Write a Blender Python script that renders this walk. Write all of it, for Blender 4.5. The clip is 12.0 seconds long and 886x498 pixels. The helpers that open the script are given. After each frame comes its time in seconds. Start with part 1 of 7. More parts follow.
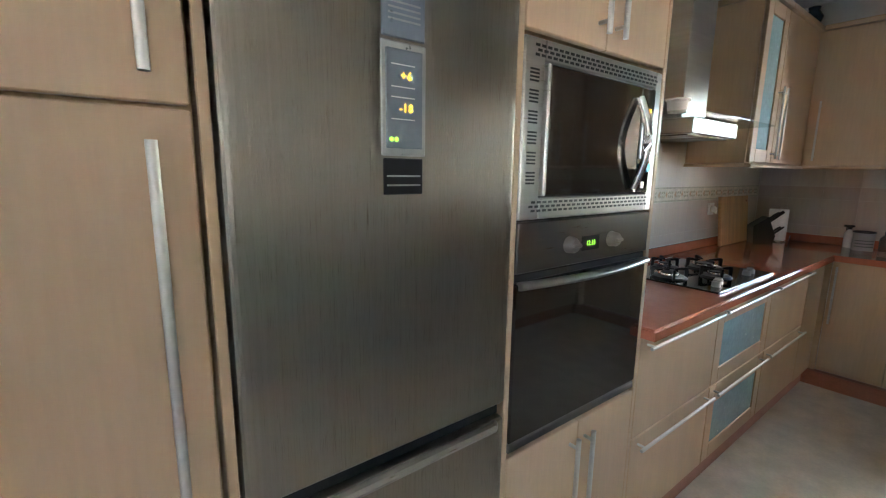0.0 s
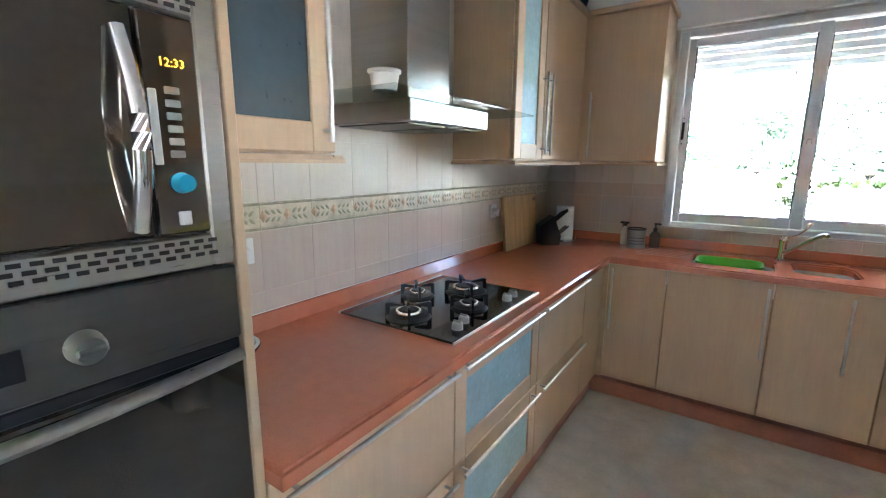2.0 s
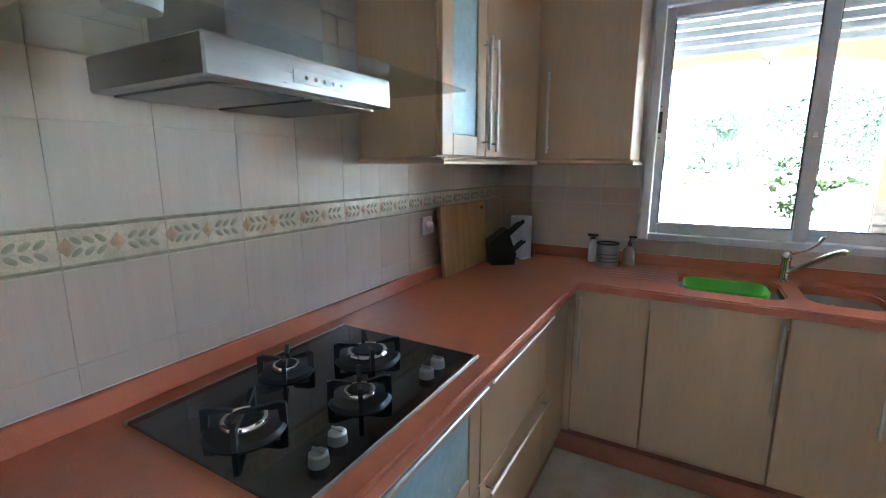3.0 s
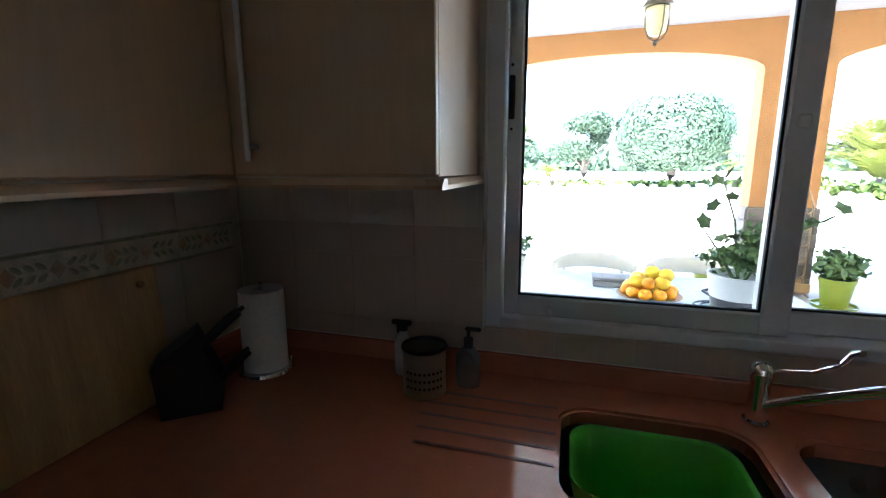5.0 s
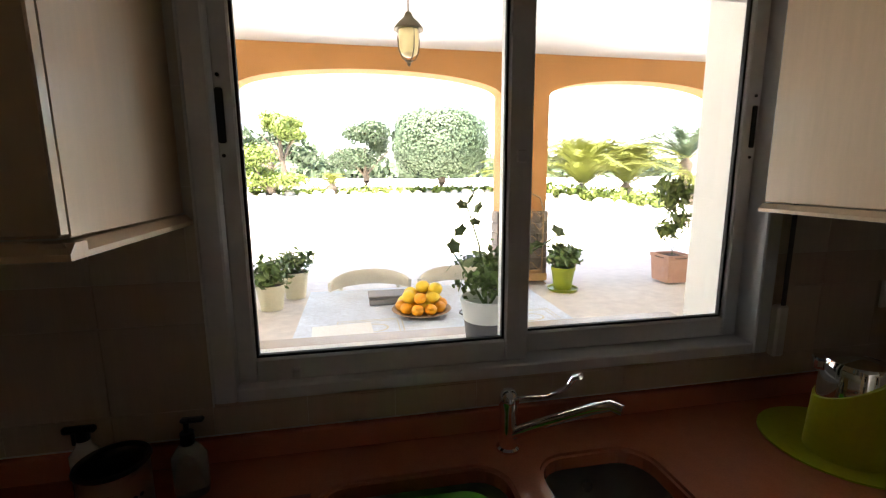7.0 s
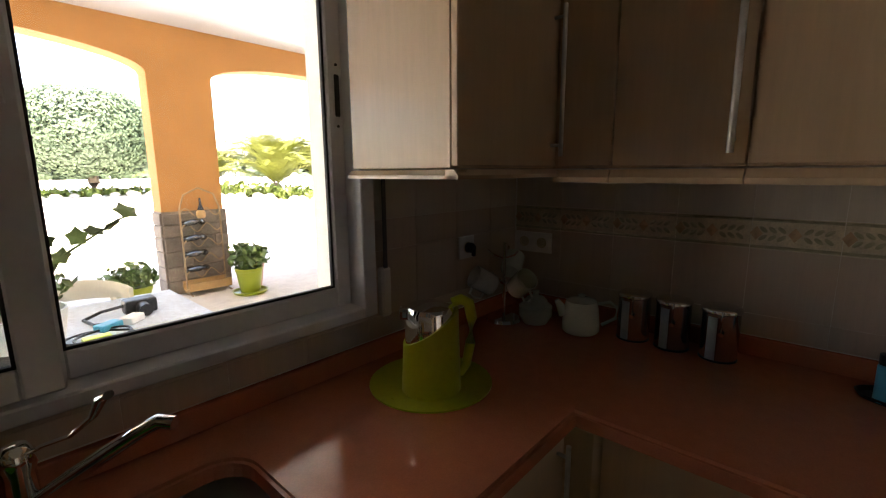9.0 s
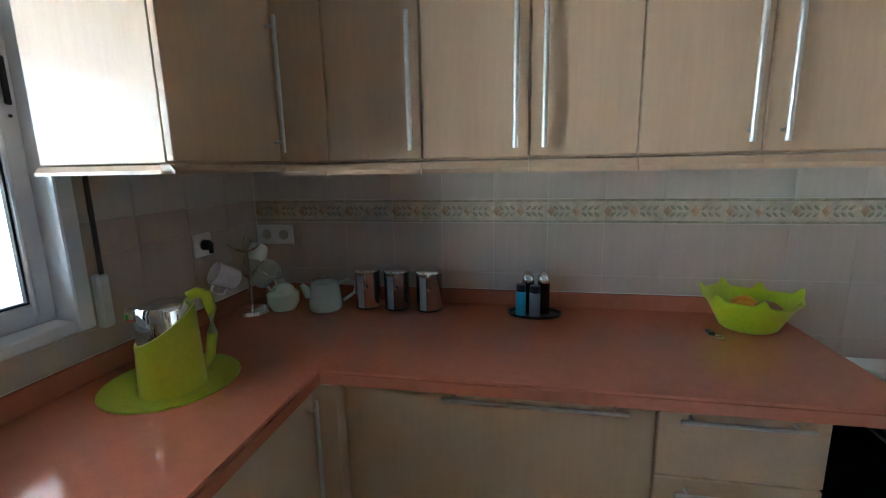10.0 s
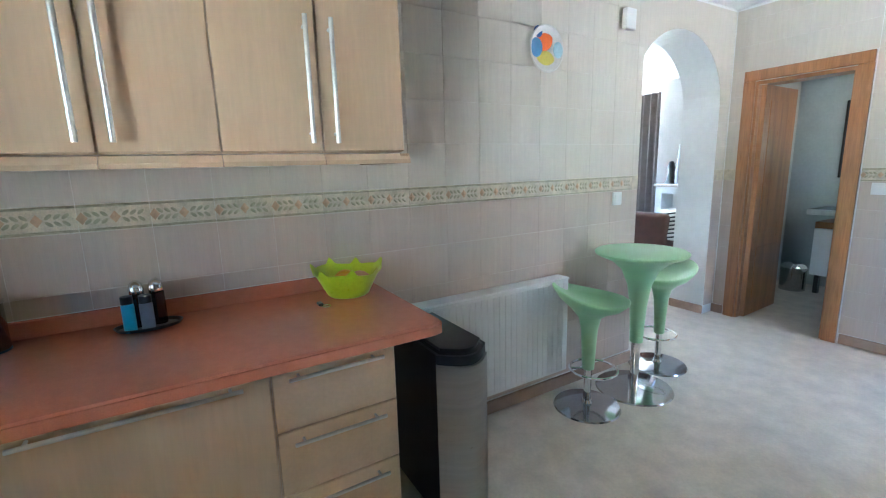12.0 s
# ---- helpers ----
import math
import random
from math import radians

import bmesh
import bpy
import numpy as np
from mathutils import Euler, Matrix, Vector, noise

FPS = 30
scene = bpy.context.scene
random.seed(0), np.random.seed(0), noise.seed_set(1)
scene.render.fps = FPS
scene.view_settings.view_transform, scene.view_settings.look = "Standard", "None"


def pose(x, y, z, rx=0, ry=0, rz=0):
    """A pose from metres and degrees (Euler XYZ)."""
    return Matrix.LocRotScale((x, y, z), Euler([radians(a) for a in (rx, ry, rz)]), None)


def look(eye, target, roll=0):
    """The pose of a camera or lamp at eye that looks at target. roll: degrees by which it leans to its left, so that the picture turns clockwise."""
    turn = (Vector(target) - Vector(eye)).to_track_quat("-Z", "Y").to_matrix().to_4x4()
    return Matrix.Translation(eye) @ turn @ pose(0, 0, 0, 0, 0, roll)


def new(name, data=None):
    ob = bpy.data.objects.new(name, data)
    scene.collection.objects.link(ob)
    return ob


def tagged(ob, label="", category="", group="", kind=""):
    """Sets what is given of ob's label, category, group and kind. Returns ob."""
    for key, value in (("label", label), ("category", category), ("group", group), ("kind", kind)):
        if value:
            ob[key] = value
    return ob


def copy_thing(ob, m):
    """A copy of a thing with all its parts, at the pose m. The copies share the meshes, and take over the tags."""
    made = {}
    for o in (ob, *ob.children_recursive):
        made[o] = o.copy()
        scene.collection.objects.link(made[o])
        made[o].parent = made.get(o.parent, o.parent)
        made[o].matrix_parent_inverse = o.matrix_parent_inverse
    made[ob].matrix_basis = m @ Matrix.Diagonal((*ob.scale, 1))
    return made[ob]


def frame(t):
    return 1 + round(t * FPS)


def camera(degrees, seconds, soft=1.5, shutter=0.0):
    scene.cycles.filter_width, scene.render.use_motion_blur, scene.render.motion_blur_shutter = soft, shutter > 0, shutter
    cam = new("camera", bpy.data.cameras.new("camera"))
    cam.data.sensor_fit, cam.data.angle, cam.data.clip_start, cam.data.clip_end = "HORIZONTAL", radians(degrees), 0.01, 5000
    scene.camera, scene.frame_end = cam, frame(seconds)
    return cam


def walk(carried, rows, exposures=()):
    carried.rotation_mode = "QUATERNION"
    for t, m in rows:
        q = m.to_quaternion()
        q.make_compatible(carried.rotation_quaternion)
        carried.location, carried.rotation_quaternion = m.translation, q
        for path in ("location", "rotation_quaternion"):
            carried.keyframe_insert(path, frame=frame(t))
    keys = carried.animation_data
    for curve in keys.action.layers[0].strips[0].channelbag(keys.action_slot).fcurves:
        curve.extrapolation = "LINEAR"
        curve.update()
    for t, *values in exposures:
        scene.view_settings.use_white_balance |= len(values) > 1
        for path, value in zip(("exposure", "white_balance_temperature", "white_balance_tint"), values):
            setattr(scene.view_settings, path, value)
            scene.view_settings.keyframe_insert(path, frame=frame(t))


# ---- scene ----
cam = camera(90.7, 12.0, 1.2)
PATH = [
    (0, (1.282, -4.268, 1.387), (-0.273, -3.061, 1.037), 0.8),
    (0.5, (1.372, -4.095, 1.393), (-0.054, -2.737, 1.04), 0.8),
    (1, (1.355, -3.867, 1.393), (-0.003, -2.444, 1.033), 0.6),
    (1.5, (1.302, -3.623, 1.405), (0.073, -2.087, 1.043), 0.4),
    (2, (1.267, -3.311, 1.434), (0.161, -1.689, 1.053), 0.4),
    (2.5, (1.173, -2.987, 1.433), (0.12, -1.33, 1.048), 0.2),
    (3, (1.076, -2.652, 1.426), (0.107, -0.942, 1.054), 0.1),
    (3.2, (1.039, -2.496, 1.427), (0.124, -0.758, 1.053), 0.2),
    (4.8, (1.049, -1.297, 1.457), (0.41, 0.563, 1.097), -0.5),
    (5, (1.053, -1.194, 1.475), (0.501, 0.694, 1.111), -0.2),
    (5.5, (1.044, -1.043, 1.517), (0.805, 0.907, 1.146), 0.1),
    (6, (1.067, -0.997, 1.533), (1.083, 0.97, 1.171), 0.1),
    (6.5, (1.106, -0.985, 1.54), (1.328, 0.973, 1.195), -0.0),
    (6.7, (1.12, -0.989, 1.541), (1.41, 0.96, 1.2), -0.2),
    (8.3, (1.467, -1.01, 1.465), (2.364, 0.744, 1.12), -0.2),
    (8.5, (1.486, -0.99, 1.461), (2.546, 0.669, 1.111), -0.4),
    (9, (1.476, -1.002, 1.45), (2.944, 0.312, 1.103), -0.4),
    (9.5, (1.419, -1.075, 1.428), (3.195, -0.222, 1.086), -0.8),
    (10, (1.352, -1.158, 1.44), (3.281, -0.782, 1.068), -1.1),
    (10.5, (1.295, -1.221, 1.433), (3.258, -1.293, 1.055), -1.3),
    (11, (1.262, -1.268, 1.44), (3.173, -1.698, 1.039), -1.1),
    (11.5, (1.226, -1.297, 1.42), (3.054, -2.012, 1.038), -1.1),
    (12, (1.193, -1.33, 1.401), (2.883, -2.333, 1.033), -1.6),
]
walk(cam, [(t, look(eye, target, roll)) for t, eye, target, roll in PATH],
     exposures=((0, 5.5, 6000, 12), (0.6, 6.1, 5900, 12), (1.2, 6.3, 5900, 12), (2.0, 6.1, 5700, 12), (3.2, 5.5, 5400, 12), (4.8, 4.0, 5300, 10), (5.5, 3.3, 6900, 15), (6.5, 3.05, 7400, 17), (8.7, 3.05, 8200, 22), (9.1, 3.4, 7600, 20), (9.5, 3.85, 6200, 12), (10.0, 5.0, 5500, 9), (10.5, 6.15, 5000, 3), (11.5, 6.0, 5200, 5), (12, 5.75, 5400, 7)))

# ---- world and light ----
SUN_EL, SUN_AZ = radians(60), radians(205)
sun_to = Vector((math.cos(SUN_EL) * math.sin(SUN_AZ), math.cos(SUN_EL) * math.cos(SUN_AZ), math.sin(SUN_EL)))
world = bpy.data.worlds.new("sky")
scene.world = world
world.use_nodes = True
sky = world.node_tree.nodes.new("ShaderNodeTexSky")
sky.sky_type, sky.sun_disc, sky.sun_elevation, sky.sun_rotation = "NISHITA", False, SUN_EL, SUN_AZ
world.node_tree.links.new(sky.outputs[0], world.node_tree.nodes["Background"].inputs[0])
world.node_tree.nodes["Background"].inputs[1].default_value = 0.15
sun_data = bpy.data.lights.new("sun", "SUN")
sun_data.energy, sun_data.angle, sun_data.color = 5.0, radians(0.5), (1.0, 0.96, 0.9)
sun = new("sun", sun_data)
sun.matrix_world = look(sun_to * 50, (0, 0, 0))


# ---- materials ----
def mat(name, col, rough=0.5, metal=0.0, var=0.12, scale=(8, 8, 8), bump=0.0, bscale=60, fine=0.05, rand=0.0,
        coat=0.0, trans=0.0, spec=0.5, emit=0.0, island=False):
    """Principled material: coarse and fine variation of the colour, relief, and a shift for each object."""
    m = bpy.data.materials.new(name)
    m.use_nodes = True
    t = m.node_tree
    b = t.nodes["Principled BSDF"]
    b.inputs["Roughness"].default_value = rough
    b.inputs["Metallic"].default_value = metal
    b.inputs["Coat Weight"].default_value = coat
    b.inputs["Coat Roughness"].default_value = 0.08
    b.inputs["Transmission Weight"].default_value = trans
    b.inputs["Specular IOR Level"].default_value = spec
    if emit:
        b.inputs["Emission Color"].default_value = (*col, 1)
        b.inputs["Emission Strength"].default_value = emit
    co = t.nodes.new("ShaderNodeTexCoord")
    mp = t.nodes.new("ShaderNodeMapping")
    mp.inputs["Scale"].default_value = scale
    t.links.new(co.outputs["Object"], mp.inputs["Vector"])
    if rand or island:
        add = t.nodes.new("ShaderNodeVectorMath")
        info = t.nodes.new("ShaderNodeObjectInfo")
        geo = t.nodes.new("ShaderNodeNewGeometry")
        mul = t.nodes.new("ShaderNodeMath")
        mul.operation, mul.inputs[1].default_value = "MULTIPLY", 37.0
        t.links.new(geo.outputs["Random Per Island"] if island else info.outputs["Random"], mul.inputs[0])
        t.links.new(mp.outputs[0], add.inputs[0])
        t.links.new(mul.outputs[0], add.inputs[1])
        vec, rnd = add.outputs[0], mul.outputs[0]
    else:
        vec, rnd = mp.outputs[0], None
    n1 = t.nodes.new("ShaderNodeTexNoise")
    n1.inputs["Scale"].default_value, n1.inputs["Detail"].default_value = 1.0, 4
    n2 = t.nodes.new("ShaderNodeTexNoise")
    n2.inputs["Scale"].default_value, n2.inputs["Detail"].default_value = 9.0, 3
    t.links.new(vec, n1.inputs["Vector"])
    t.links.new(vec, n2.inputs["Vector"])
    r1 = t.nodes.new("ShaderNodeMapRange")
    r1.inputs[1].default_value, r1.inputs[2].default_value = 0.3, 0.7
    r1.inputs[3].default_value, r1.inputs[4].default_value = 1 - var, 1 + var
    r2 = t.nodes.new("ShaderNodeMapRange")
    r2.inputs[1].default_value, r2.inputs[2].default_value = 0.3, 0.7
    r2.inputs[3].default_value, r2.inputs[4].default_value = 1 - fine, 1 + fine
    t.links.new(n1.outputs[0], r1.inputs[0])
    t.links.new(n2.outputs[0], r2.inputs[0])
    mm = t.nodes.new("ShaderNodeMath")
    mm.operation = "MULTIPLY"
    t.links.new(r1.outputs[0], mm.inputs[0])
    t.links.new(r2.outputs[0], mm.inputs[1])
    val = mm.outputs[0]
    if rand or island:
        fr = t.nodes.new("ShaderNodeMath")
        fr.operation = "FRACT"
        t.links.new(rnd, fr.inputs[0])
        r3 = t.nodes.new("ShaderNodeMapRange")
        r3.inputs[3].default_value, r3.inputs[4].default_value = 1 - (rand or 0.2), 1 + (rand or 0.2)
        t.links.new(fr.outputs[0], r3.inputs[0])
        m3 = t.nodes.new("ShaderNodeMath")
        m3.operation = "MULTIPLY"
        t.links.new(val, m3.inputs[0])
        t.links.new(r3.outputs[0], m3.inputs[1])
        val = m3.outputs[0]
    sc = t.nodes.new("ShaderNodeVectorMath")
    sc.operation = "SCALE"
    sc.inputs[0].default_value = col
    t.links.new(val, sc.inputs["Scale"])
    t.links.new(sc.outputs[0], b.inputs["Base Color"])
    if rough > 0.02:
        rr = t.nodes.new("ShaderNodeMapRange")
        rr.inputs[3].default_value, rr.inputs[4].default_value = rough * 0.8, min(1, rough * 1.2)
        t.links.new(n2.outputs[0], rr.inputs[0])
        t.links.new(rr.outputs[0], b.inputs["Roughness"])
    if bump:
        n3 = t.nodes.new("ShaderNodeTexNoise")
        n3.inputs["Scale"].default_value, n3.inputs["Detail"].default_value = bscale, 3
        t.links.new(co.outputs["Object"], n3.inputs["Vector"])
        bp = t.nodes.new("ShaderNodeBump")
        bp.inputs["Strength"].default_value, bp.inputs["Distance"].default_value = bump, 0.01
        t.links.new(n3.outputs[0], bp.inputs["Height"])
        t.links.new(bp.outputs[0], b.inputs["Normal"])
    return m


def pane_mat(name, col=(0.96, 0.98, 0.97), ior=1.3, gloss=0.0):
    """Thin clear window glass: straight through, with a little gloss."""
    m = bpy.data.materials.new(name)
    m.use_nodes = True
    t = m.node_tree
    t.nodes.remove(t.nodes["Principled BSDF"])
    tr = t.nodes.new("ShaderNodeBsdfTransparent")
    tr.inputs[0].default_value = (*col, 1)
    gl = t.nodes.new("ShaderNodeBsdfGlossy")
    gl.inputs["Roughness"].default_value = 0.02
    fr = t.nodes.new("ShaderNodeFresnel")
    fr.inputs[0].default_value = ior
    mx = t.nodes.new("ShaderNodeMixShader")
    if gloss:
        mx.inputs[0].default_value = gloss
    else:
        t.links.new(fr.outputs[0], mx.inputs[0])
    t.links.new(tr.outputs[0], mx.inputs[1])
    t.links.new(gl.outputs[0], mx.inputs[2])
    t.links.new(mx.outputs[0], t.nodes["Material Output"].inputs[0])
    return m


def brushed_mat(name, col, rough, aniso, scale):
    """Brushed steel: fine streaks in the gloss and slow clouds."""
    m = mat(name, col, rough, metal=1.0, var=0.05, scale=scale, fine=0.022)
    m.node_tree.nodes["Principled BSDF"].inputs["Anisotropic"].default_value = aniso
    return m


WOOD = mat("beech_veneer", (0.60, 0.42, 0.265), 0.38, var=0.05, scale=(9, 9, 0.9), fine=0.035, rand=0.05, coat=0.15)
WOOD_H = mat("beech_veneer_level", (0.60, 0.42, 0.265), 0.38, var=0.05, scale=(1.2, 9, 9), fine=0.035, rand=0.05, coat=0.15)
WOOD_IN = mat("beech_carcass", (0.5, 0.34, 0.18), 0.5, var=0.1, scale=(9, 9, 1), fine=0.07)
DOORWOOD = mat("varnished_door_wood", (0.36, 0.16, 0.06), 0.3, var=0.22, scale=(14, 14, 1.0), fine=0.14, coat=0.3)
COUNTER = mat("terracotta_quartz", (0.56, 0.19, 0.108), 0.10, var=0.04, scale=(30, 30, 30), fine=0.06, bump=0.01, bscale=300, coat=0.25)
GROOVE_SHADE = mat("drainer_groove_shade", (0.22, 0.07, 0.045), 0.3, var=0.08, scale=(20, 20, 20), fine=0.1)
KICK = mat("terracotta_plinth", (0.40, 0.15, 0.09), 0.35, var=0.08, scale=(20, 20, 20), fine=0.12)
TILE_UP = mat("cream_glazed_tile", (0.63, 0.57, 0.48), 0.4, var=0.03, scale=(55, 55, 2.2), fine=0.03, rand=0.012, bump=0.05, bscale=70)
TILE_LO = mat("tan_glazed_tile", (0.56, 0.45, 0.365), 0.36, var=0.035, scale=(55, 55, 2.2), fine=0.03, rand=0.012, bump=0.05, bscale=70)
WASHTILE = mat("grey_green_tile", (0.42, 0.44, 0.40), 0.3, var=0.06, scale=(4, 4, 4), fine=0.04)
GROUT = mat("grout", (0.62, 0.555, 0.47), 0.9, var=0.1, bump=0.1)
BORDER = mat("border_tile", (0.60, 0.52, 0.38), 0.3, var=0.16, scale=(22, 22, 22), fine=0.12, rand=0.05, bump=0.15, bscale=45)
MOTIF_G = mat("border_leaf", (0.40, 0.37, 0.25), 0.35, var=0.2, scale=(40, 40, 40))
MOTIF_O = mat("border_diamond", (0.54, 0.36, 0.22), 0.35, var=0.2, scale=(40, 40, 40))
FLOOR = mat("polished_marble_tile", (0.58, 0.52, 0.44), 0.14, var=0.13, scale=(2.6, 2.6, 2.6), fine=0.07, rand=0.03)
WHITE = mat("white_plaster", (0.80, 0.79, 0.76), 0.85, var=0.03, scale=(3, 3, 3), fine=0.02, bump=0.08, bscale=90)
CEIL = mat("ceiling_paint", (0.87, 0.865, 0.845), 0.9, var=0.02, bump=0.05)
ALU = mat("white_lacquered_aluminium", (0.72, 0.73, 0.74), 0.32, var=0.03, fine=0.02)
PVC = mat("white_plastic", (0.80, 0.79, 0.76), 0.35, var=0.02, fine=0.02)
BLACK = mat("black_plastic", (0.012, 0.012, 0.014), 0.35, var=0.1)
BLACKM = mat("black_enamel_iron", (0.01, 0.01, 0.01), 0.45, var=0.2, bump=0.1)
RUBBER = mat("black_seal", (0.01, 0.01, 0.01), 0.7)
STEEL = brushed_mat("brushed_steel", (0.42, 0.405, 0.38), 0.30, 0.7, (1.5, 1.5, 60))
STEEL_F = brushed_mat("brushed_fridge_steel", (0.31, 0.281, 0.236), 0.29, 0.75, (240, 240, 1.4))
STEEL_D = brushed_mat("dark_fascia_steel", (0.19, 0.18, 0.165), 0.3, 0.5, (1, 1, 50))
POLISHED = mat("polished_steel", (0.40, 0.41, 0.43), 0.2, metal=1.0, var=0.01, fine=0.0)
# Chrome with dimmer reflections put into its colour, for the bases and washroom bin.
CHROME_D = mat("darkened_chrome", (0.46, 0.47, 0.49), 0.12, metal=1.0, var=0.04)
CHROME = mat("chrome", (0.80, 0.80, 0.80), 0.07, metal=1.0, var=0.02)
HANDLE = mat("satin_nickel", (0.66, 0.65, 0.62), 0.36, metal=1.0, var=0.04)
OVENGLASS = mat("dark_oven_glass", (0.022, 0.018, 0.014), 0.04, var=0.05, spec=0.9)
MIRRORGLASS = mat("mirrored_microwave_glass", (0.13, 0.11, 0.09), 0.05, metal=0.85, var=0.03)
HOBGLASS = mat("black_hob_glass", (0.012, 0.013, 0.014), 0.06, var=0.05, spec=0.8)
FROST = mat("frosted_blue_glass", (0.42, 0.62, 0.68), 0.25, var=0.08, scale=(5, 5, 5), fine=0.06, coat=0.4)
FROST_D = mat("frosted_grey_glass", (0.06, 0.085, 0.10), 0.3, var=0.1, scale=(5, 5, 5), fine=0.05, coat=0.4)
PANE = pane_mat("window_glass")
CANOPY = pane_mat("canopy_glass", (0.86, 0.90, 0.885), gloss=0.12)
PORCHWHITE = mat("porch_limewash", (0.88, 0.87, 0.85), 0.9, var=0.02, scale=(3, 3, 3), fine=0.02, bump=0.08, bscale=90)
FROSTED = mat("pale_acrylic", (0.74, 0.80, 0.84), 0.2, var=0.03, coat=0.3)
LIME = mat("lime_plastic", (0.52, 0.60, 0.012), 0.3, var=0.05)
LIME_D = mat("kettle_lime", (0.46, 0.48, 0.02), 0.3, var=0.05)
GREEN_TUB = mat("green_plastic", (0.10, 0.46, 0.03), 0.35, var=0.06)
MINT = mat("pale_green_plastic", (0.42, 0.67, 0.36), 0.35, var=0.02, fine=0.01, coat=0.05)
CELADON = mat("celadon_ceramic", (0.62, 0.69, 0.60), 0.2, var=0.04, fine=0.02, coat=0.3)
CERAMIC = mat("white_ceramic", (0.80, 0.78, 0.73), 0.15, var=0.04, coat=0.4)
BROWNGLAZE = mat("brown_glaze", (0.10, 0.03, 0.02), 0.12, var=0.3, coat=0.5)
PAPER = mat("white_paper", (0.82, 0.81, 0.79), 0.9, var=0.03, bump=0.2, bscale=120)
BOARD = mat("cutting_board_wood", (0.55, 0.32, 0.13), 0.5, var=0.16, scale=(3, 30, 3), fine=0.1)
SINK = brushed_mat("sink_steel", (0.45, 0.44, 0.42), 0.32, 0.2, (6, 6, 6))
ORANGE = mat("ochre_render", (0.50, 0.225, 0.07), 0.85, var=0.07, scale=(2, 2, 2), fine=0.05, bump=0.25, bscale=60)
PORCHTILE = mat("porch_tile", (0.24, 0.19, 0.15), 0.9, spec=0.15, var=0.15, scale=(3, 3, 3), fine=0.1, rand=0.12)
SLATE = mat("slate_paving", (0.13, 0.14, 0.165), 0.9, spec=0.15, var=0.15, scale=(4, 4, 4), fine=0.1, rand=0.14, bump=0.15, bscale=20)
GRAVEL = mat("white_gravel", (0.80, 0.77, 0.71), 0.95, var=0.08, scale=(2, 2, 2), fine=0.18, bump=0.6, bscale=30)
STONE = mat("pier_stone", (0.23, 0.18, 0.14), 0.8, var=0.3, scale=(5, 5, 5), fine=0.2, bump=0.5, bscale=14, rand=0.15)
LEAF = mat("olive_leaf", (0.06, 0.095, 0.05), 0.6, var=0.25, scale=(2, 2, 2), fine=0.3, island=True)
LEAF_L = mat("light_leaf", (0.12, 0.165, 0.03), 0.55, var=0.25, scale=(2, 2, 2), fine=0.3, island=True)
LEAF_M = mat("mid_green_leaf", (0.13, 0.20, 0.055), 0.55, var=0.25, scale=(2, 2, 2), fine=0.3, island=True)
LEAF_Y = mat("palm_leaf", (0.17, 0.19, 0.035), 0.5, var=0.2, scale=(2, 2, 2), fine=0.3, island=True)
LEAF_D = mat("pot_leaf", (0.09, 0.145, 0.035), 0.5, var=0.25, scale=(9, 9, 9), fine=0.3, island=True)
BARK = mat("bark", (0.13, 0.10, 0.075), 0.9, var=0.3, scale=(9, 9, 2), fine=0.2, bump=0.6, bscale=25)
ROCK = mat("garden_stone", (0.40, 0.365, 0.32), 0.9, var=0.2, scale=(4, 4, 4), fine=0.15, bump=0.5, bscale=12)
SOIL = mat("soil", (0.09, 0.06, 0.04), 0.95, var=0.3, bump=0.6, bscale=40)
CLOTH = mat("printed_tablecloth", (0.58, 0.64, 0.72), 0.6, var=0.12, scale=(5, 5, 5), fine=0.14)
RESIN = mat("beige_resin", (0.62, 0.56, 0.44), 0.45, var=0.05)
FRUIT_L = mat("lemon_skin", (0.85, 0.55, 0.03), 0.4, var=0.08, scale=(20, 20, 20), bump=0.15, bscale=220)
FRUIT_O = mat("orange_skin", (0.85, 0.33, 0.01), 0.4, var=0.08, scale=(20, 20, 20), bump=0.15, bscale=220)
POT_G = mat("olive_green_pot", (0.24, 0.27, 0.02), 0.3, var=0.08)
POT_T = mat("terracotta_pot", (0.50, 0.27, 0.18), 0.8, var=0.1)
POT_C = mat("cream_pot", (0.58, 0.52, 0.36), 0.7, var=0.1)
CARD = mat("grey_card", (0.26, 0.25, 0.25), 0.7, var=0.06)
BASETILE = mat("brown_base_tile", (0.36, 0.24, 0.17), 0.4, var=0.08, scale=(20, 20, 20))
GREY = mat("dark_grey_plastic", (0.10, 0.095, 0.10), 0.5)
IRON = mat("wrought_iron", (0.40, 0.26, 0.14), 0.6, metal=0.0, var=0.25)
BRONZE = mat("bronze_lantern", (0.12, 0.095, 0.055), 0.5, metal=0.7, var=0.3)
LAMPGLASS = mat("amber_lamp_glass", (0.75, 0.62, 0.32), 0.3, var=0.1)
SOFA = mat("brown_leather", (0.10, 0.035, 0.02), 0.4, var=0.2, bump=0.2)
BLUELABEL = mat("blue_label", (0.05, 0.42, 0.62), 0.35)
LED_O = mat("amber_display", (1.0, 0.45, 0.02), 0.5, emit=0.07)
LED_G = mat("green_display", (0.35, 1.0, 0.05), 0.5, emit=0.05)
PANELGREY = mat("display_panel", (0.20, 0.23, 0.26), 0.3, var=0.04)
TRIMGREY = mat("panel_trim", (0.45, 0.45, 0.43), 0.3, metal=0.6)


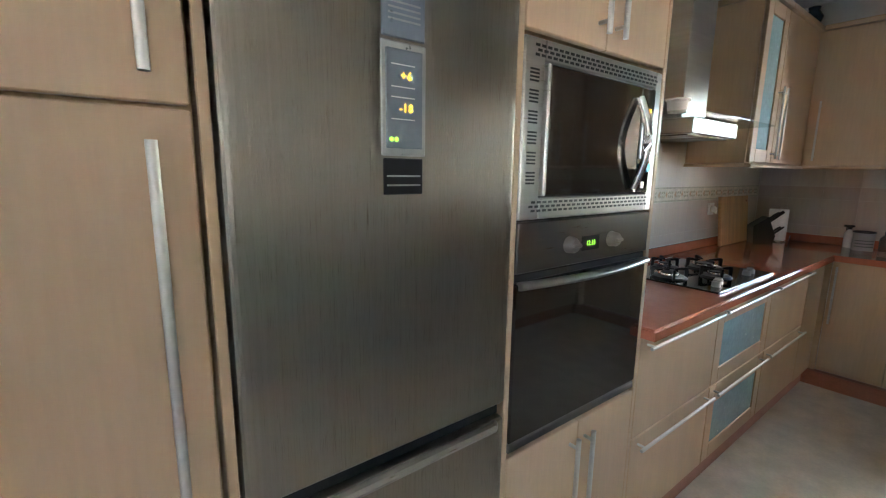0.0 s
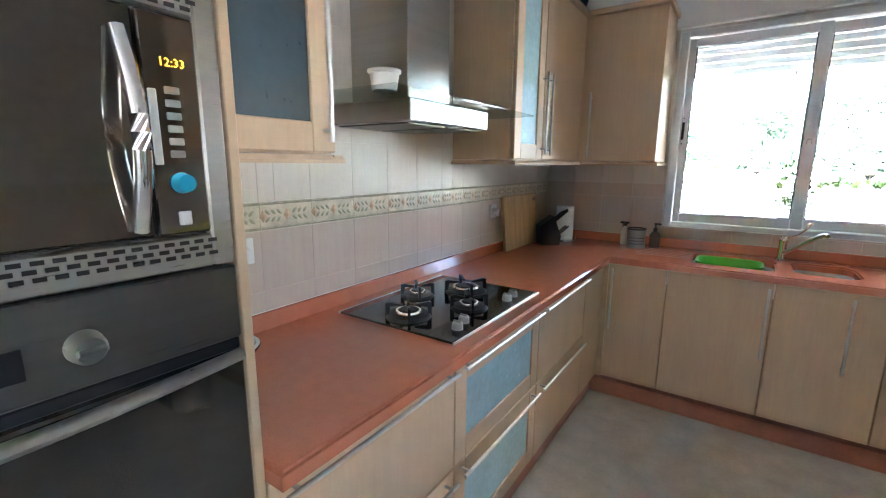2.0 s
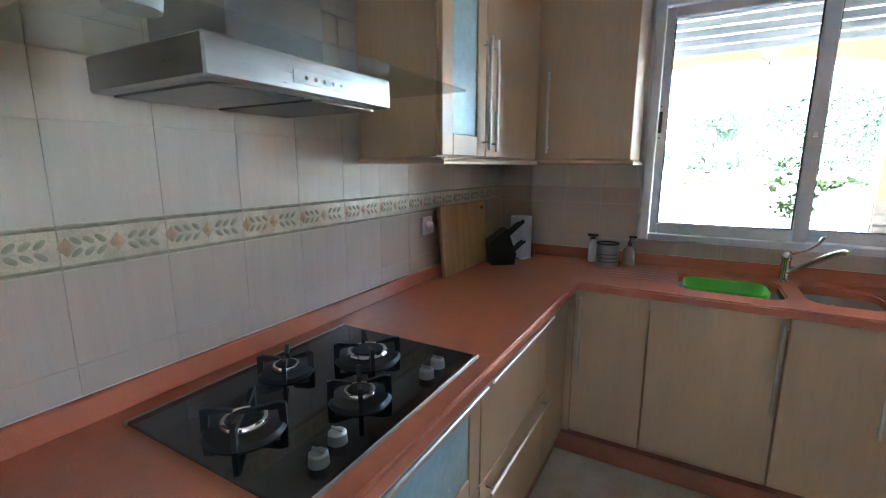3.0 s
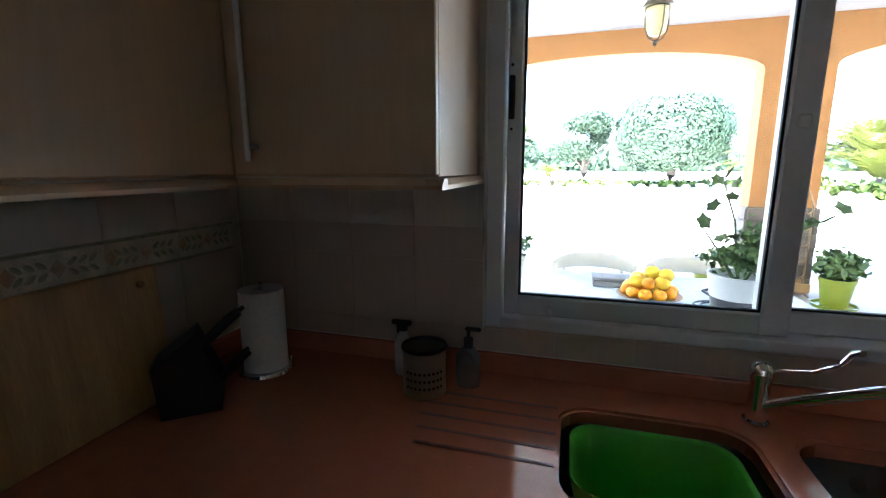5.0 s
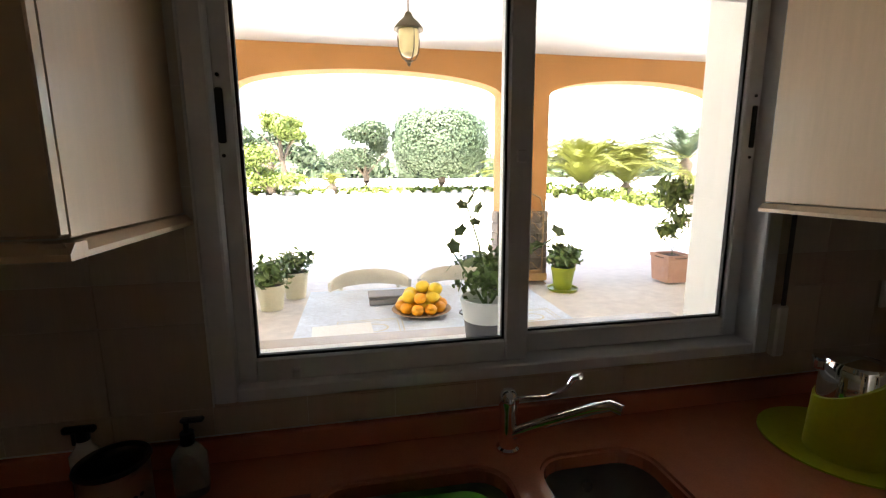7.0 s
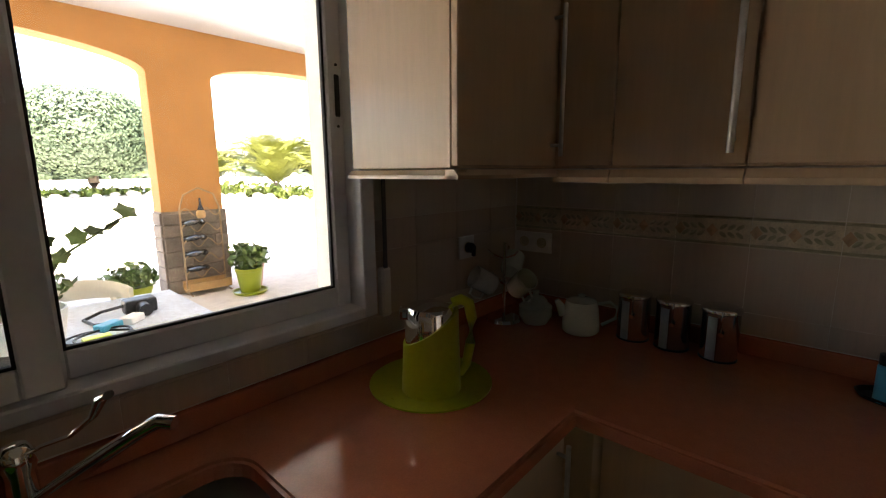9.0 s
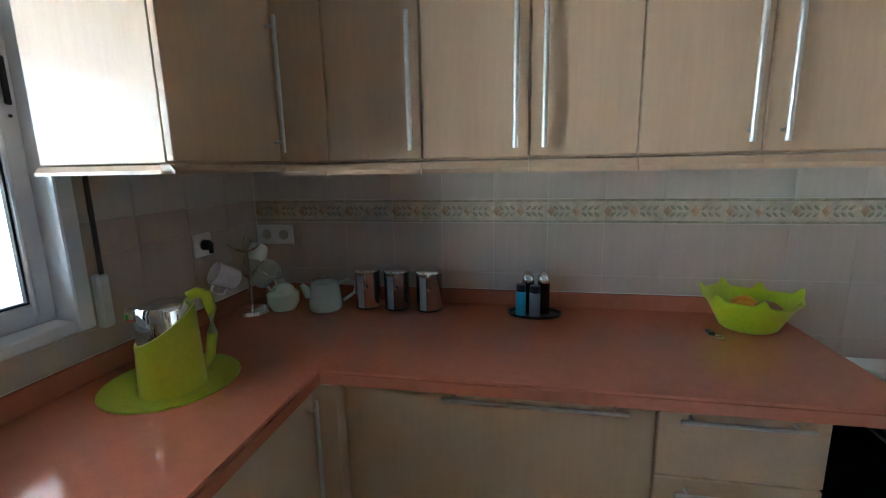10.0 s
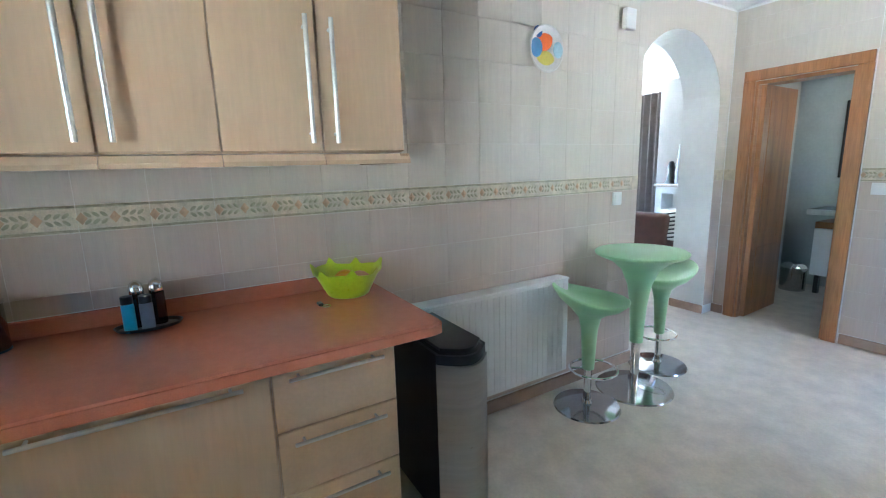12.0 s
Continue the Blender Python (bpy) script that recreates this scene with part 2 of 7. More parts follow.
# ---- building helpers ----
def bx(x0, y0, z0, x1, y1, z1, bev=0.0, seg=1):
    bm = bmesh.new()
    bmesh.ops.create_cube(bm, size=1)
    sx, sy, sz = abs(x1 - x0), abs(y1 - y0), abs(z1 - z0)
    for v in bm.verts:
        v.co = Vector(((x0 + x1) / 2 + v.co.x * sx, (y0 + y1) / 2 + v.co.y * sy, (z0 + z1) / 2 + v.co.z * sz))
    if bev:
        bmesh.ops.bevel(bm, geom=bm.edges[:], offset=min(bev, 0.45 * min(sx, sy, sz)), segments=seg, affect="EDGES", profile=0.6)
    return bm


def join(*bms):
    out = bms[0]
    for b in bms[1:]:
        me = bpy.data.meshes.new("tmp")
        b.to_mesh(me)
        b.free()
        out.from_mesh(me)
        bpy.data.meshes.remove(me)
    return out


def moved(bm, m):
    bmesh.ops.transform(bm, matrix=m, verts=bm.verts[:])
    return bm


def cyl(p0, p1, r0, r1=None, seg=16):
    p0, p1 = Vector(p0), Vector(p1)
    bm = bmesh.new()
    bmesh.ops.create_cone(bm, cap_ends=True, segments=seg, radius1=r0, radius2=r0 if r1 is None else r1, depth=(p1 - p0).length)
    q = (p1 - p0).to_track_quat("Z", "Y").to_matrix().to_4x4()
    return moved(bm, Matrix.Translation((p0 + p1) / 2) @ q)


def lathe(profile, seg=32, at=(0, 0, 0), sx=1.0, sy=1.0):
    """Turn a profile of (radius, height) round the upright axis."""
    bm = bmesh.new()
    rings = []
    for r, z in profile:
        if r < 1e-5:
            rings.append([bm.verts.new((at[0], at[1], at[2] + z))])
        else:
            rings.append([bm.verts.new((at[0] + sx * r * math.cos(a), at[1] + sy * r * math.sin(a), at[2] + z))
                          for a in (2 * math.pi * i / seg for i in range(seg))])
    for a, b in zip(rings, rings[1:]):
        for i in range(seg):
            j = (i + 1) % seg
            quad = [a[i % len(a)], a[j % len(a)], b[j % len(b)], b[i % len(b)]]
            quad = list(dict.fromkeys(quad))
            if len(quad) > 2:
                bm.faces.new(quad)
    bmesh.ops.recalc_face_normals(bm, faces=bm.faces[:])
    return bm


def tube(points, r, seg=8, closed=False, flat=1.0):
    """A round bar along points; flat squeezes it upright."""
    pts = [Vector(p) for p in points]
    bm = bmesh.new()
    rings = []
    n = len(pts)
    for i, p in enumerate(pts):
        d = (pts[(i + 1) % n] - pts[i - 1]) if closed else (pts[min(i + 1, n - 1)] - pts[max(i - 1, 0)])
        q = d.normalized().to_track_quat("Z", "Y").to_matrix()
        rr = r[i] if isinstance(r, (list, tuple)) else r
        rings.append([bm.verts.new(p + q @ Vector((rr * math.cos(a), rr * flat * math.sin(a), 0)))
                      for a in (2 * math.pi * k / seg for k in range(seg))])
    pairs = list(zip(rings, rings[1:])) + ([(rings[-1], rings[0])] if closed else [])
    for a, b in pairs:
        for i in range(seg):
            j = (i + 1) % seg
            bm.faces.new((a[i], a[j], b[j], b[i]))
    if not closed:
        bm.faces.new(rings[0])
        bm.faces.new(rings[-1])
    bmesh.ops.recalc_face_normals(bm, faces=bm.faces[:])
    return bm


def prism(outline, z0, z1):
    """A flat outline of (x, y), raised from z0 to z1."""
    bm = bmesh.new()
    lo = [bm.verts.new((x, y, z0)) for x, y in outline]
    hi = [bm.verts.new((x, y, z1)) for x, y in outline]
    n = len(outline)
    bm.faces.new(lo)
    bm.faces.new(hi)
    for i in range(n):
        bm.faces.new((lo[i], lo[(i + 1) % n], hi[(i + 1) % n], hi[i]))
    bmesh.ops.recalc_face_normals(bm, faces=bm.faces[:])
    return bm


def rounded(x0, y0, x1, y1, r, n=6):
    out = []
    for cx, cy, a0 in ((x1 - r, y1 - r, 0), (x0 + r, y1 - r, 90), (x0 + r, y0 + r, 180), (x1 - r, y0 + r, 270)):
        out += [(cx + r * math.cos(radians(a0 + 90 * k / n)), cy + r * math.sin(radians(a0 + 90 * k / n))) for k in range(n + 1)]
    return out


def mesh_ob(name, bm, material, smooth=None):
    me = bpy.data.meshes.new(name)
    bm.normal_update()
    bm.to_mesh(me)
    bm.free()
    me.materials.append(material)
    if smooth is not None:
        me.shade_smooth()
        if smooth:
            me.set_sharp_from_angle(angle=radians(smooth))
    return new(name, me)


def thing(name, at, label, category, group="", kind=""):
    ob = new(name)
    ob.empty_display_size = 0.05
    ob.location = at
    return tagged(ob, label, category, group, kind)


def part(name, bm, material, parent, label="", smooth=None):
    """One mesh, given in the place's own coordinates, under a thing or a part."""
    ob = mesh_ob(name, bm, material, smooth)
    ob.parent = parent
    if parent.parent is None:
        ob.matrix_parent_inverse = Matrix.Translation(parent.location).inverted()
    return tagged(ob, label)


def solid(name, bm, material, label, category, group="", kind="", smooth=None):
    return tagged(mesh_ob(name, bm, material, smooth), label, category, group, kind)


# ---- the shell ----
W, YD, H = 3.06, -5.50, 2.62           # width, back wall, ceiling
WX0, WX1, WZ0, WZ1 = 0.83, 2.283, 1.03, 2.26   # window opening

# The opening near y -5.1 is unseen, added to light the back of the kitchen.
wall_west = solid("wall_west", join(bx(-0.2, -4.95, 0, 0, 0.3, H), bx(-0.2, YD - 0.16, 0, 0, -5.3, H), bx(-0.2, -5.3, 0, 0, -4.95, 1.1), bx(-0.2, -5.3, 2.0, 0, -4.95, H)), WHITE, "tiled wall behind the hob, with an unseen opening added for light", "wall", kind="structure")
wn = join(bx(0.002, 0, 0, WX0, 0.3, H), bx(WX1, 0, 0, W - 0.002, 0.3, H), bx(WX0, 0, 0, WX1, 0.3, WZ0), bx(WX0, 0, WZ1, WX1, 0.3, H))
wall_north = solid("wall_north", wn, WHITE, "wall with the sliding window over the sink", "wall", kind="structure")
wall_east = solid("wall_east", bx(W, -3.96, 0, W + 0.2, 0.3, H), WHITE, "long tiled wall beside the bar table", "wall", kind="structure")


def arch_wall(x0, x1, y0, y1, z1, ya, yb, spring, apex, swap=False, n=20):
    """A wall block with one arched opening; x0..x1 is its thickness (swap: it runs along x)."""
    yc, hw = (ya + yb) / 2, (yb - ya) / 2
    top = [(yc - hw * math.cos(math.pi * i / n), spring + (apex - spring) * math.sin(math.pi * i / n)) for i in range(n + 1)]
    bm = bmesh.new()

    def v(x, y, z):
        return bm.verts.new((y, x, z) if swap else (x, y, z))

    for xx in (x0, x1):
        bm.faces.new([v(xx, a, b) for a, b in ((y0, 0), (ya, 0), (ya, spring), (y0, spring))])
        bm.faces.new([v(xx, a, b) for a, b in ((yb, 0), (y1, 0), (y1, spring), (yb, spring))])
        bm.faces.new([v(xx, a, b) for a, b in ((y0, spring), (ya, spring), (ya, z1), (y0, z1))])
        bm.faces.new([v(xx, a, b) for a, b in ((yb, spring), (y1, spring), (y1, z1), (yb, z1))])
        for (a, b), (c, d) in zip(top, top[1:]):
            bm.faces.new([v(xx, p, q) for p, q in ((a, b), (c, d), (c, z1), (a, z1))])
    edge = [(ya, 0)] + top + [(yb, 0)]
    for (a, b), (c, d) in zip(edge, edge[1:]):
        bm.faces.new([v(x0, a, b), v(x0, c, d), v(x1, c, d), v(x1, a, b)])
    for yy in (y0, y1):
        bm.faces.new([v(x0, yy, 0), v(x1, yy, 0), v(x1, yy, z1), v(x0, yy, z1)])
    bm.faces.new([v(x0, y0, z1), v(x1, y0, z1), v(x1, y1, z1), v(x0, y1, z1)])
    bmesh.ops.remove_doubles(bm, verts=bm.verts[:], dist=1e-4)
    bmesh.ops.recalc_face_normals(bm, faces=bm.faces[:])
    return bm


def arch_facing(x0, x1, y0, y1, z1, ya, yb, spring, apex, n=20):
    """A thin facing over an arch, from its spring to z1."""
    yc, hw = (ya + yb) / 2, (yb - ya) / 2
    low = [(y0, spring)] + [(yc - hw * math.cos(math.pi * i / n), spring + (apex - spring) * math.sin(math.pi * i / n)) for i in range(n + 1)] + [(y1, spring)]
    bm = bmesh.new()
    for (a, b), (c, d) in zip(low, low[1:]):
        q = [[bm.verts.new((x, y, z)) for y, z in ((a, b), (c, d), (c, z1), (a, z1))] for x in (x0, x1)]
        bm.faces.new(q[0])
        bm.faces.new(q[1])
        bm.faces.new((q[0][0], q[0][1], q[1][1], q[1][0]))
    bmesh.ops.remove_doubles(bm, verts=bm.verts[:], dist=1e-4)
    bmesh.ops.recalc_face_normals(bm, faces=bm.faces[:])
    return bm


AX = 3.30   # plane of the arched opening
ARCH_SPRING = 1.85
wall_arch = solid("wall_arch", arch_wall(AX, AX + 0.32, YD + 0.001, -3.96 + 0.001, H, -5.35, -4.2, 1.85, 2.38), WHITE,
      "white wall with a round arched opening", "wall", kind="structure")
solid("wall_return", bx(W + 0.202, -3.96 + 0.003, 0, 7.2, -3.78, H), WHITE, "plain return wall beside the arch", "wall", kind="structure")
DX0, DX1, DZ = 2.45, 3.11, 2.02       # door opening
wd = join(bx(0.002, YD - 0.16, 0, DX0, YD, H),
          bx(DX1, YD - 0.16, 0, AX + 0.32, YD, H), bx(DX0, YD - 0.16, DZ, DX1, YD, H))
wall_south = solid("wall_south", wd, WHITE, "tiled wall with the open wooden door", "wall", kind="structure")
LY = -8.0
solid("ceiling", join(bx(-0.2, YD - 0.16, H, 7.2, 0.3, H + 0.15), bx(2.05, LY - 0.2, H, 7.2, YD - 0.161, H + 0.15)), CEIL, "flat white painted ceiling", "ceiling", kind="structure")
floor = solid("floor", join(bx(-0.2, YD - 0.16, -0.12, 7.2, 0.3, -0.004), bx(2.05, LY - 0.2, -0.12, 7.2, YD - 0.161, -0.004)), GROUT, "polished beige marble tile floor", "floor", kind="structure")
# living room beyond the arch and the washroom beyond the door
solid("wall_living", join(bx(7.0, LY, 0, 7.2, -7.3, H), bx(7.0, -6.4, 0, 7.2, -3.7, H), bx(7.0, -7.3, 0, 7.2, -6.4, 0.9), bx(7.0, -7.3, 2.2, 7.2, -6.4, H), bx(3.62, LY - 0.2, 0, 7.2, LY, H)),
      WHITE, "white living room walls with a wide window", "wall", kind="structure")
# The slit in the west wall is unseen, added to light the washroom.
solid("wall_washroom", join(bx(2.05, -7.45, 0, 2.2, -6.9, H), bx(2.05, -6.4, 0, 2.2, YD - 0.16, H), bx(2.05, -6.9, 0, 2.2, -6.4, 1.5), bx(2.05, -6.9, 1.66, 2.2, -6.4, H), bx(3.46, LY, 0, 3.62, YD - 0.16, H), bx(2.2, -7.45, 0, 3.46, -7.25, H)),
      WASHTILE, "pale tiled washroom walls", "wall", kind="structure")

# ---- outdoors: ground, porch ----
def ground_z(x, y):
    """The garden rises gently away from the porch."""
    far = max(0.0, y - 8.0)
    return -0.05 + 0.045 * far if far < 20 else 0.85 + 0.004 * (far - 20)


gb = bmesh.new()
gx = [-1500, -400, -120, -60, -40, -25, -16, -10, -5, 0, 5, 10, 15, 20, 26, 40, 60, 120, 400, 1500]
gy = [0.3, 4, 8, 12, 16, 20, 24, 28, 34, 45, 70, 150, 400, 1500]
gv = [[gb.verts.new((x, y, ground_z(x, y))) for x in gx] for y in gy]
for r0, r1 in zip(gv, gv[1:]):
    for i in range(len(gx) - 1):
        gb.faces.new((r0[i], r0[i + 1], r1[i + 1], r1[i]))
back = [gb.verts.new((x, -1500, -0.14)) for x in gx]
front = [gb.verts.new((x, 0.3, -0.14)) for x in gx]
for i in range(len(gx) - 1):
    gb.faces.new((back[i], back[i + 1], front[i + 1], front[i]))
solid("ground", gb, GRAVEL, "bright white gravel yard reaching to the garden beds", "ground", kind="structure")
PZ = -0.02
porch = solid("porch_floor", bx(-8, 0.302, PZ - 0.1, 13, 6.25, PZ - 0.006), GROUT, "tiled porch floor with slate paving", "floor", kind="structure")
PY0, PY1, PH = 4.95, 5.24, 3.135
pa = arch_wall(PY0, PY1, -0.64, 3.48, PH, -0.28, 3.12, 2.585, 2.855, swap=True)
pb = arch_wall(PY0, PY1, 3.481, 9.0, PH, 3.82, 6.55, 2.585, 2.83, swap=True)
# The two outermost arches are unseen, added so more daylight reaches the window.
pc_ = arch_wall(PY0, PY1, -8.0, -0.641, PH, -4.4, -1.0, 2.585, 2.855, swap=True)
pd = arch_wall(PY0, PY1, 9.001, 13.0, PH, 9.4, 12.4, 2.585, 2.83, swap=True)
solid("porch_wall", join(pc_, pa, pb, pd), ORANGE, "ochre rendered porch wall with shallow arches", "wall", kind="structure")
solid("porch_ceiling", bx(-8, 0.301, PH, 13, 5.6, PH + 0.25), PORCHWHITE, "white plastered porch ceiling", "ceiling", kind="structure")
solid("wall_outer", join(bx(-8, 0.302, 0, WX0 - 0.02, 0.34, PH), bx(WX1 + 0.04, 0.302, 0, 13, 0.36, PH), bx(WX0 - 0.02, 0.302, 0, WX1 + 0.04, 0.34, WZ0 - 0.03),
      bx(WX0 - 0.02, 0.302, WZ1, WX1 + 0.04, 0.34, PH)), WHITE, "white house wall under the porch", "wall", kind="structure")

# ---- window ----
win = thing("window_1", ((WX0 + WX1) / 2, 0, WZ0), "white aluminium sliding window, both sashes shut, shutter raised", "window", kind="structure")
part("window_frame", join(bx(WX0 + 0.003, -0.022, WZ0 + 0.003, WX0 + 0.05, 0.09, WZ1 - 0.003, 0.004), bx(WX1 - 0.05, -0.022, WZ0 + 0.003, WX1 - 0.003, 0.09, WZ1 - 0.003, 0.004),
     bx(WX0 + 0.05, -0.022, WZ0 + 0.003, WX1 - 0.05, 0.09, WZ0 + 0.035, 0.004), bx(WX0 + 0.05, -0.022, WZ1 - 0.04, WX1 - 0.05, 0.09, WZ1 - 0.003, 0.004)), ALU, win)
def sash(x0, x1, y0, y1, gx0, gx1, latch):
    s = part("sash", join(bx(x0, y0, 1.067, gx0, y1, 2.215, 0.004), bx(gx1, y0, 1.067, x1, y1, 2.215, 0.004),
             bx(gx0, y0, 1.067, gx1, y1, 1.122, 0.004), bx(gx0, y0, 2.165, gx1, y1, 2.215, 0.004)), ALU, win)
    ym = (y0 + y1) / 2
    part("seal", join(bx(gx0, ym - 0.006, 1.122, gx0 + 0.006, ym + 0.006, 2.165), bx(gx1 - 0.006, ym - 0.006, 1.122, gx1, ym + 0.006, 2.165),
         bx(gx0 + 0.006, ym - 0.006, 1.122, gx1 - 0.006, ym + 0.006, 1.128)), RUBBER, s)
    p = part("pane", bx(gx0 + 0.002, ym - 0.002, 1.124, gx1 - 0.002, ym + 0.002, 2.163), PANE, s)
    p.visible_shadow = False
    part("latch", join(bx(latch - 0.008, y0 - 0.006, 1.60, latch + 0.008, y0 + 0.001, 1.71, 0.003), cyl((latch, y0 - 0.003, 1.735), (latch, y0 + 0.001, 1.735), 0.004, seg=8),
         cyl((latch, y0 - 0.003, 1.575), (latch, y0 + 0.001, 1.575), 0.004, seg=8)), BLACK, s)
    return s


s1 = sash(WX0 + 0.052, 1.572, 0.0, 0.036, 0.921, 1.512, 0.893)
s2 = sash(1.515, WX1 - 0.052, 0.040, 0.076, 1.578, 2.183, 2.211)
part("lock_block", join(bx(1.53, -0.008, 1.56, 1.555, 0.0, 1.59, 0.003), bx(1.0, -0.012, 1.075, 1.02, 0.0, 1.10, 0.004)), ALU, s1)
shut = part("shutter", join(*[bx(WX0 + 0.06, 0.105, 1.99 + 0.045 * i, WX1 - 0.06, 0.118, 1.99 + 0.045 * i + 0.041, 0.005) for i in range(6)]), PVC, win)
part("window_sill", bx(WX0 + 0.002, 0.092, 1.0, WX1 - 0.002, 0.38, 1.028, 0.004), FLOOR, win, "pale stone outer sill")
part("shutter_box", bx(0.775, -0.05, 2.275, 2.203, -0.003, 2.47, 0.006), PVC, win)
strap = thing("shutter_strap", (2.312, -0.02, 1.2), "grey woven roller shutter strap with wall winder", "strap")
part("strap", bx(2.305, -0.025, 1.16, 2.319, -0.022, 1.456), GREY, strap)
part("winder", bx(2.294, -0.03, 1.02, 2.33, -0.002, 1.17, 0.006), PVC, strap)

# ---- kitchen units ----
CT, CB = 0.89, 0.852      # worktop top and underside


def bar(p0, p1, out, r=0.006, inset=0.03):
    """A bar handle on two posts; out points away from the door."""
    p0, p1, out = Vector(p0), Vector(p1), Vector(out)
    d = (p1 - p0).normalized()
    b = cyl(p0, p1, r, seg=12)
    for q in (p0 + d * inset, p1 - d * inset):
        b = join(b, cyl(q, q - out, r * 0.75, seg=8))
    return b


def front(parent, name, x0, y0, z0, x1, y1, z1, material=None):
    return part(name, bx(x0, y0, z0, x1, y1, z1, 0.0025), material or WOOD, parent)


def base_west(y0, y1, glazed):
    c = thing("drawer_unit", (0.3, (y0 + y1) / 2, 0.1), "beech drawer unit with two frosted blue glass drawers" if glazed else "beech drawer unit with two deep plain drawers", "cabinet", "drawer units by the hob")
    part("body", bx(0.02, y0 + 0.001, 0.1, 0.578, y1 - 0.001, CB - 0.002), WOOD_IN, c)
    for z0, z1 in ((0.108, 0.474), (0.480, 0.846)):
        if glazed:
            m = 0.07
            d = part("drawer", bx(0.58, y0 + m, z0, 0.6, y1 - m, z0 + m, 0.002), WOOD_H, c)
            part("stile", bx(0.58, y0 + 0.002, z0, 0.6, y0 + m, z1, 0.002), WOOD_H, d)
            part("stile", bx(0.58, y1 - m, z0, 0.6, y1 - 0.002, z1, 0.002), WOOD_H, d)
            part("rail", bx(0.58, y0 + m, z1 - m - 0.02, 0.6, y1 - m, z1, 0.002), WOOD_H, d)
            part("glass_panel", bx(0.586, y0 + m, z0 + m, 0.594, y1 - m, z1 - m - 0.02), FROST, d, "frosted blue glass panel")
        else:
            d = front(c, "drawer", 0.58, y0 + 0.002, z0, 0.6, y1 - 0.002, z1)
        part("handle", bar((0.63, y0 + 0.02, z1 - 0.028), (0.63, y1 - 0.02, z1 - 0.028), (0.03, 0, 0)), HANDLE, d, "satin steel bar handle", 40)
    return c


base_west(-2.905, -2.262, False)
base_west(-2.260, -1.588, True)
base_west(-1.586, -0.92, False)
c = thing("corner_filler", (0.59, -0.76, 0.1), "plain beech filler panel at the corner", "panel")
part("panel", bx(0.57, -0.918, 0.1, 0.6, -0.56, CB - 0.002, 0.002), WOOD, c)
part("post", bx(0.601, -0.574, 0.1, 0.633, -0.556, CB - 0.002, 0.002), WOOD, c)


def base_door(x0, x1, hx, label):
    c = thing("base_cabinet", ((x0 + x1) / 2, -0.3, 0.1), label, "cabinet", "sink cabinets")
    part("body", bx(x0 + 0.001, -0.55, 0.1, x1 - 0.001, -0.03, CB - 0.22), WOOD_IN, c)
    d = front(c, "door", x0 + 0.002, -0.575, 0.108, x1 - 0.002, -0.555, 0.846)
    part("handle", bar((hx, -0.603, 0.44), (hx, -0.603, 0.82), (0, -0.028, 0)), HANDLE, d, "satin steel bar handle", 40)


base_door(0.635, 0.958, 0.665, "beech base cabinet with one door beside the sink")
base_door(0.96, 1.452, 1.432, "beech sink cabinet with a tall bar handle")
base_door(1.454, 1.90, 1.755, "beech cabinet under the second bowl")
base_door(1.902, 2.392, 2.355, "beech corner base cabinet beside the window run")

c = thing("dishwasher_front", (2.72, -1.06, 0.1), "beech panelled appliance front with a long bar handle", "cabinet")
part("body", bx(2.462, -1.488, 0.1, 3.04, -0.645, CB - 0.002), WOOD_IN, c)
d = part("door", bx(2.44, -1.486, 0.108, 2.46, -0.648, 0.846, 0.0025), WOOD, c)
part("handle", bar((2.412, -0.94, 0.822), (2.412, -1.415, 0.822), (-0.028, 0, 0), 0.0058), HANDLE, d, "satin steel bar handle", 40)
part("post", bx(2.394, -0.645, 0.1, 2.475, -0.56, CB - 0.002, 0.002), WOOD, c)
c = thing("drawer_chest", (2.72, -1.68, 0.1), "narrow beech unit of four drawers at the worktop's end", "cabinet")
part("body", bx(2.462, -1.876, 0.1, 3.04, -1.49, CB - 0.002), WOOD, c)
for z0, z1 in ((0.108, 0.222), (0.228, 0.432), (0.438, 0.642), (0.648, 0.846)):
    d = part("drawer", bx(2.44, -1.874, z0, 2.46, -1.492, z1, 0.0025), WOOD_H, c)
    zz = z1 - 0.03
    part("handle", bar((2.412, -1.535, zz), (2.412, -1.825, zz), (-0.028, 0, 0), 0.0058), HANDLE, d, "satin steel bar handle", 40)

# plinths
solid("plinth", join(bx(0.03, -2.905, 0, 0.575, -0.60, 0.098), bx(0.035, -0.598, 0, 2.41, -0.55, 0.098), bx(2.468, -1.876, 0, 2.97, -0.6, 0.098), bx(2.42, -0.64, 0, 2.466, -0.55, 0.098)), KICK,
      "terracotta coloured plinth under the cabinets", "plinth", kind="structure")

# worktop: a U with two sink cut-outs
S1 = rounded(1.055, -0.475, 1.455, -0.145, 0.07)
S2 = rounded(1.535, -0.455, 1.80, -0.145, 0.07)


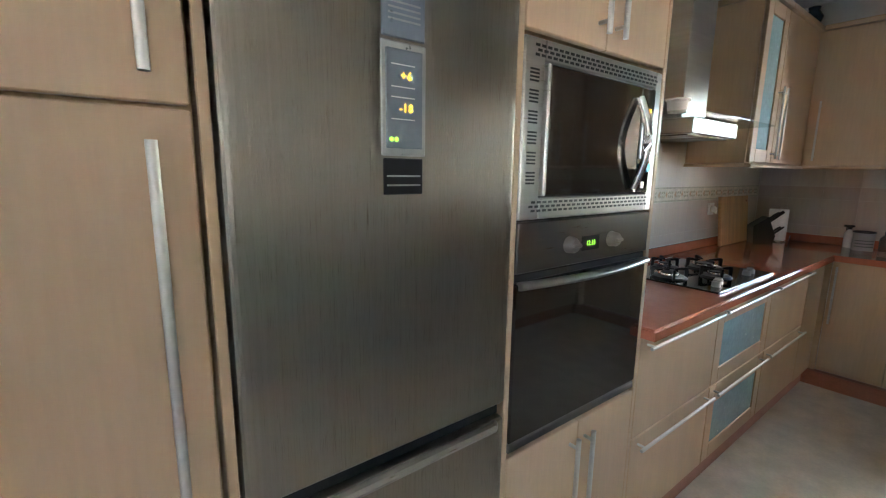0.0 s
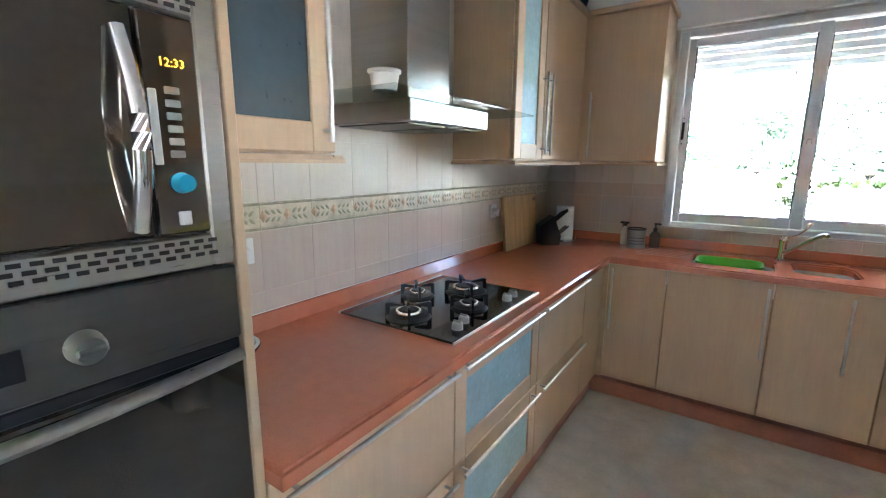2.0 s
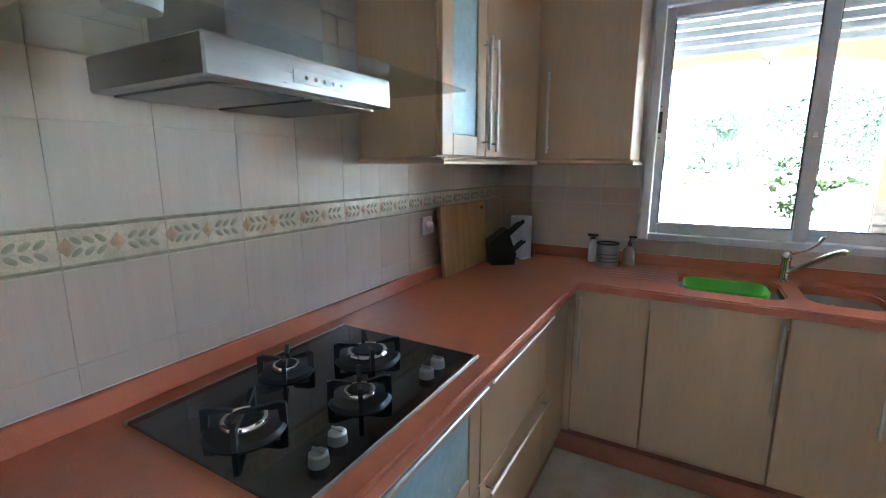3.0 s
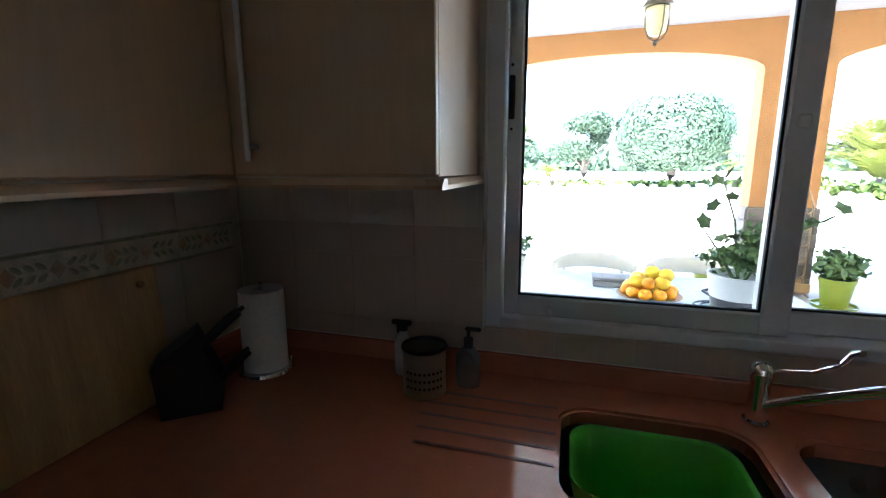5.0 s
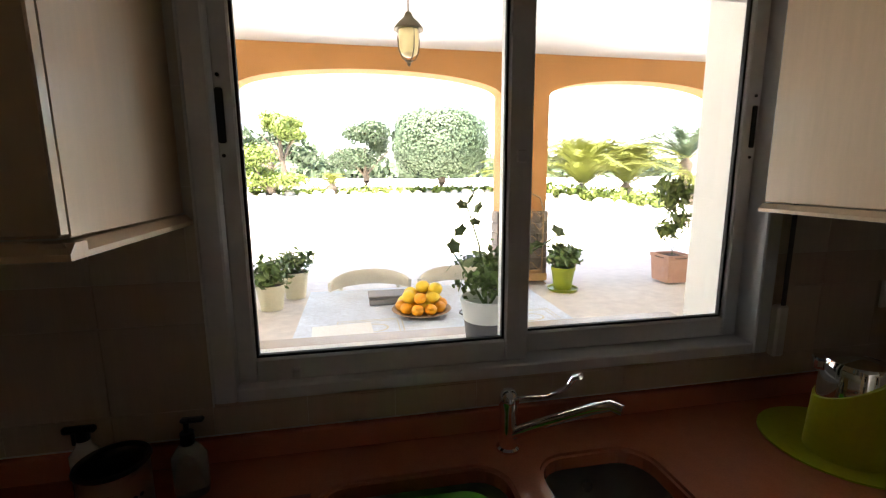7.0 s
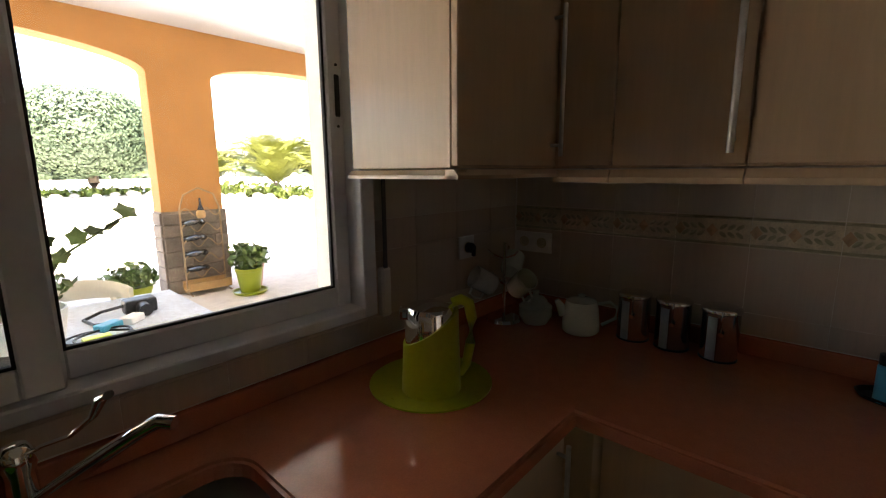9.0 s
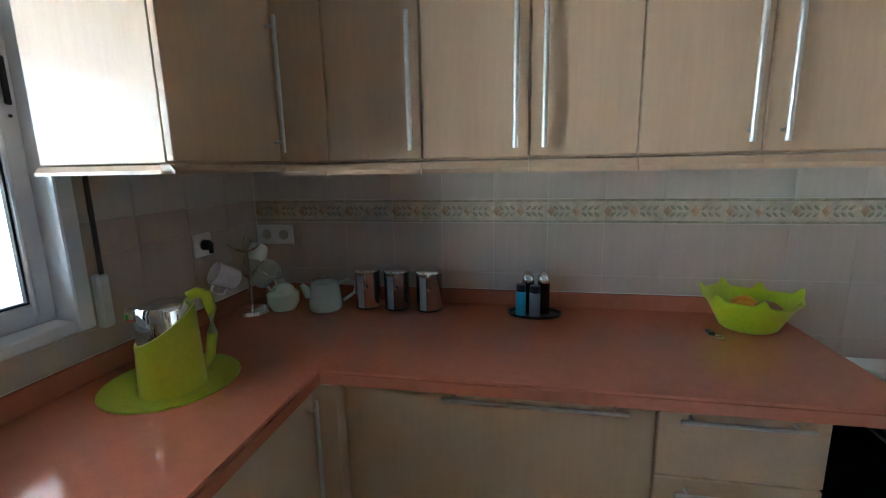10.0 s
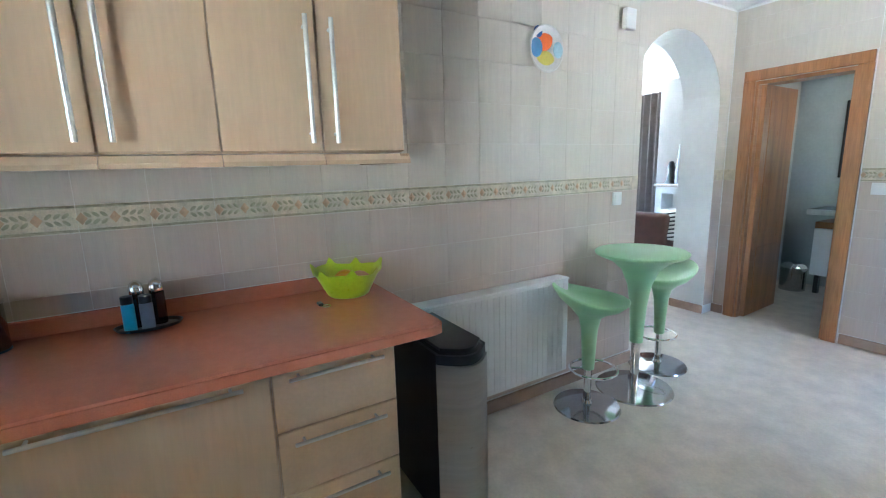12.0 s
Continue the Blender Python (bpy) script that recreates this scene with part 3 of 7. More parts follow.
def slab_with_holes(outer, holes, z0, z1, bev=0.008):
    bm = bmesh.new()
    loops = []
    for o in [outer] + holes:
        vs = [bm.verts.new((x, y, z1)) for x, y in o]
        loops.append([bm.edges.new((vs[i], vs[(i + 1) % len(vs)])) for i in range(len(vs))])
    bmesh.ops.triangle_fill(bm, use_beauty=True, use_dissolve=False, edges=[e for l in loops for e in l])
    r = bmesh.ops.extrude_face_region(bm, geom=bm.faces[:])
    for v in [g for g in r["geom"] if isinstance(g, bmesh.types.BMVert)]:
        v.co.z = z0
    bmesh.ops.recalc_face_normals(bm, faces=bm.faces[:])
    if bev:
        es = [e for e in bm.edges if abs(e.verts[0].co.z - z1) < 1e-5 and abs(e.verts[1].co.z - z1) < 1e-5
              and any(abs(f.normal.z) < 0.5 for f in e.link_faces)]
        bmesh.ops.bevel(bm, geom=es, offset=bev, segments=2, affect="EDGES")
    return bm


outer = [(0.002, -2.903), (0.645, -2.903), (0.645, -0.600), (2.392, -0.600), (2.392, -2.00), (2.402, -2.035), (2.43, -2.05), (3.058, -2.05), (3.058, -0.002), (0.002, -0.002)]
wt = thing("worktop", (1.5, -0.3, CB), "glossy terracotta coloured quartz worktop in a U", "worktop")
part("slab", slab_with_holes(outer, [S1, S2], CB, CT), COUNTER, wt)
part("upstand", bx(0.003, -2.9, CT + 0.001, 0.022, -0.024, CT + 0.06, 0.003), COUNTER, wt)
part("upstand", bx(0.003, -0.022, CT + 0.001, 3.057, -0.003, CT + 0.06, 0.003), COUNTER, wt)
part("upstand", bx(3.038, -2.05, CT + 0.001, 3.057, -0.024, CT + 0.06, 0.003), COUNTER, wt)
# Drainer grooves: not cut, their shade is painted as dark strips on the slab.
for i in range(5):
    yy = -0.165 - 0.055 * i
    part("drain_groove", bx(0.70 + 0.012 * i, yy - 0.005, CT + 0.0005, 1.045, yy + 0.005, CT + 0.0015, 0.0004), GROOVE_SHADE, wt, "dark strip painted as the shade in a drainer groove")


def bowl_sink(o, label):
    xs, ys = [p[0] for p in o], [p[1] for p in o]
    cx, cy = (min(xs) + max(xs)) / 2, (min(ys) + max(ys)) / 2
    t = thing("sink", (cx, cy, CB - 0.19), label, "sink")
    bm = bmesh.new()
    rings = []
    for f, z in ((1.02, CB + 0.012), (1.0, CB), (0.985, CB - 0.05), (0.95, CB - 0.15), (0.86, CB - 0.175), (0.2, CB - 0.18)):
        rings.append([bm.verts.new((cx + (x - cx) * f, cy + (y - cy) * f, z)) for x, y in o])
    for a, b in zip(rings, rings[1:]):
        for i in range(len(a)):
            bm.faces.new((a[i], a[(i + 1) % len(a)], b[(i + 1) % len(b)], b[i]))
    bm.faces.new(rings[-1])
    bmesh.ops.recalc_face_normals(bm, faces=bm.faces[:])
    for f in bm.faces:
        f.normal_flip()
    part("bowl", bm, SINK, t, "", 50)
    part("drain", lathe([(0, 0.004), (0.02, 0.004), (0.04, 0.002), (0.042, 0)], 20, (cx, cy, CB - 0.18)), CHROME, t, "chrome strainer", 40)
    part("overflow", cyl((cx, max(ys) - 0.012, CB - 0.045), (cx, max(ys) - 0.002, CB - 0.045), 0.014, seg=14), CHROME, t, "chrome overflow ring")
    return t


bowl_sink(S1, "undermounted steel sink bowl holding a green tub")
bowl_sink(S2, "smaller undermounted steel sink bowl, empty")

# ---- tall housing, oven, microwave, fridge ----
c = thing("oven_housing", (0.3, -3.22, 0.1), "tall beech housing around the oven and microwave", "cabinet")
part("side_panel", bx(0.003, -2.925, 0.0, 0.6, -2.907, 2.34, 0.002), WOOD, c)
part("side_panel", bx(0.003, -3.545, 0.0, 0.6, -3.527, 2.34, 0.002), WOOD, c)
part("back_panel", bx(0.003, -3.526, 0.1, 0.02, -2.926, 2.34), WOOD_IN, c)
part("plinth", bx(0.05, -3.526, 0.0, 0.56, -2.926, 0.098), KICK, c)
for z in (0.1, 0.675, 1.68):
    part("shelf", bx(0.021, -3.526, z, 0.575, -2.926, z + 0.008), WOOD_IN, c)
for y0, y1, hy in ((-3.525, -3.227, -3.262), (-3.225, -2.927, -3.19)):
    for z0, z1, h0, h1 in ((0.108, 0.672, 0.35, 0.64), (1.692, 2.33, 1.72, 2.1)):
        d = front(c, "door", 0.58, y0, z0, 0.6, y1, z1)
        part("handle", bar((0.63, hy, h0), (0.63, hy, h1), (0.03, 0, 0), 0.007), HANDLE, d, "satin steel bar handle", 40)

ov = thing("oven", (0.3, -3.226, 0.685), "built-in steel oven with dark mirrored glass door, shut", "oven")
part("body", bx(0.03, -3.515, 0.69, 0.578, -2.937, 1.27), GREY, ov)
part("fascia", bx(0.58, -3.523, 1.15, 0.601, -2.929, 1.272, 0.003), STEEL_D, ov)
dr = part("oven_door", bx(0.582, -3.523, 0.712, 0.602, -2.929, 1.125, 0.004), OVENGLASS, ov, "dark glass oven door")
part("door_rail", bx(0.578, -3.523, 1.127, 0.594, -2.929, 1.148, 0.003), BLACK, ov)
part("trim", bx(0.58, -3.523, 0.684, 0.6, -2.929, 0.709, 0.003), STEEL_D, ov)
hp = [(0.606 + 0.028 * math.sin(math.pi * i / 12), -3.515 + 0.578 * i / 12, 1.122) for i in range(13)]
part("handle", tube(hp, 0.013, 10, flat=0.8), STEEL, dr, "bowed brushed steel door handle", 40)
for yk in (-3.33, -3.137):
    k = part("knob", moved(lathe([(0, 0.026), (0.016, 0.025), (0.02, 0.018), (0.022, 0.0)], 24), Matrix.Translation((0.601, yk, 1.205)) @ Matrix.Rotation(radians(90), 4, "Y")), STEEL, ov, "round steel knob", 40)
    part("grip", bx(0.625, yk - 0.017, 1.2, 0.633, yk + 0.017, 1.21, 0.003), STEEL, k)
ck = part("clock", bx(0.6005, -3.275, 1.182, 0.603, -3.195, 1.222, 0.001), BLACK, ov, "black clock window")


def digits(text, size, m, material, parent, name="digits"):
    cu = bpy.data.curves.new(name, "FONT")
    cu.body, cu.size, cu.extrude, cu.align_x, cu.align_y, cu.resolution_u = text, size, 0.0003, "CENTER", "CENTER", 1
    tmp = bpy.data.objects.new("tmp", cu)
    scene.collection.objects.link(tmp)
    me = bpy.data.meshes.new_from_object(tmp.evaluated_get(bpy.context.evaluated_depsgraph_get()))
    bpy.data.objects.remove(tmp)
    b = bmesh.new()
    b.from_mesh(me)
    bpy.data.meshes.remove(me)
    return part(name, moved(b, m), material, parent)


FACE_E = Matrix.Rotation(radians(90), 4, "Z") @ Matrix.Rotation(radians(90), 4, "X")   # writing that faces +x
digits("12:33", 0.019, Matrix.Translation((0.6036, -3.235, 1.202)) @ FACE_E, LED_G, ck)

mw = thing("microwave", (0.3, -3.226, 1.285), "built-in microwave with mirrored door and slotted steel frame", "microwave")
part("body", bx(0.03, -3.50, 1.30, 0.575, -2.95, 1.67), GREY, mw)
fz0, fz1 = 1.277, 1.678
part("frame", join(bx(0.58, -3.523, fz0, 0.6, -3.455, fz1, 0.003), bx(0.58, -2.962, fz0, 0.6, -2.929, fz1, 0.003),
     bx(0.58, -3.455, fz0, 0.6, -2.962, 1.327, 0.003), bx(0.58, -3.455, 1.632, 0.6, -2.962, fz1, 0.003)), STEEL, mw, "steel trim frame")
part("door", bx(0.585, -3.44, 1.332, 0.606, -3.04, 1.628, 0.004), MIRRORGLASS, mw, "mirrored bronze glass door")
part("door_edge", bx(0.585, -3.452, 1.332, 0.609, -3.44, 1.628, 0.003), STEEL, mw)
cp = part("control_panel", bx(0.585, -3.037, 1.332, 0.604, -2.964, 1.628, 0.003), MIRRORGLASS, mw, "dark control panel")
digits("12:33", 0.016, Matrix.Translation((0.6046, -2.998, 1.566)) @ FACE_E, LED_O, cp)
hpts = [(0.612 + 0.034 * math.sin(math.pi * i / 12), -3.062, 1.345 + 0.25 * i / 12) for i in range(13)]
part("handle", tube(hpts, 0.011, 10), CHROME, mw, "bowed chrome handle", 40)
part("button_strip", bx(0.604, -3.033, 1.43, 0.6075, -3.022, 1.53, 0.002), TRIMGREY, cp)
for i in range(6):
    part("button", bx(0.604, -3.012, 1.44 + 0.017 * i, 0.607, -2.992, 1.45 + 0.017 * i, 0.0015), TRIMGREY, cp)
part("dial", moved(lathe([(0, 0.016), (0.012, 0.016), (0.015, 0.0)], 20), Matrix.Translation((0.604, -3.0, 1.405)) @ Matrix.Rotation(radians(90), 4, "Y")), BLUELABEL, cp, "blue lit dial", 40)
part("release_button", bx(0.604, -3.01, 1.345, 0.607, -2.992, 1.365, 0.002), PVC, cp)
for row, zz in enumerate((1.662, 1.652, 1.642, 1.318, 1.308, 1.298)):
    for i in range(26):
        yy = -3.49 + 0.0205 * i + (0.008 if row % 2 else 0)
        part("slot", bx(0.5995, yy, zz - 0.0028, 0.6012, yy + 0.013, zz + 0.0028), BLACK, mw)
for i in range(6):
    for j in range(4):
        part("slot", bx(0.5995, -3.505, 1.36 + 0.045 * i + 0.008 * j, 0.6012, -3.475, 1.364 + 0.045 * i + 0.008 * j), BLACK, mw)

fr = thing("fridge", (0.32, -3.84, 0.0), "tall brushed steel fridge freezer with display panel, shut", "fridge")
part("body", bx(0.03, -4.135, 0.04, 0.55, -3.553, 2.02), GREY, fr)
fd = part("fridge_door", bx(0.553, -4.135, 0.843, 0.612, -3.553, 2.02, 0.012, 3), STEEL_F, fr)
zd = part("freezer_door", bx(0.553, -4.135, 0.06, 0.612, -3.553, 0.808, 0.012, 3), STEEL_F, fr)
part("door_gap", bx(0.552, -4.13, 0.809, 0.59, -3.558, 0.842), RUBBER, fr)
part("freezer_handle", tube([(0.606, -4.115, 0.795), (0.624, -4.10, 0.803), (0.627, -3.85, 0.806), (0.624, -3.60, 0.803), (0.606, -3.585, 0.795)], 0.012, 8), STEEL, zd, "brushed bar along the drawer's top", 40)
pn = part("display_frame", bx(0.6125, -3.886, 1.412, 0.617, -3.795, 1.60, 0.003), TRIMGREY, fd, "grey display surround")
part("display", bx(0.6155, -3.878, 1.425, 0.619, -3.803, 1.588, 0.002), PANELGREY, pn)
for zz in (1.545, 1.492):
    digits("-18" if zz < 1.5 else "+6", 0.022, Matrix.Translation((0.6195, -3.838, zz)) @ FACE_E, LED_O, pn)
    for dz in (0.018, -0.018):
        part("display_line", bx(0.6188, -3.868, zz + dz - 0.001, 0.6194, -3.82, zz + dz + 0.001), PVC, pn)
for yy in (-3.868, -3.858):
    part("indicator", cyl((0.6185, yy, 1.44), (0.6195, yy, 1.44), 0.004, seg=12), LED_G, pn, "small green indicator lamp")
tp = part("logo_plate", bx(0.6125, -3.884, 1.605, 0.617, -3.797, 1.69, 0.003), PANELGREY, fd)
for i in range(4):
    part("print_bar", bx(0.6168, -3.872, 1.632 + 0.009 * i, 0.6176, -3.808, 1.635 + 0.009 * i), TRIMGREY, tp)
lp = part("lower_plate", bx(0.6125, -3.882, 1.345, 0.616, -3.80, 1.408, 0.002), BLACK, fd, "black plate with two slots")
for zz in (1.36, 1.376):
    part("plate_line", bx(0.6158, -3.876, zz, 0.6166, -3.806, zz + 0.003), TRIMGREY, lp)

c = thing("tall_cabinet", (0.3, -4.46, 0.1), "tall beech larder cabinet beside the fridge", "cabinet")
part("body", bx(0.003, -4.65, 0.1, 0.578, -4.16, 2.33), WOOD_IN, c)
part("plinth", bx(0.03, -4.65, 0.0, 0.56, -4.16, 0.098), KICK, c)
for z0, z1, h0, h1 in ((0.108, 1.462, 0.62, 1.42), (1.468, 2.33, 1.50, 2.0)):
    d = front(c, "door", 0.58, -4.648, z0, 0.6, -4.165, z1)
    part("handle", bar((0.63, -4.215, h0), (0.63, -4.215, h1), (0.03, 0, 0), 0.007), HANDLE, d, "satin steel bar handle", 40)
solid("fridge_bridge", bx(0.02, -4.158, 2.05, 0.6, -3.548, 2.33, 0.003), WOOD, "beech panel above the fridge", "panel")
solid("panel", bx(0.003, -4.157, 0.0, 0.6, -4.14, 2.05, 0.002), WOOD, "beech end panel beside the fridge", "panel")

# ---- wall units ----
UB, UT = 1.458, 2.33


def cornice(parent, pts, z=1.434, h=0.021):
    """The light rail under the wall units, along a line of (x, y)."""
    parts = []
    for (x0, y0), (x1, y1), (nx, ny) in pts:
        lo, hi = Vector((x0, y0, 0)), Vector((x1, y1, 0))
        n = Vector((nx, ny, 0))
        bm = bmesh.new()
        prof = ((-0.02, 0.0), (0.016, 0.0), (0.016, h * 0.4), (0.004, h), (-0.02, h))
        ends = [[bm.verts.new(p + n * a + Vector((0, 0, z + b))) for a, b in prof] for p in (lo, hi)]
        k = len(prof)
        for i in range(k):
            bm.faces.new((ends[0][i], ends[0][(i + 1) % k], ends[1][(i + 1) % k], ends[1][i]))
        bm.faces.new(ends[0])
        bm.faces.new(ends[1])
        bmesh.ops.recalc_face_normals(bm, faces=bm.faces[:])
        parts.append(bm)
    part("light_rail", join(*parts), WOOD_H, parent)


def top_mould(parent, x0, y0, x1, y1):
    part("top_moulding", bx(x0, y0, UT + 0.002, x1, y1, UT + 0.035, 0.008, 2), WOOD_H, parent)


def glass_door(parent, x, y0, y1, z0, z1, hy, h1, material):
    m = 0.075
    d = part("door", join(bx(x - 0.02, y0, z0, x, y0 + m, z1, 0.003), bx(x - 0.02, y1 - m, z0, x, y1, z1, 0.003),
             bx(x - 0.02, y0 + m, z0, x, y1 - m, z0 + m, 0.003), bx(x - 0.02, y0 + m, z1 - m, x, y1 - m, z1, 0.003)), WOOD, parent)
    part("glass_panel", bx(x - 0.013, y0 + m, z0 + m, x - 0.007, y1 - m, z1 - m), material, d, "frosted glass pane")
    part("handle", bar((x + 0.03, hy, z0 + 0.025), (x + 0.03, hy, h1), (0.03, 0, 0)), HANDLE, d, "satin steel bar handle", 40)


c = thing("wall_cabinet", (0.17, -2.66, UB), "beech wall cabinet with a dark frosted glass door", "cabinet", "wall units by the hob")
part("body", bx(0.003, -2.905, UB, 0.325, -2.475, UT), WOOD, c)
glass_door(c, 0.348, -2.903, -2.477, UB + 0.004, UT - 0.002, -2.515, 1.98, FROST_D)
cornice(c, [((0.348, -2.905), (0.348, -2.46), (1, 0)), ((0.003, -2.475), (0.36, -2.475), (0, 1))])
top_mould(c, 0.003, -2.905, 0.365, -2.46)

c = thing("wall_cabinet", (0.17, -1.2, UB), "beech wall cabinet with a pale frosted glass door", "cabinet", "wall units by the hob")
part("body", bx(0.003, -1.375, UB, 0.325, -1.03, UT), WOOD, c)
glass_door(c, 0.348, -1.373, -1.032, UB + 0.004, UT - 0.002, -1.055, 1.9, FROST)
cornice(c, [((0.348, -1.39), (0.348, -1.03), (1, 0)), ((0.003, -1.375), (0.36, -1.375), (0, -1))])
top_mould(c, 0.003, -1.39, 0.365, -1.03)
c = thing("wall_cabinet", (0.17, -0.7, UB), "beech corner wall cabinet with one plain door", "cabinet", "wall units by the hob")
part("body", bx(0.003, -1.028, UB, 0.325, -0.003, UT), WOOD, c)
d = front(c, "door", 0.328, -1.026, UB + 0.004, 0.348, -0.395, UT - 0.002)
part("handle", bar((0.378, -0.985, 1.483), (0.378, -0.985, 1.9), (0.03, 0, 0)), HANDLE, d, "satin steel bar handle", 40)
cornice(c, [((0.348, -1.03), (0.348, -0.39), (1, 0))])
top_mould(c, 0.003, -1.029, 0.365, -0.003)
c = thing("wall_cabinet", (0.58, -0.2, UB), "beech wall cabinet between the corner and the window", "cabinet", "wall units by the window")
part("body", bx(0.327, -0.37, UB, 0.79, -0.003, UT), WOOD, c)
d = front(c, "door", 0.352, -0.393, UB + 0.004, 0.806, -0.373, UT - 0.002)
part("end_panel", bx(0.791, -0.373, UB, 0.806, -0.003, UT, 0.002), WOOD, c, "pale lit end panel")
part("handle", bar((0.41, -0.423, 1.49), (0.41, -0.423, 1.88), (0, -0.03, 0)), HANDLE, d, "satin steel bar handle", 40)
cornice(c, [((0.348, -0.39), (0.822, -0.39), (0, -1)), ((0.806, -0.40), (0.806, -0.003), (1, 0))])
top_mould(c, 0.367, -0.41, 0.822, -0.003)

c = thing("wall_cabinet", (2.42, -0.2, UB), "beech wall cabinet between the window and the corner", "cabinet", "wall units by the window")
part("body", bx(2.222, -0.37, UB, 2.67, -0.026, UT), WOOD, c)
d = front(c, "door", 2.206, -0.393, UB + 0.004, 2.64, -0.373, UT - 0.002)
part("end_panel", bx(2.206, -0.372, UB, 2.221, -0.026, UT, 0.002), WOOD, c, "pale lit end panel")
part("handle", bar((2.61, -0.423, 1.49), (2.61, -0.423, 1.88), (0, -0.03, 0)), HANDLE, d, "satin steel bar handle", 40)
cornice(c, [((2.19, -0.39), (2.665, -0.39), (0, -1)), ((2.206, -0.40), (2.206, -0.026), (-1, 0))])
top_mould(c, 2.19, -0.41, 2.65, -0.026)
DOORS = ((-0.395, -0.548, None), (-0.55, -0.846, -0.818), (-0.848, -1.158, -1.122), (-1.16, -1.45, -1.2), (-1.452, -1.752, -1.715), (-1.754, -2.045, -1.795))
for i, (y0, y1, hy) in enumerate(DOORS):
    c = thing("wall_cabinet", (2.84, (y0 + y1) / 2, UB), "plain beech wall cabinet door unit" if hy else "narrow beech corner filler unit", "cabinet", "wall units over the long worktop")
    part("body", bx(2.672, y1, UB, 3.057, y0 if i else -0.003, UT), WOOD, c)
    d = front(c, "door", 2.65, y1 + 0.0008, UB + 0.004, 2.67, y0 - 0.0008, UT - 0.002)
    if hy:
        part("handle", bar((2.62, hy, 1.487), (2.62, hy, 1.865), (-0.03, 0, 0), 0.0075), HANDLE, d, "satin steel bar handle", 40)
    rail = [((2.65, y0 + (0.005 if i == 0 else 0)), (2.65, y1 - (0.015 if i == 5 else 0)), (-1, 0))]
    if i == 5:
        rail.append(((2.64, -2.045), (3.057, -2.045), (0, -1)))
    cornice(c, rail, 1.419, 0.034)
    top_mould(c, 2.632, y1 - (0.015 if i == 5 else 0), 3.057, y0)

# ---- hood and hob ----
c = thing("cooker_hood", (0.2, -1.94, 1.56), "steel chimney cooker hood with a glass canopy", "hood")
part("chimney", bx(0.003, -2.075, 1.648, 0.275, -1.82, 2.6, 0.003), STEEL, c)
part("box", bx(0.003, -2.2, 1.568, 0.385, -1.705, 1.638, 0.004), STEEL, c)
part("canopy", moved(bx(0.003, -2.375, 1.640, 0.47, -1.445, 1.647, 0.002), Matrix.Identity(4)), CANOPY, c, "green-edged clear glass canopy")
part("control_strip", bx(0.3855, -2.02, 1.585, 0.387, -1.86, 1.61, 0.0005), TRIMGREY, c)
for i in range(5):
    part("button", cyl((0.387, -1.99 + 0.025 * i, 1.597), (0.390, -1.99 + 0.025 * i, 1.597), 0.004, seg=10), CHROME, c)
for y0 in (-2.17, -1.94):
    part("filter", bx(0.03, y0, 1.562, 0.35, y0 + 0.21, 1.567, 0.001), STEEL_D, c, "grey mesh grease filter")
hob = thing("gas_hob", (0.34, -1.92, CT), "black glass gas hob with four burners and iron grates", "hob")
part("glass_top", bx(0.09, -2.255, CT + 0.001, 0.585, -1.59, CT + 0.009, 0.003), HOBGLASS, hob)
part("trim", bx(0.586, -2.258, CT + 0.001, 0.591, -1.587, CT + 0.01, 0.001), STEEL, hob)
part("trim", bx(0.084, -2.258, CT + 0.001, 0.089, -1.587, CT + 0.01, 0.001), STEEL, hob)


def fin(x, y, a, r0, r1, h):
    """One arm of a pan support: a thick upright at r1 whose top finger runs in to r0."""
    prof = ((r1, 0.0), (r1 + 0.013, 0.0), (r1 + 0.012, h), (r1 - 0.002, h + 0.003), (r0, h - 0.006), (r0, h - 0.011), (r1 - 0.004, h - 0.012))
    bm = bmesh.new()
    d, n = Vector((math.cos(a), math.sin(a), 0)), Vector((-math.sin(a), math.cos(a), 0))
    sides = [[bm.verts.new(Vector((x, y, CT + 0.009)) + d * p + n * q + Vector((0, 0, z))) for p, z in prof] for q in (-0.005, 0.005)]
    k = len(prof)
    for f in sides:
        bm.faces.new(f)
    for i in range(k):
        bm.faces.new((sides[0][i], sides[0][(i + 1) % k], sides[1][(i + 1) % k], sides[1][i]))
    bmesh.ops.recalc_face_normals(bm, faces=bm.faces[:])
    return bm


def burner(x, y, r, turn):
    z = CT + 0.009
    b = part("burner", lathe([(0, 0.027), (r * 0.72, 0.027), (r * 0.8, 0.023), (r * 0.8, 0.016), (r * 1.08, 0.012), (r + 0.03, 0.009), (r + 0.037, 0.0)], 32, (x, y, z)), BLACKM, hob, "", 40)
    part("burner_ring", lathe([(r * 0.82, 0.014), (r * 1.02, 0.014), (r * 1.04, 0.019), (r * 0.98, 0.024), (r * 0.82, 0.024)], 32, (x, y, z)), CHROME, b, "bright burner ring", 40)
    for k in range(4):
        part("grate_arm", fin(x, y, radians(turn) + k * math.pi / 2, r * 0.45, r + 0.024, 0.05), BLACKM, b, "black cast iron pan support arm")


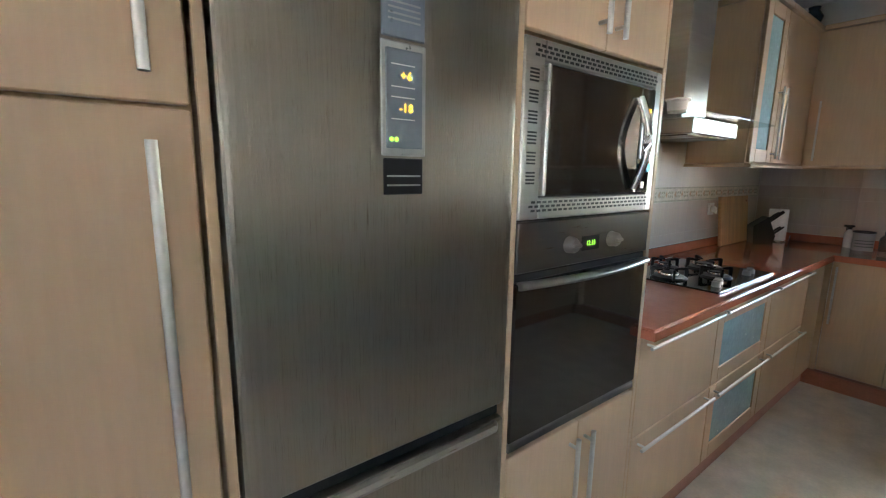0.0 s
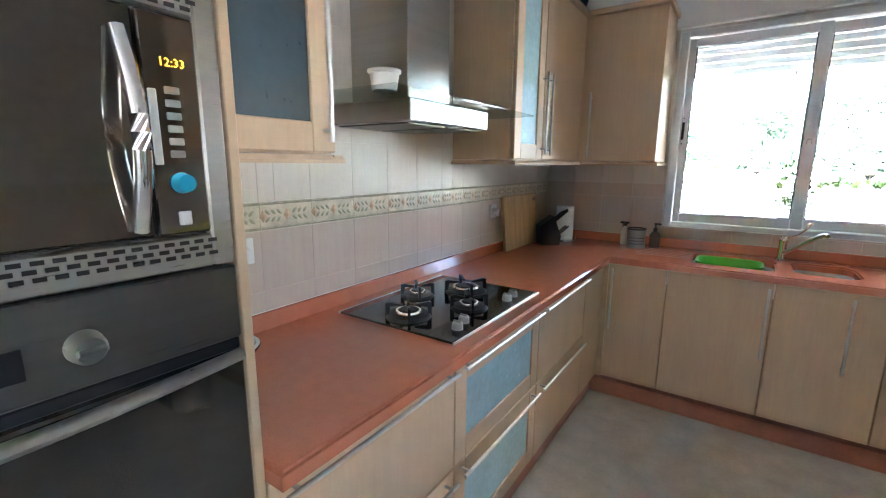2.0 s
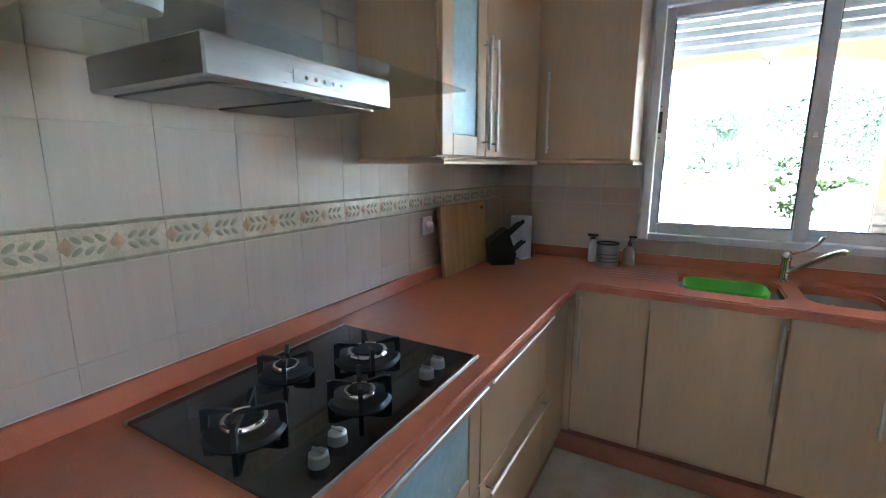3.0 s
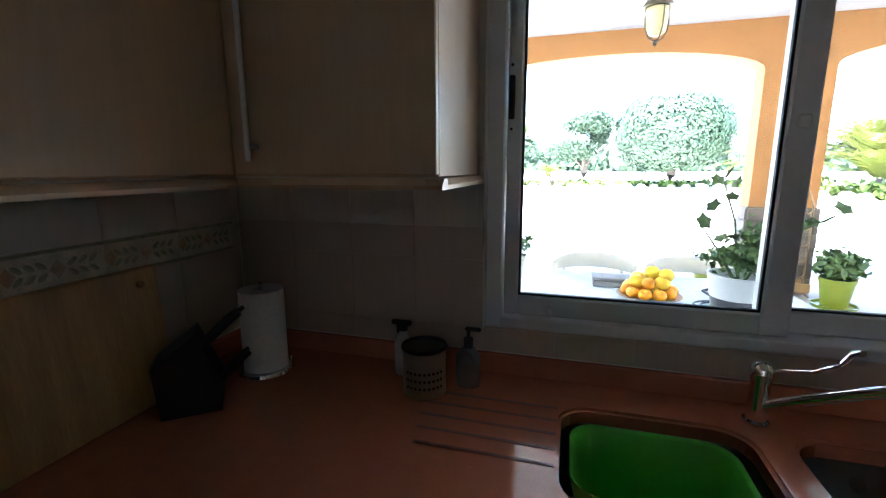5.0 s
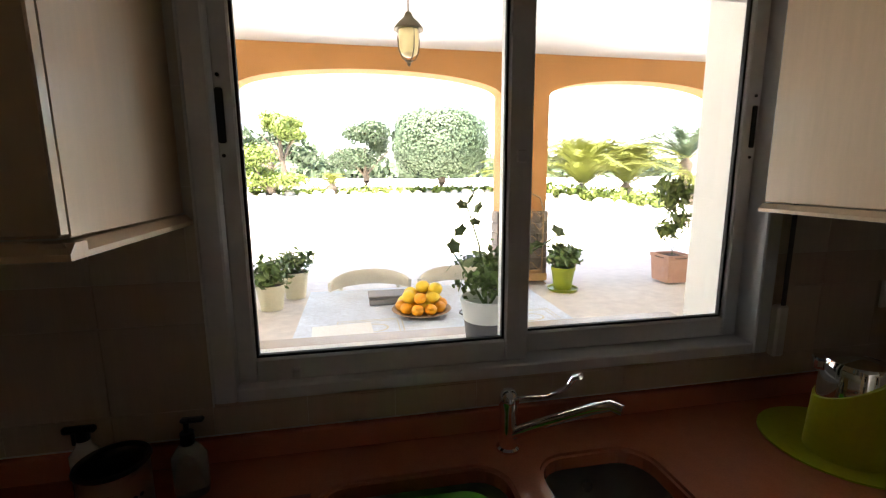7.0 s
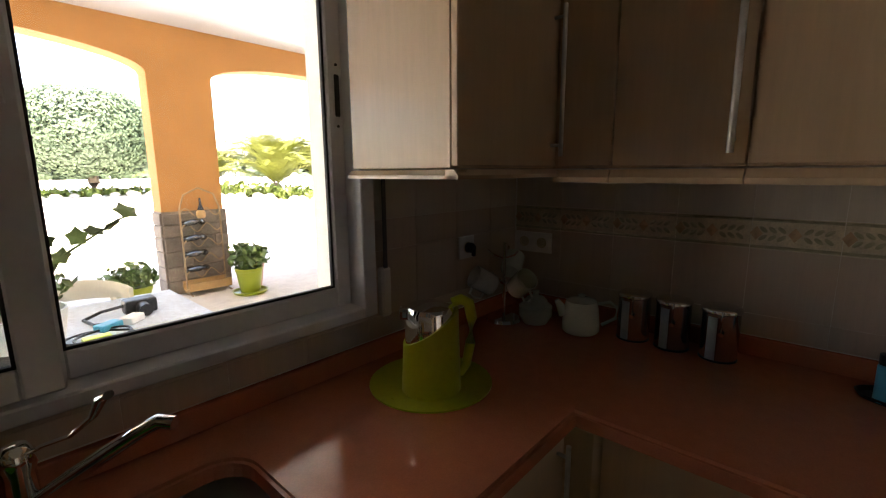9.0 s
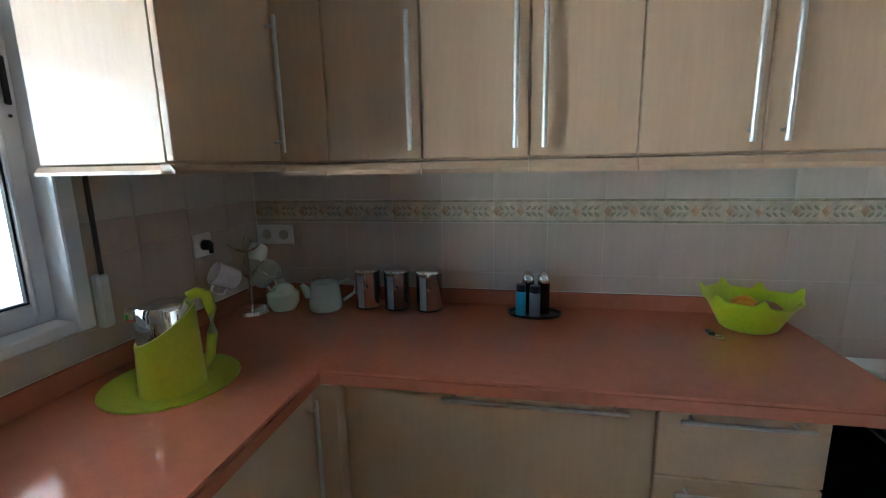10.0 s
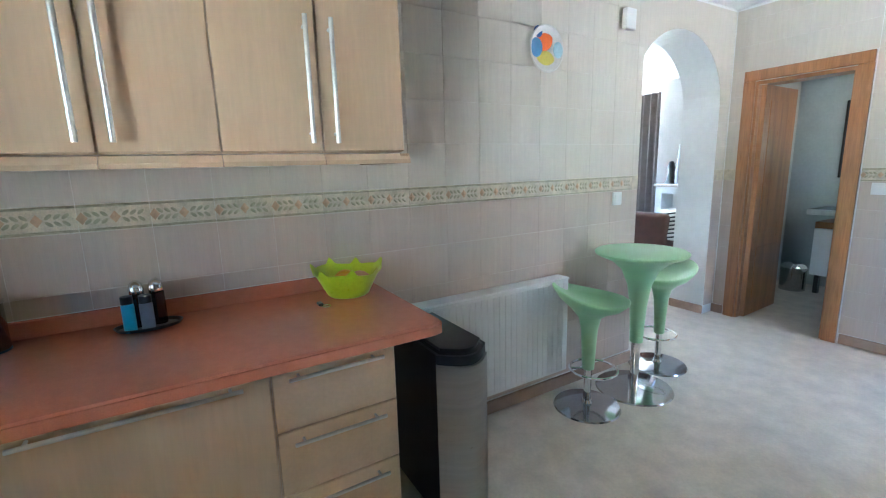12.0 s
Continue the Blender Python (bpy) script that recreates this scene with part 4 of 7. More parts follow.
burner(0.325, -2.145, 0.046, 40)
burner(0.20, -1.93, 0.033, 45)
burner(0.325, -1.755, 0.055, 48)
burner(0.452, -1.938, 0.036, 42)
for x, y in ((0.535, -2.15), (0.52, -2.085), (0.53, -1.772), (0.525, -1.708)):
    k = part("knob", lathe([(0, 0.024), (0.014, 0.024), (0.018, 0.02), (0.0195, 0.0)], 20, (x, y, CT + 0.009)), STEEL, hob, "steel control knob", 40)
    part("grip", bx(x - 0.015, y - 0.003, CT + 0.032, x + 0.015, y + 0.003, CT + 0.039, 0.002), STEEL, k)

# ---- things on the worktop, hob side ----
def socket(name, m, wide, label, plug=None):
    """A wall socket plate facing +x at the origin; m puts it on a wall."""
    t = thing(name, m.translation, label, "socket")
    part("plate", moved(bx(0.0005, -0.041 * wide, -0.041, 0.010, 0.041 * wide, 0.041, 0.003, 2), m), PVC, t)
    for k in range(wide):
        yc = (k - (wide - 1) / 2) * 0.08
        part("well", moved(moved(lathe([(0.021, 0.0), (0.021, 0.003), (0.018, 0.003), (0.017, 0.0005), (0, 0.0005)], 20), Matrix.Rotation(radians(90), 4, "Y")), m @ Matrix.Translation((0.0095, yc, 0))), POT_C, t, "recessed round socket well", 40)
    if plug is not None:
        yc = (plug[0] - (wide - 1) / 2) * 0.08
        part("plug", moved(join(moved(lathe([(0.019, 0), (0.019, 0.02), (0.012, 0.03), (0, 0.03)], 16), Matrix.Rotation(radians(90), 4, "Y")), bx(0.02, -0.006, -0.03, 0.035, 0.006, 0.0, 0.003)), m @ Matrix.Translation((0.011, yc, 0))), plug[1], t, "plug in the socket", 40)
    return t


socket("wall_socket", Matrix.Translation((0.0065, -2.613, 1.163)), 2, "white double wall socket with a white adaptor plugged in", (1, PVC))
socket("wall_socket", Matrix.Translation((0.0075, -0.93, 1.155)), 1, "white wall socket with a white plug above the worktop", (0, PVC))
NORTH = Matrix.Rotation(radians(-90), 4, "Z")
EAST = Matrix.Rotation(radians(180), 4, "Z")
socket("wall_socket", Matrix.Translation((2.71, -0.0075, 1.178)) @ NORTH, 1, "white wall socket with a black plug in the corner", (0, BLACK))
socket("wall_socket", Matrix.Translation((3.0525, -0.095, 1.165)) @ EAST, 2, "white double wall socket above the worktop")

t = thing("tagine", (0.13, -2.70, CT), "white ceramic tagine with brown glazed base", "tagine")
part("base", lathe([(0, 0), (0.075, 0), (0.092, 0.028), (0.1, 0.045), (0.09, 0.047), (0.075, 0.02), (0, 0.015)], 36, (0.125, -2.72, CT)), CERAMIC, t, "", 40)
part("glaze_band", lathe([(0.0945, 0.029), (0.102, 0.041), (0.098, 0.045)], 36, (0.125, -2.72, CT)), BROWNGLAZE, t, "", 40)
part("lid", lathe([(0.05, 0.045), (0.045, 0.06), (0.036, 0.10), (0.026, 0.15), (0.02, 0.19), (0.014, 0.203), (0, 0.205)], 36, (0.085, -2.69, CT)), CERAMIC, t, "white cone lid", 50)
part("glaze", lathe([(0.074, 0.046), (0.05, 0.056), (0.0, 0.058)], 28, (0.132, -2.735, CT)), BROWNGLAZE, t, "brown glazed hollow", 40)

t = thing("cutting_board", (0.06, -0.6, CT), "large wooden chopping board leaning against the tiles", "board")
part("board", moved(join(bx(-0.01, -0.865, 0, 0.012, -0.36, 0.345, 0.006, 2)), Matrix.Translation((0.068, 0, CT + 0.003)) @ Matrix.Rotation(radians(-5.5), 4, "Y")), BOARD, t)
part("knob", cyl((0.03, -0.41, 1.2), (0.06, -0.41, 1.2), 0.008, seg=10), DOORWOOD, t)

t = thing("knife_block", (0.17, -0.41, CT), "black slanted knife block with black handled knives", "knife block")
kb = bmesh.new()
pr = [(-0.065, 0), (0.065, 0), (0.075, 0.06), (0.02, 0.2), (-0.075, 0.13)]
for yy in (-0.05, 0.05):
    kb.faces.new([kb.verts.new((a, yy, b)) for a, b in pr])
kb.verts.ensure_lookup_table()
for i in range(5):
    j = (i + 1) % 5
    kb.faces.new((kb.verts[i], kb.verts[j], kb.verts[5 + j], kb.verts[5 + i]))
bmesh.ops.recalc_face_normals(kb, faces=kb.faces[:])
KM = Matrix.Translation((0.17, -0.40, CT)) @ Matrix.Rotation(radians(40), 4, "Z")
part("block", moved(kb, KM), BLACK, t)
for i, (a, b, ln) in enumerate(((0.0, -0.03, 0.12), (0.0, 0.0, 0.13), (0.0, 0.03, 0.11), (0.045, -0.02, 0.09), (0.045, 0.02, 0.085))):
    p0 = Vector((0.035 + a * 0.8, b, 0.16 - a * 2.0))
    part("knife_handle", moved(tube([p0, p0 + Vector((0.06, 0, 0.055)) * ln / 0.12, p0 + Vector((0.088, 0, 0.075)) * ln / 0.12], [0.009, 0.011, 0.008], 8, flat=0.7), KM), BLACK, t, "", 50)

t = thing("paper_towel_roll", (0.205, -0.17, CT), "white kitchen paper roll on a chrome stand", "paper roll")
part("roll", lathe([(0.022, 0.012), (0.062, 0.012), (0.062, 0.245), (0.022, 0.245), (0.022, 0.012)], 32, (0.205, -0.17, CT)), PAPER, t, "", 40)
part("stand", join(lathe([(0, 0.008), (0.075, 0.008), (0.078, 0.0), (0, 0)], 32, (0.205, -0.17, CT)), cyl((0.205, -0.17, CT), (0.205, -0.17, CT + 0.265), 0.005), tube([(0.29, -0.17, CT + 0.004), (0.295, -0.17, CT + 0.03), (0.295, -0.17, CT + 0.05)], 0.004)), CHROME, t, "chrome base and rod", 40)

t = thing("cutlery_basket", (0.69, -0.16, CT), "perforated steel utensil pot with dark rim", "utensil pot")
part("pot", lathe([(0, 0.004), (0.052, 0.004), (0.055, 0.0), (0.057, 0.0), (0.057, 0.125), (0.054, 0.125), (0.053, 0.008), (0, 0.008)], 32, (0.70, -0.165, CT)), STEEL, t, "", 40)
part("rim", tube([(0.70 + 0.057 * math.cos(a), -0.165 + 0.057 * math.sin(a), CT + 0.126) for a in (2 * math.pi * i / 24 for i in range(24))], 0.005, 6, True), BLACK, t, "black rim", 40)
for k in range(9):
    a = radians(-120 + 12 * k)
    for z in (0.03, 0.05, 0.07):
        part("hole", cyl((0.70 + 0.056 * math.cos(a), -0.165 + 0.056 * math.sin(a), CT + z), (0.70 + 0.058 * math.cos(a), -0.165 + 0.058 * math.sin(a), CT + z), 0.004, seg=8), BLACK, t)
t = thing("spray_bottle", (0.61, -0.09, CT), "pale detergent bottle with a dark trigger beside the pot", "bottle")
part("bottle", lathe([(0, 0), (0.026, 0), (0.028, 0.01), (0.028, 0.10), (0.014, 0.12), (0.012, 0.13), (0, 0.13)], 20, (0.61, -0.085, CT), 1, 0.8), CERAMIC, t, "", 40)
part("trigger", join(cyl((0.61, -0.085, CT + 0.13), (0.61, -0.085, CT + 0.15), 0.012, seg=12), bx(0.575, -0.092, CT + 0.145, 0.635, -0.078, CT + 0.16, 0.004), bx(0.59, -0.089, CT + 0.12, 0.597, -0.081, CT + 0.148, 0.002)), BLACK, t)
t = thing("soap_dispenser", (0.805, -0.105, CT), "clear soap dispenser bottle with a black pump", "bottle")
part("bottle", lathe([(0, 0), (0.032, 0), (0.034, 0.01), (0.034, 0.085), (0.02, 0.105), (0.013, 0.11), (0, 0.11)], 24, (0.805, -0.105, CT), 1, 0.75), mat("soap_glass", (0.45, 0.5, 0.5), 0.08, var=0.05, trans=0.7), t, "", 40)
part("pump", join(cyl((0.805, -0.105, CT + 0.11), (0.805, -0.105, CT + 0.135), 0.013, seg=14), cyl((0.805, -0.105, CT + 0.13), (0.805, -0.105, CT + 0.16), 0.005, seg=10), bx(0.795, -0.112, CT + 0.155, 0.84, -0.098, CT + 0.166, 0.004)), BLACK, t)

t = thing("mixer_tap", (1.49, -0.095, CT), "chrome mixer tap with a long raised lever and swung spout", "tap")
part("body", lathe([(0, 0.0), (0.027, 0.0), (0.027, 0.006), (0.021, 0.01), (0.0205, 0.10), (0.024, 0.115), (0.023, 0.135), (0.014, 0.148), (0, 0.15)], 28, (1.49, -0.095, CT)), CHROME, t, "", 50)
part("lever", tube([(1.498, -0.10, CT + 0.128), (1.52, -0.13, CT + 0.148), (1.55, -0.175, CT + 0.17), (1.575, -0.21, CT + 0.205), (1.585, -0.225, CT + 0.235), (1.592, -0.235, CT + 0.24)], [0.006, 0.006, 0.0065, 0.008, 0.012, 0.010], 10, flat=0.6), CHROME, t, "", 50)
part("spout", tube([(1.50, -0.105, CT + 0.045), (1.54, -0.145, CT + 0.085), (1.585, -0.195, CT + 0.13), (1.62, -0.235, CT + 0.165), (1.645, -0.262, CT + 0.185), (1.66, -0.28, CT + 0.182)], [0.014, 0.013, 0.0125, 0.012, 0.0115, 0.011], 12), CHROME, t, "", 50)

t = thing("washing_up_tub", (1.24, -0.33, 0.70), "green plastic washing up tub standing in the sink", "tub")
o0, o1 = rounded(1.08, -0.45, 1.40, -0.22, 0.06), rounded(1.10, -0.43, 1.38, -0.24, 0.05)
tb = bmesh.new()
rings = []
for o, s, z in ((o0, 1.0, 0.888), (o0, 1.035, 0.893), (o0, 1.035, 0.885), (o1, 1.0, 0.76), (o1, 0.9, 0.70)):
    rings.append([tb.verts.new((1.24 + (x - 1.24) * s, -0.335 + (y + 0.335) * s, z)) for x, y in o])
inner = [[tb.verts.new((1.24 + (x - 1.24) * s, -0.335 + (y + 0.335) * s, z)) for x, y in o] for o, s, z in ((o0, 0.985, 0.885), (o1, 0.97, 0.765), (o1, 0.88, 0.708))]
seq = rings[::-1] + inner
for a, b in zip(seq, seq[1:]):
    for i in range(len(a)):
        tb.faces.new((a[i], a[(i + 1) % len(a)], b[(i + 1) % len(b)], b[i]))
tb.faces.new(seq[0])
tb.faces.new(seq[-1])
bmesh.ops.recalc_face_normals(tb, faces=tb.faces[:])
part("tub", tb, GREEN_TUB, t, "", 50)
t = thing("pot_on_hood", (0.36, -2.28, 1.647), "white ribbed tub standing on the hood's glass", "tub")
part("tub", lathe([(0, 0), (0.037, 0), (0.044, 0.046), (0.05, 0.051), (0.05, 0.058), (0.046, 0.058), (0.038, 0.01), (0, 0.008)], 28, (0.345, -2.275, 1.648)), PVC, t, "", 40)
t = thing("cabinet_top_ornament", (0.30, -0.42, UT + 0.035), "dark ornamental jug lying on the cabinet top", "ornament")
part("jug", moved(lathe([(0, 0), (0.04, 0.01), (0.055, 0.06), (0.03, 0.1), (0.035, 0.12), (0, 0.12)], 20), Matrix.Translation((0.30, -0.42, UT + 0.036))), mat("dark_glaze", (0.03, 0.05, 0.07), 0.2), t, "", 40)

# ---- things on the worktop, far side ----
t = thing("place_mat", (2.28, -0.235, CT), "round lime green plastic mat under the kettle", "mat")
part("mat", lathe([(0, 0.0), (0.165, 0.0), (0.165, 0.004), (0, 0.004)], 48, (2.28, -0.235, CT + 0.0005)), LIME_D, t)
t = thing("kettle", (2.25, -0.265, CT), "steel kettle in a lime green slanted casing", "kettle")
kc = (2.25, -0.265, CT + 0.005)


def slant(r, z0, zl, zr, seg=36, rt=None):
    """A can whose rim slopes from zl at one side to zr at the other."""
    bm = bmesh.new()
    lo, hi = [], []
    ax = Vector((0.72, -0.69, 0))
    for i in range(seg):
        a = 2 * math.pi * i / seg
        d = Vector((math.cos(a), math.sin(a), 0))
        k = (d.dot(ax) + 1) / 2
        lo.append(bm.verts.new(Vector(kc) + d * r + Vector((0, 0, z0))))
        hi.append(bm.verts.new(Vector(kc) + d * (rt or r) + Vector((0, 0, zl + (zr - zl) * k))))
    for i in range(seg):
        j = (i + 1) % seg
        bm.faces.new((lo[i], lo[j], hi[j], hi[i]))
    bm.faces.new(lo)
    bm.faces.new(hi)
    bmesh.ops.recalc_face_normals(bm, faces=bm.faces[:])
    return bm


part("casing", slant(0.077, 0.0, 0.125, 0.215, rt=0.071), LIME_D, t, "lime green casing with a slanted rim", 40)
part("jug", lathe([(0, 0.12), (0.066, 0.12), (0.064, 0.21), (0.058, 0.222), (0.02, 0.232), (0, 0.233)], 36, kc), CHROME, t, "polished steel jug", 40)
part("spout", moved(bx(-0.015, -0.02, 0, 0.02, 0.02, 0.03, 0.008, 2), Matrix.Translation((kc[0] - 0.045, kc[1] + 0.045, kc[2] + 0.19)) @ Matrix.Rotation(radians(-45), 4, "Z")), CHROME, t)
hx, hy = 0.72, -0.69
part("handle", tube([(kc[0] + hx * r, kc[1] + hy * r, kc[2] + z) for r, z in ((0.055, 0.228), (0.078, 0.236), (0.098, 0.226), (0.106, 0.185), (0.103, 0.12), (0.092, 0.06), (0.074, 0.035))], [0.012, 0.014, 0.015, 0.014, 0.013, 0.012, 0.012], 10), LIME_D, t, "lime green loop handle", 50)


def mug(at, tilt, turn, material, label):
    m = thing("mug", at, label, "mug", "mugs on the tree")
    M = Matrix.Translation(at) @ Matrix.Rotation(radians(turn), 4, "Z") @ Matrix.Rotation(radians(tilt), 4, "Y")
    part("cup", moved(lathe([(0, 0), (0.034, 0), (0.04, 0.01), (0.041, 0.085), (0.038, 0.085), (0.037, 0.012), (0, 0.008)], 24), M), material, m, "", 40)
    part("handle", moved(tube([(0.039, 0, 0.07), (0.062, 0, 0.068), (0.068, 0, 0.045), (0.06, 0, 0.022), (0.039, 0, 0.02)], 0.005, 8), M), material, m, "", 50)


t = thing("mug_tree", (2.83, -0.10, CT), "chrome mug tree in the corner", "mug tree")
part("stand", join(lathe([(0, 0.012), (0.06, 0.012), (0.065, 0.0), (0, 0)], 28, (2.83, -0.10, CT)), cyl((2.83, -0.10, CT), (2.83, -0.10, CT + 0.30), 0.006)), CHROME, t, "", 40)
for k in range(6):
    a = radians(60 * k + 20)
    z = CT + (0.14 if k % 2 else 0.24)
    part("hook", tube([(2.83, -0.10, z), (2.83 + 0.05 * math.cos(a), -0.10 + 0.05 * math.sin(a), z + 0.02), (2.83 + 0.065 * math.cos(a), -0.10 + 0.065 * math.sin(a), z + 0.035)], 0.004, 6), CHROME, t, "", 50)
mug((2.735, -0.115, 1.045), 60, 150, CERAMIC, "white ceramic mug hanging on the tree")
mug((2.79, -0.175, 1.03), 50, 250, CELADON, "pale green ceramic mug hanging on the tree")
mug((2.87, -0.10, 1.07), 55, 20, CELADON, "pale green mug hanging behind the tree")
t = thing("sugar_pot", (2.885, -0.205, CT), "pale green lidded ceramic pot beside the mugs", "pot")
part("pot", lathe([(0, 0), (0.045, 0), (0.062, 0.03), (0.062, 0.065), (0.04, 0.085), (0, 0.085)], 28, (2.885, -0.205, CT)), CELADON, t, "", 40)
part("lid", lathe([(0.044, 0.086), (0.03, 0.10), (0.012, 0.105), (0.013, 0.122), (0, 0.126)], 24, (2.885, -0.205, CT)), CELADON, t, "", 40)
t = thing("teapot", (2.905, -0.375, CT), "pale celadon ceramic teapot with handle", "teapot")
part("pot", lathe([(0, 0), (0.058, 0), (0.064, 0.008), (0.064, 0.03), (0.058, 0.09), (0.052, 0.112), (0, 0.113)], 32, (2.905, -0.375, CT)), CELADON, t, "", 40)
part("lid", lathe([(0.05, 0.114), (0.036, 0.12), (0.01, 0.124), (0.012, 0.134), (0, 0.138)], 24, (2.905, -0.375, CT)), CELADON, t, "", 40)
part("spout", tube([(2.875, -0.325, CT + 0.06), (2.868, -0.313, CT + 0.09), (2.861, -0.302, CT + 0.11)], [0.02, 0.015, 0.009], 10), CELADON, t, "", 50)
part("handle", tube([(2.925, -0.428, CT + 0.105), (2.937, -0.462, CT + 0.115), (2.946, -0.486, CT + 0.098), (2.944, -0.482, CT + 0.06), (2.932, -0.44, CT + 0.03)], 0.006, 8), CELADON, t, "", 50)

def canister(y):
    c = thing("canister", (2.955, y, CT), "round polished steel storage canister with clip lid", "canister", "canisters on the worktop")
    at = (2.955, y, CT + 0.001)
    part("body", lathe([(0, 0), (0.048, 0), (0.05, 0.003), (0.05, 0.145), (0, 0.145)], 40, at), POLISHED, c, "polished steel body", 40)
    # A pale curved strip up one side of the body, 30 degrees wide.
    st = bmesh.new()
    cols = [(2.955 + 0.0516 * math.cos(a), y + 0.0516 * math.sin(a)) for a in (radians(150 + 5 * k) for k in range(7))]
    lows, tops = [st.verts.new((px, py, CT + 0.009)) for px, py in cols], [st.verts.new((px, py, CT + 0.138)) for px, py in cols]
    for k in range(6):
        st.faces.new((lows[k], lows[k + 1], tops[k + 1], tops[k]))
    bmesh.ops.solidify(st, geom=st.faces[:], thickness=0.001)
    part("pale_strip", st, FROSTED, c, "pale upright strip on the body", 40)
    part("band", lathe([(0.0502, 0.001), (0.0515, 0.002), (0.0515, 0.006), (0.0502, 0.007)], 40, at), BLACK, c, "dark foot band", 40)
    part("lid", lathe([(0, 0.164), (0.044, 0.163), (0.052, 0.159), (0.054, 0.155), (0.054, 0.148), (0.05, 0.146), (0, 0.146)], 40, at), CHROME, c, "clear rimmed lid", 40)
    part("clip", join(tube([(2.902, y - 0.012, CT + 0.158), (2.894, y - 0.012, CT + 0.145), (2.895, y - 0.012, CT + 0.10)], 0.003, 6), cyl((2.91, y - 0.012, CT + 0.098), (2.891, y - 0.012, CT + 0.094), 0.007, seg=10)), CHROME, c)


for y in (-0.538, -0.658, -0.787):
    canister(y)
t = thing("cruet_tray", (2.945, -1.19, CT), "black oval tray for the condiments", "tray")
part("tray", lathe([(0, 0.002), (0.078, 0.002), (0.085, 0.012), (0.088, 0.012), (0.08, 0.0), (0, 0)], 36, (2.945, -1.19, CT), 0.7, 1.15), BLACK, t, "", 40)
for n, (x, y, r, h, body, top) in enumerate(((2.915, -1.14, 0.0185, 0.09, BLUELABEL, BLACK), (2.92, -1.19, 0.0195, 0.085, PANELGREY, BLACK), (2.965, -1.165, 0.023, 0.112, OVENGLASS, CHROME), (2.965, -1.222, 0.023, 0.112, OVENGLASS, CHROME))):
    j = thing("condiment_jar", (x, y, CT + 0.003), ("blue labelled spice jar with black cap", "dark spice jar with a black cap", "glass mill with a chrome dome top", "glass mill with a chrome dome top")[n], "jar")
    part("jar", lathe([(0, 0), (r, 0), (r, h), (r * 0.8, h + 0.004), (0, h + 0.004)], 20, (x, y, CT + 0.003)), body, j, "", 40)
    if n < 2:
        part("cap", lathe([(r * 0.95, 0), (r * 0.95, 0.025), (0, 0.027)], 20, (x, y, CT + 0.008 + h)), top, j, "", 40)
    else:
        part("dome", lathe([(r, 0), (r * 1.05, 0.012), (r * 0.8, 0.032), (r * 0.3, 0.042), (0, 0.043)], 20, (x, y, CT + 0.008 + h)), top, j, "", 40)
BOWL = (2.905, -1.885)
t = thing("fruit_bowl", (*BOWL, CT), "lime green plastic bowl with a splashing crown rim", "bowl")
fb = bmesh.new()
seg = 96
rr = []
for r, z, w in ((0.0, 0.004, 0), (0.075, 0.004, 0), (0.085, 0.012, 0), (0.104, 0.05, 0), (0.124, 0.088, 0), (0.140, 0.108, 1), (0.136, 0.109, 1), (0.119, 0.088, 0), (0.099, 0.05, 0), (0.078, 0.014, 0), (0, 0.012, 0)):
    ring = []
    for i in range(seg):
        a = 2 * math.pi * i / seg
        wob = w * (0.026 * max(0, math.sin(7 * a + 0.6 * math.sin(2 * a))) ** 3 + 0.006 * math.sin(3 * a))
        ring.append(fb.verts.new((BOWL[0] + (r + wob * 0.45) * math.cos(a), BOWL[1] + (r + wob * 0.45) * math.sin(a), CT + z + wob)))
    rr.append(ring)
for a, b in zip(rr, rr[1:]):
    for i in range(seg):
        fb.faces.new((a[i], a[(i + 1) % seg], b[(i + 1) % seg], b[i]))
bmesh.ops.remove_doubles(fb, verts=fb.verts[:], dist=1e-5)
bmesh.ops.recalc_face_normals(fb, faces=fb.faces[:])
part("bowl", fb, LIME, t, "", 60)


def ball(name, at, r, material, label, category, squash=0.9, group=""):
    bm = bmesh.new()
    bmesh.ops.create_icosphere(bm, subdivisions=2, radius=r)
    for v in bm.verts:
        v.co.z *= squash
        v.co *= 1 + 0.04 * noise.noise(v.co * 30 + Vector(at) * 7)
    return solid(name, moved(bm, Matrix.Translation(at)), material, label, category, group, smooth=0)


for i, (dx, dy, mm) in enumerate(((-0.03, 0.03, FRUIT_O), (0.035, 0.0, FRUIT_O), (-0.02, -0.045, POT_T))):
    ball("fruit", (BOWL[0] + dx, BOWL[1] + dy, CT + 0.06), 0.046, mm, "ripe orange fruit lying in the lime bowl", "fruit", group="fruit in the lime bowl")
t = thing("keys", (2.80, -1.76, CT), "small bunch of dark keys beside the bowl", "keys")
part("ring", tube([(2.80 + 0.014 * math.cos(a), -1.76 + 0.014 * math.sin(a), CT + 0.003) for a in (2 * math.pi * i / 16 for i in range(16))], 0.002, 6, True), CHROME, t)
part("fob", bx(2.81, -1.755, CT + 0.001, 2.85, -1.735, CT + 0.012, 0.004), BLACK, t)

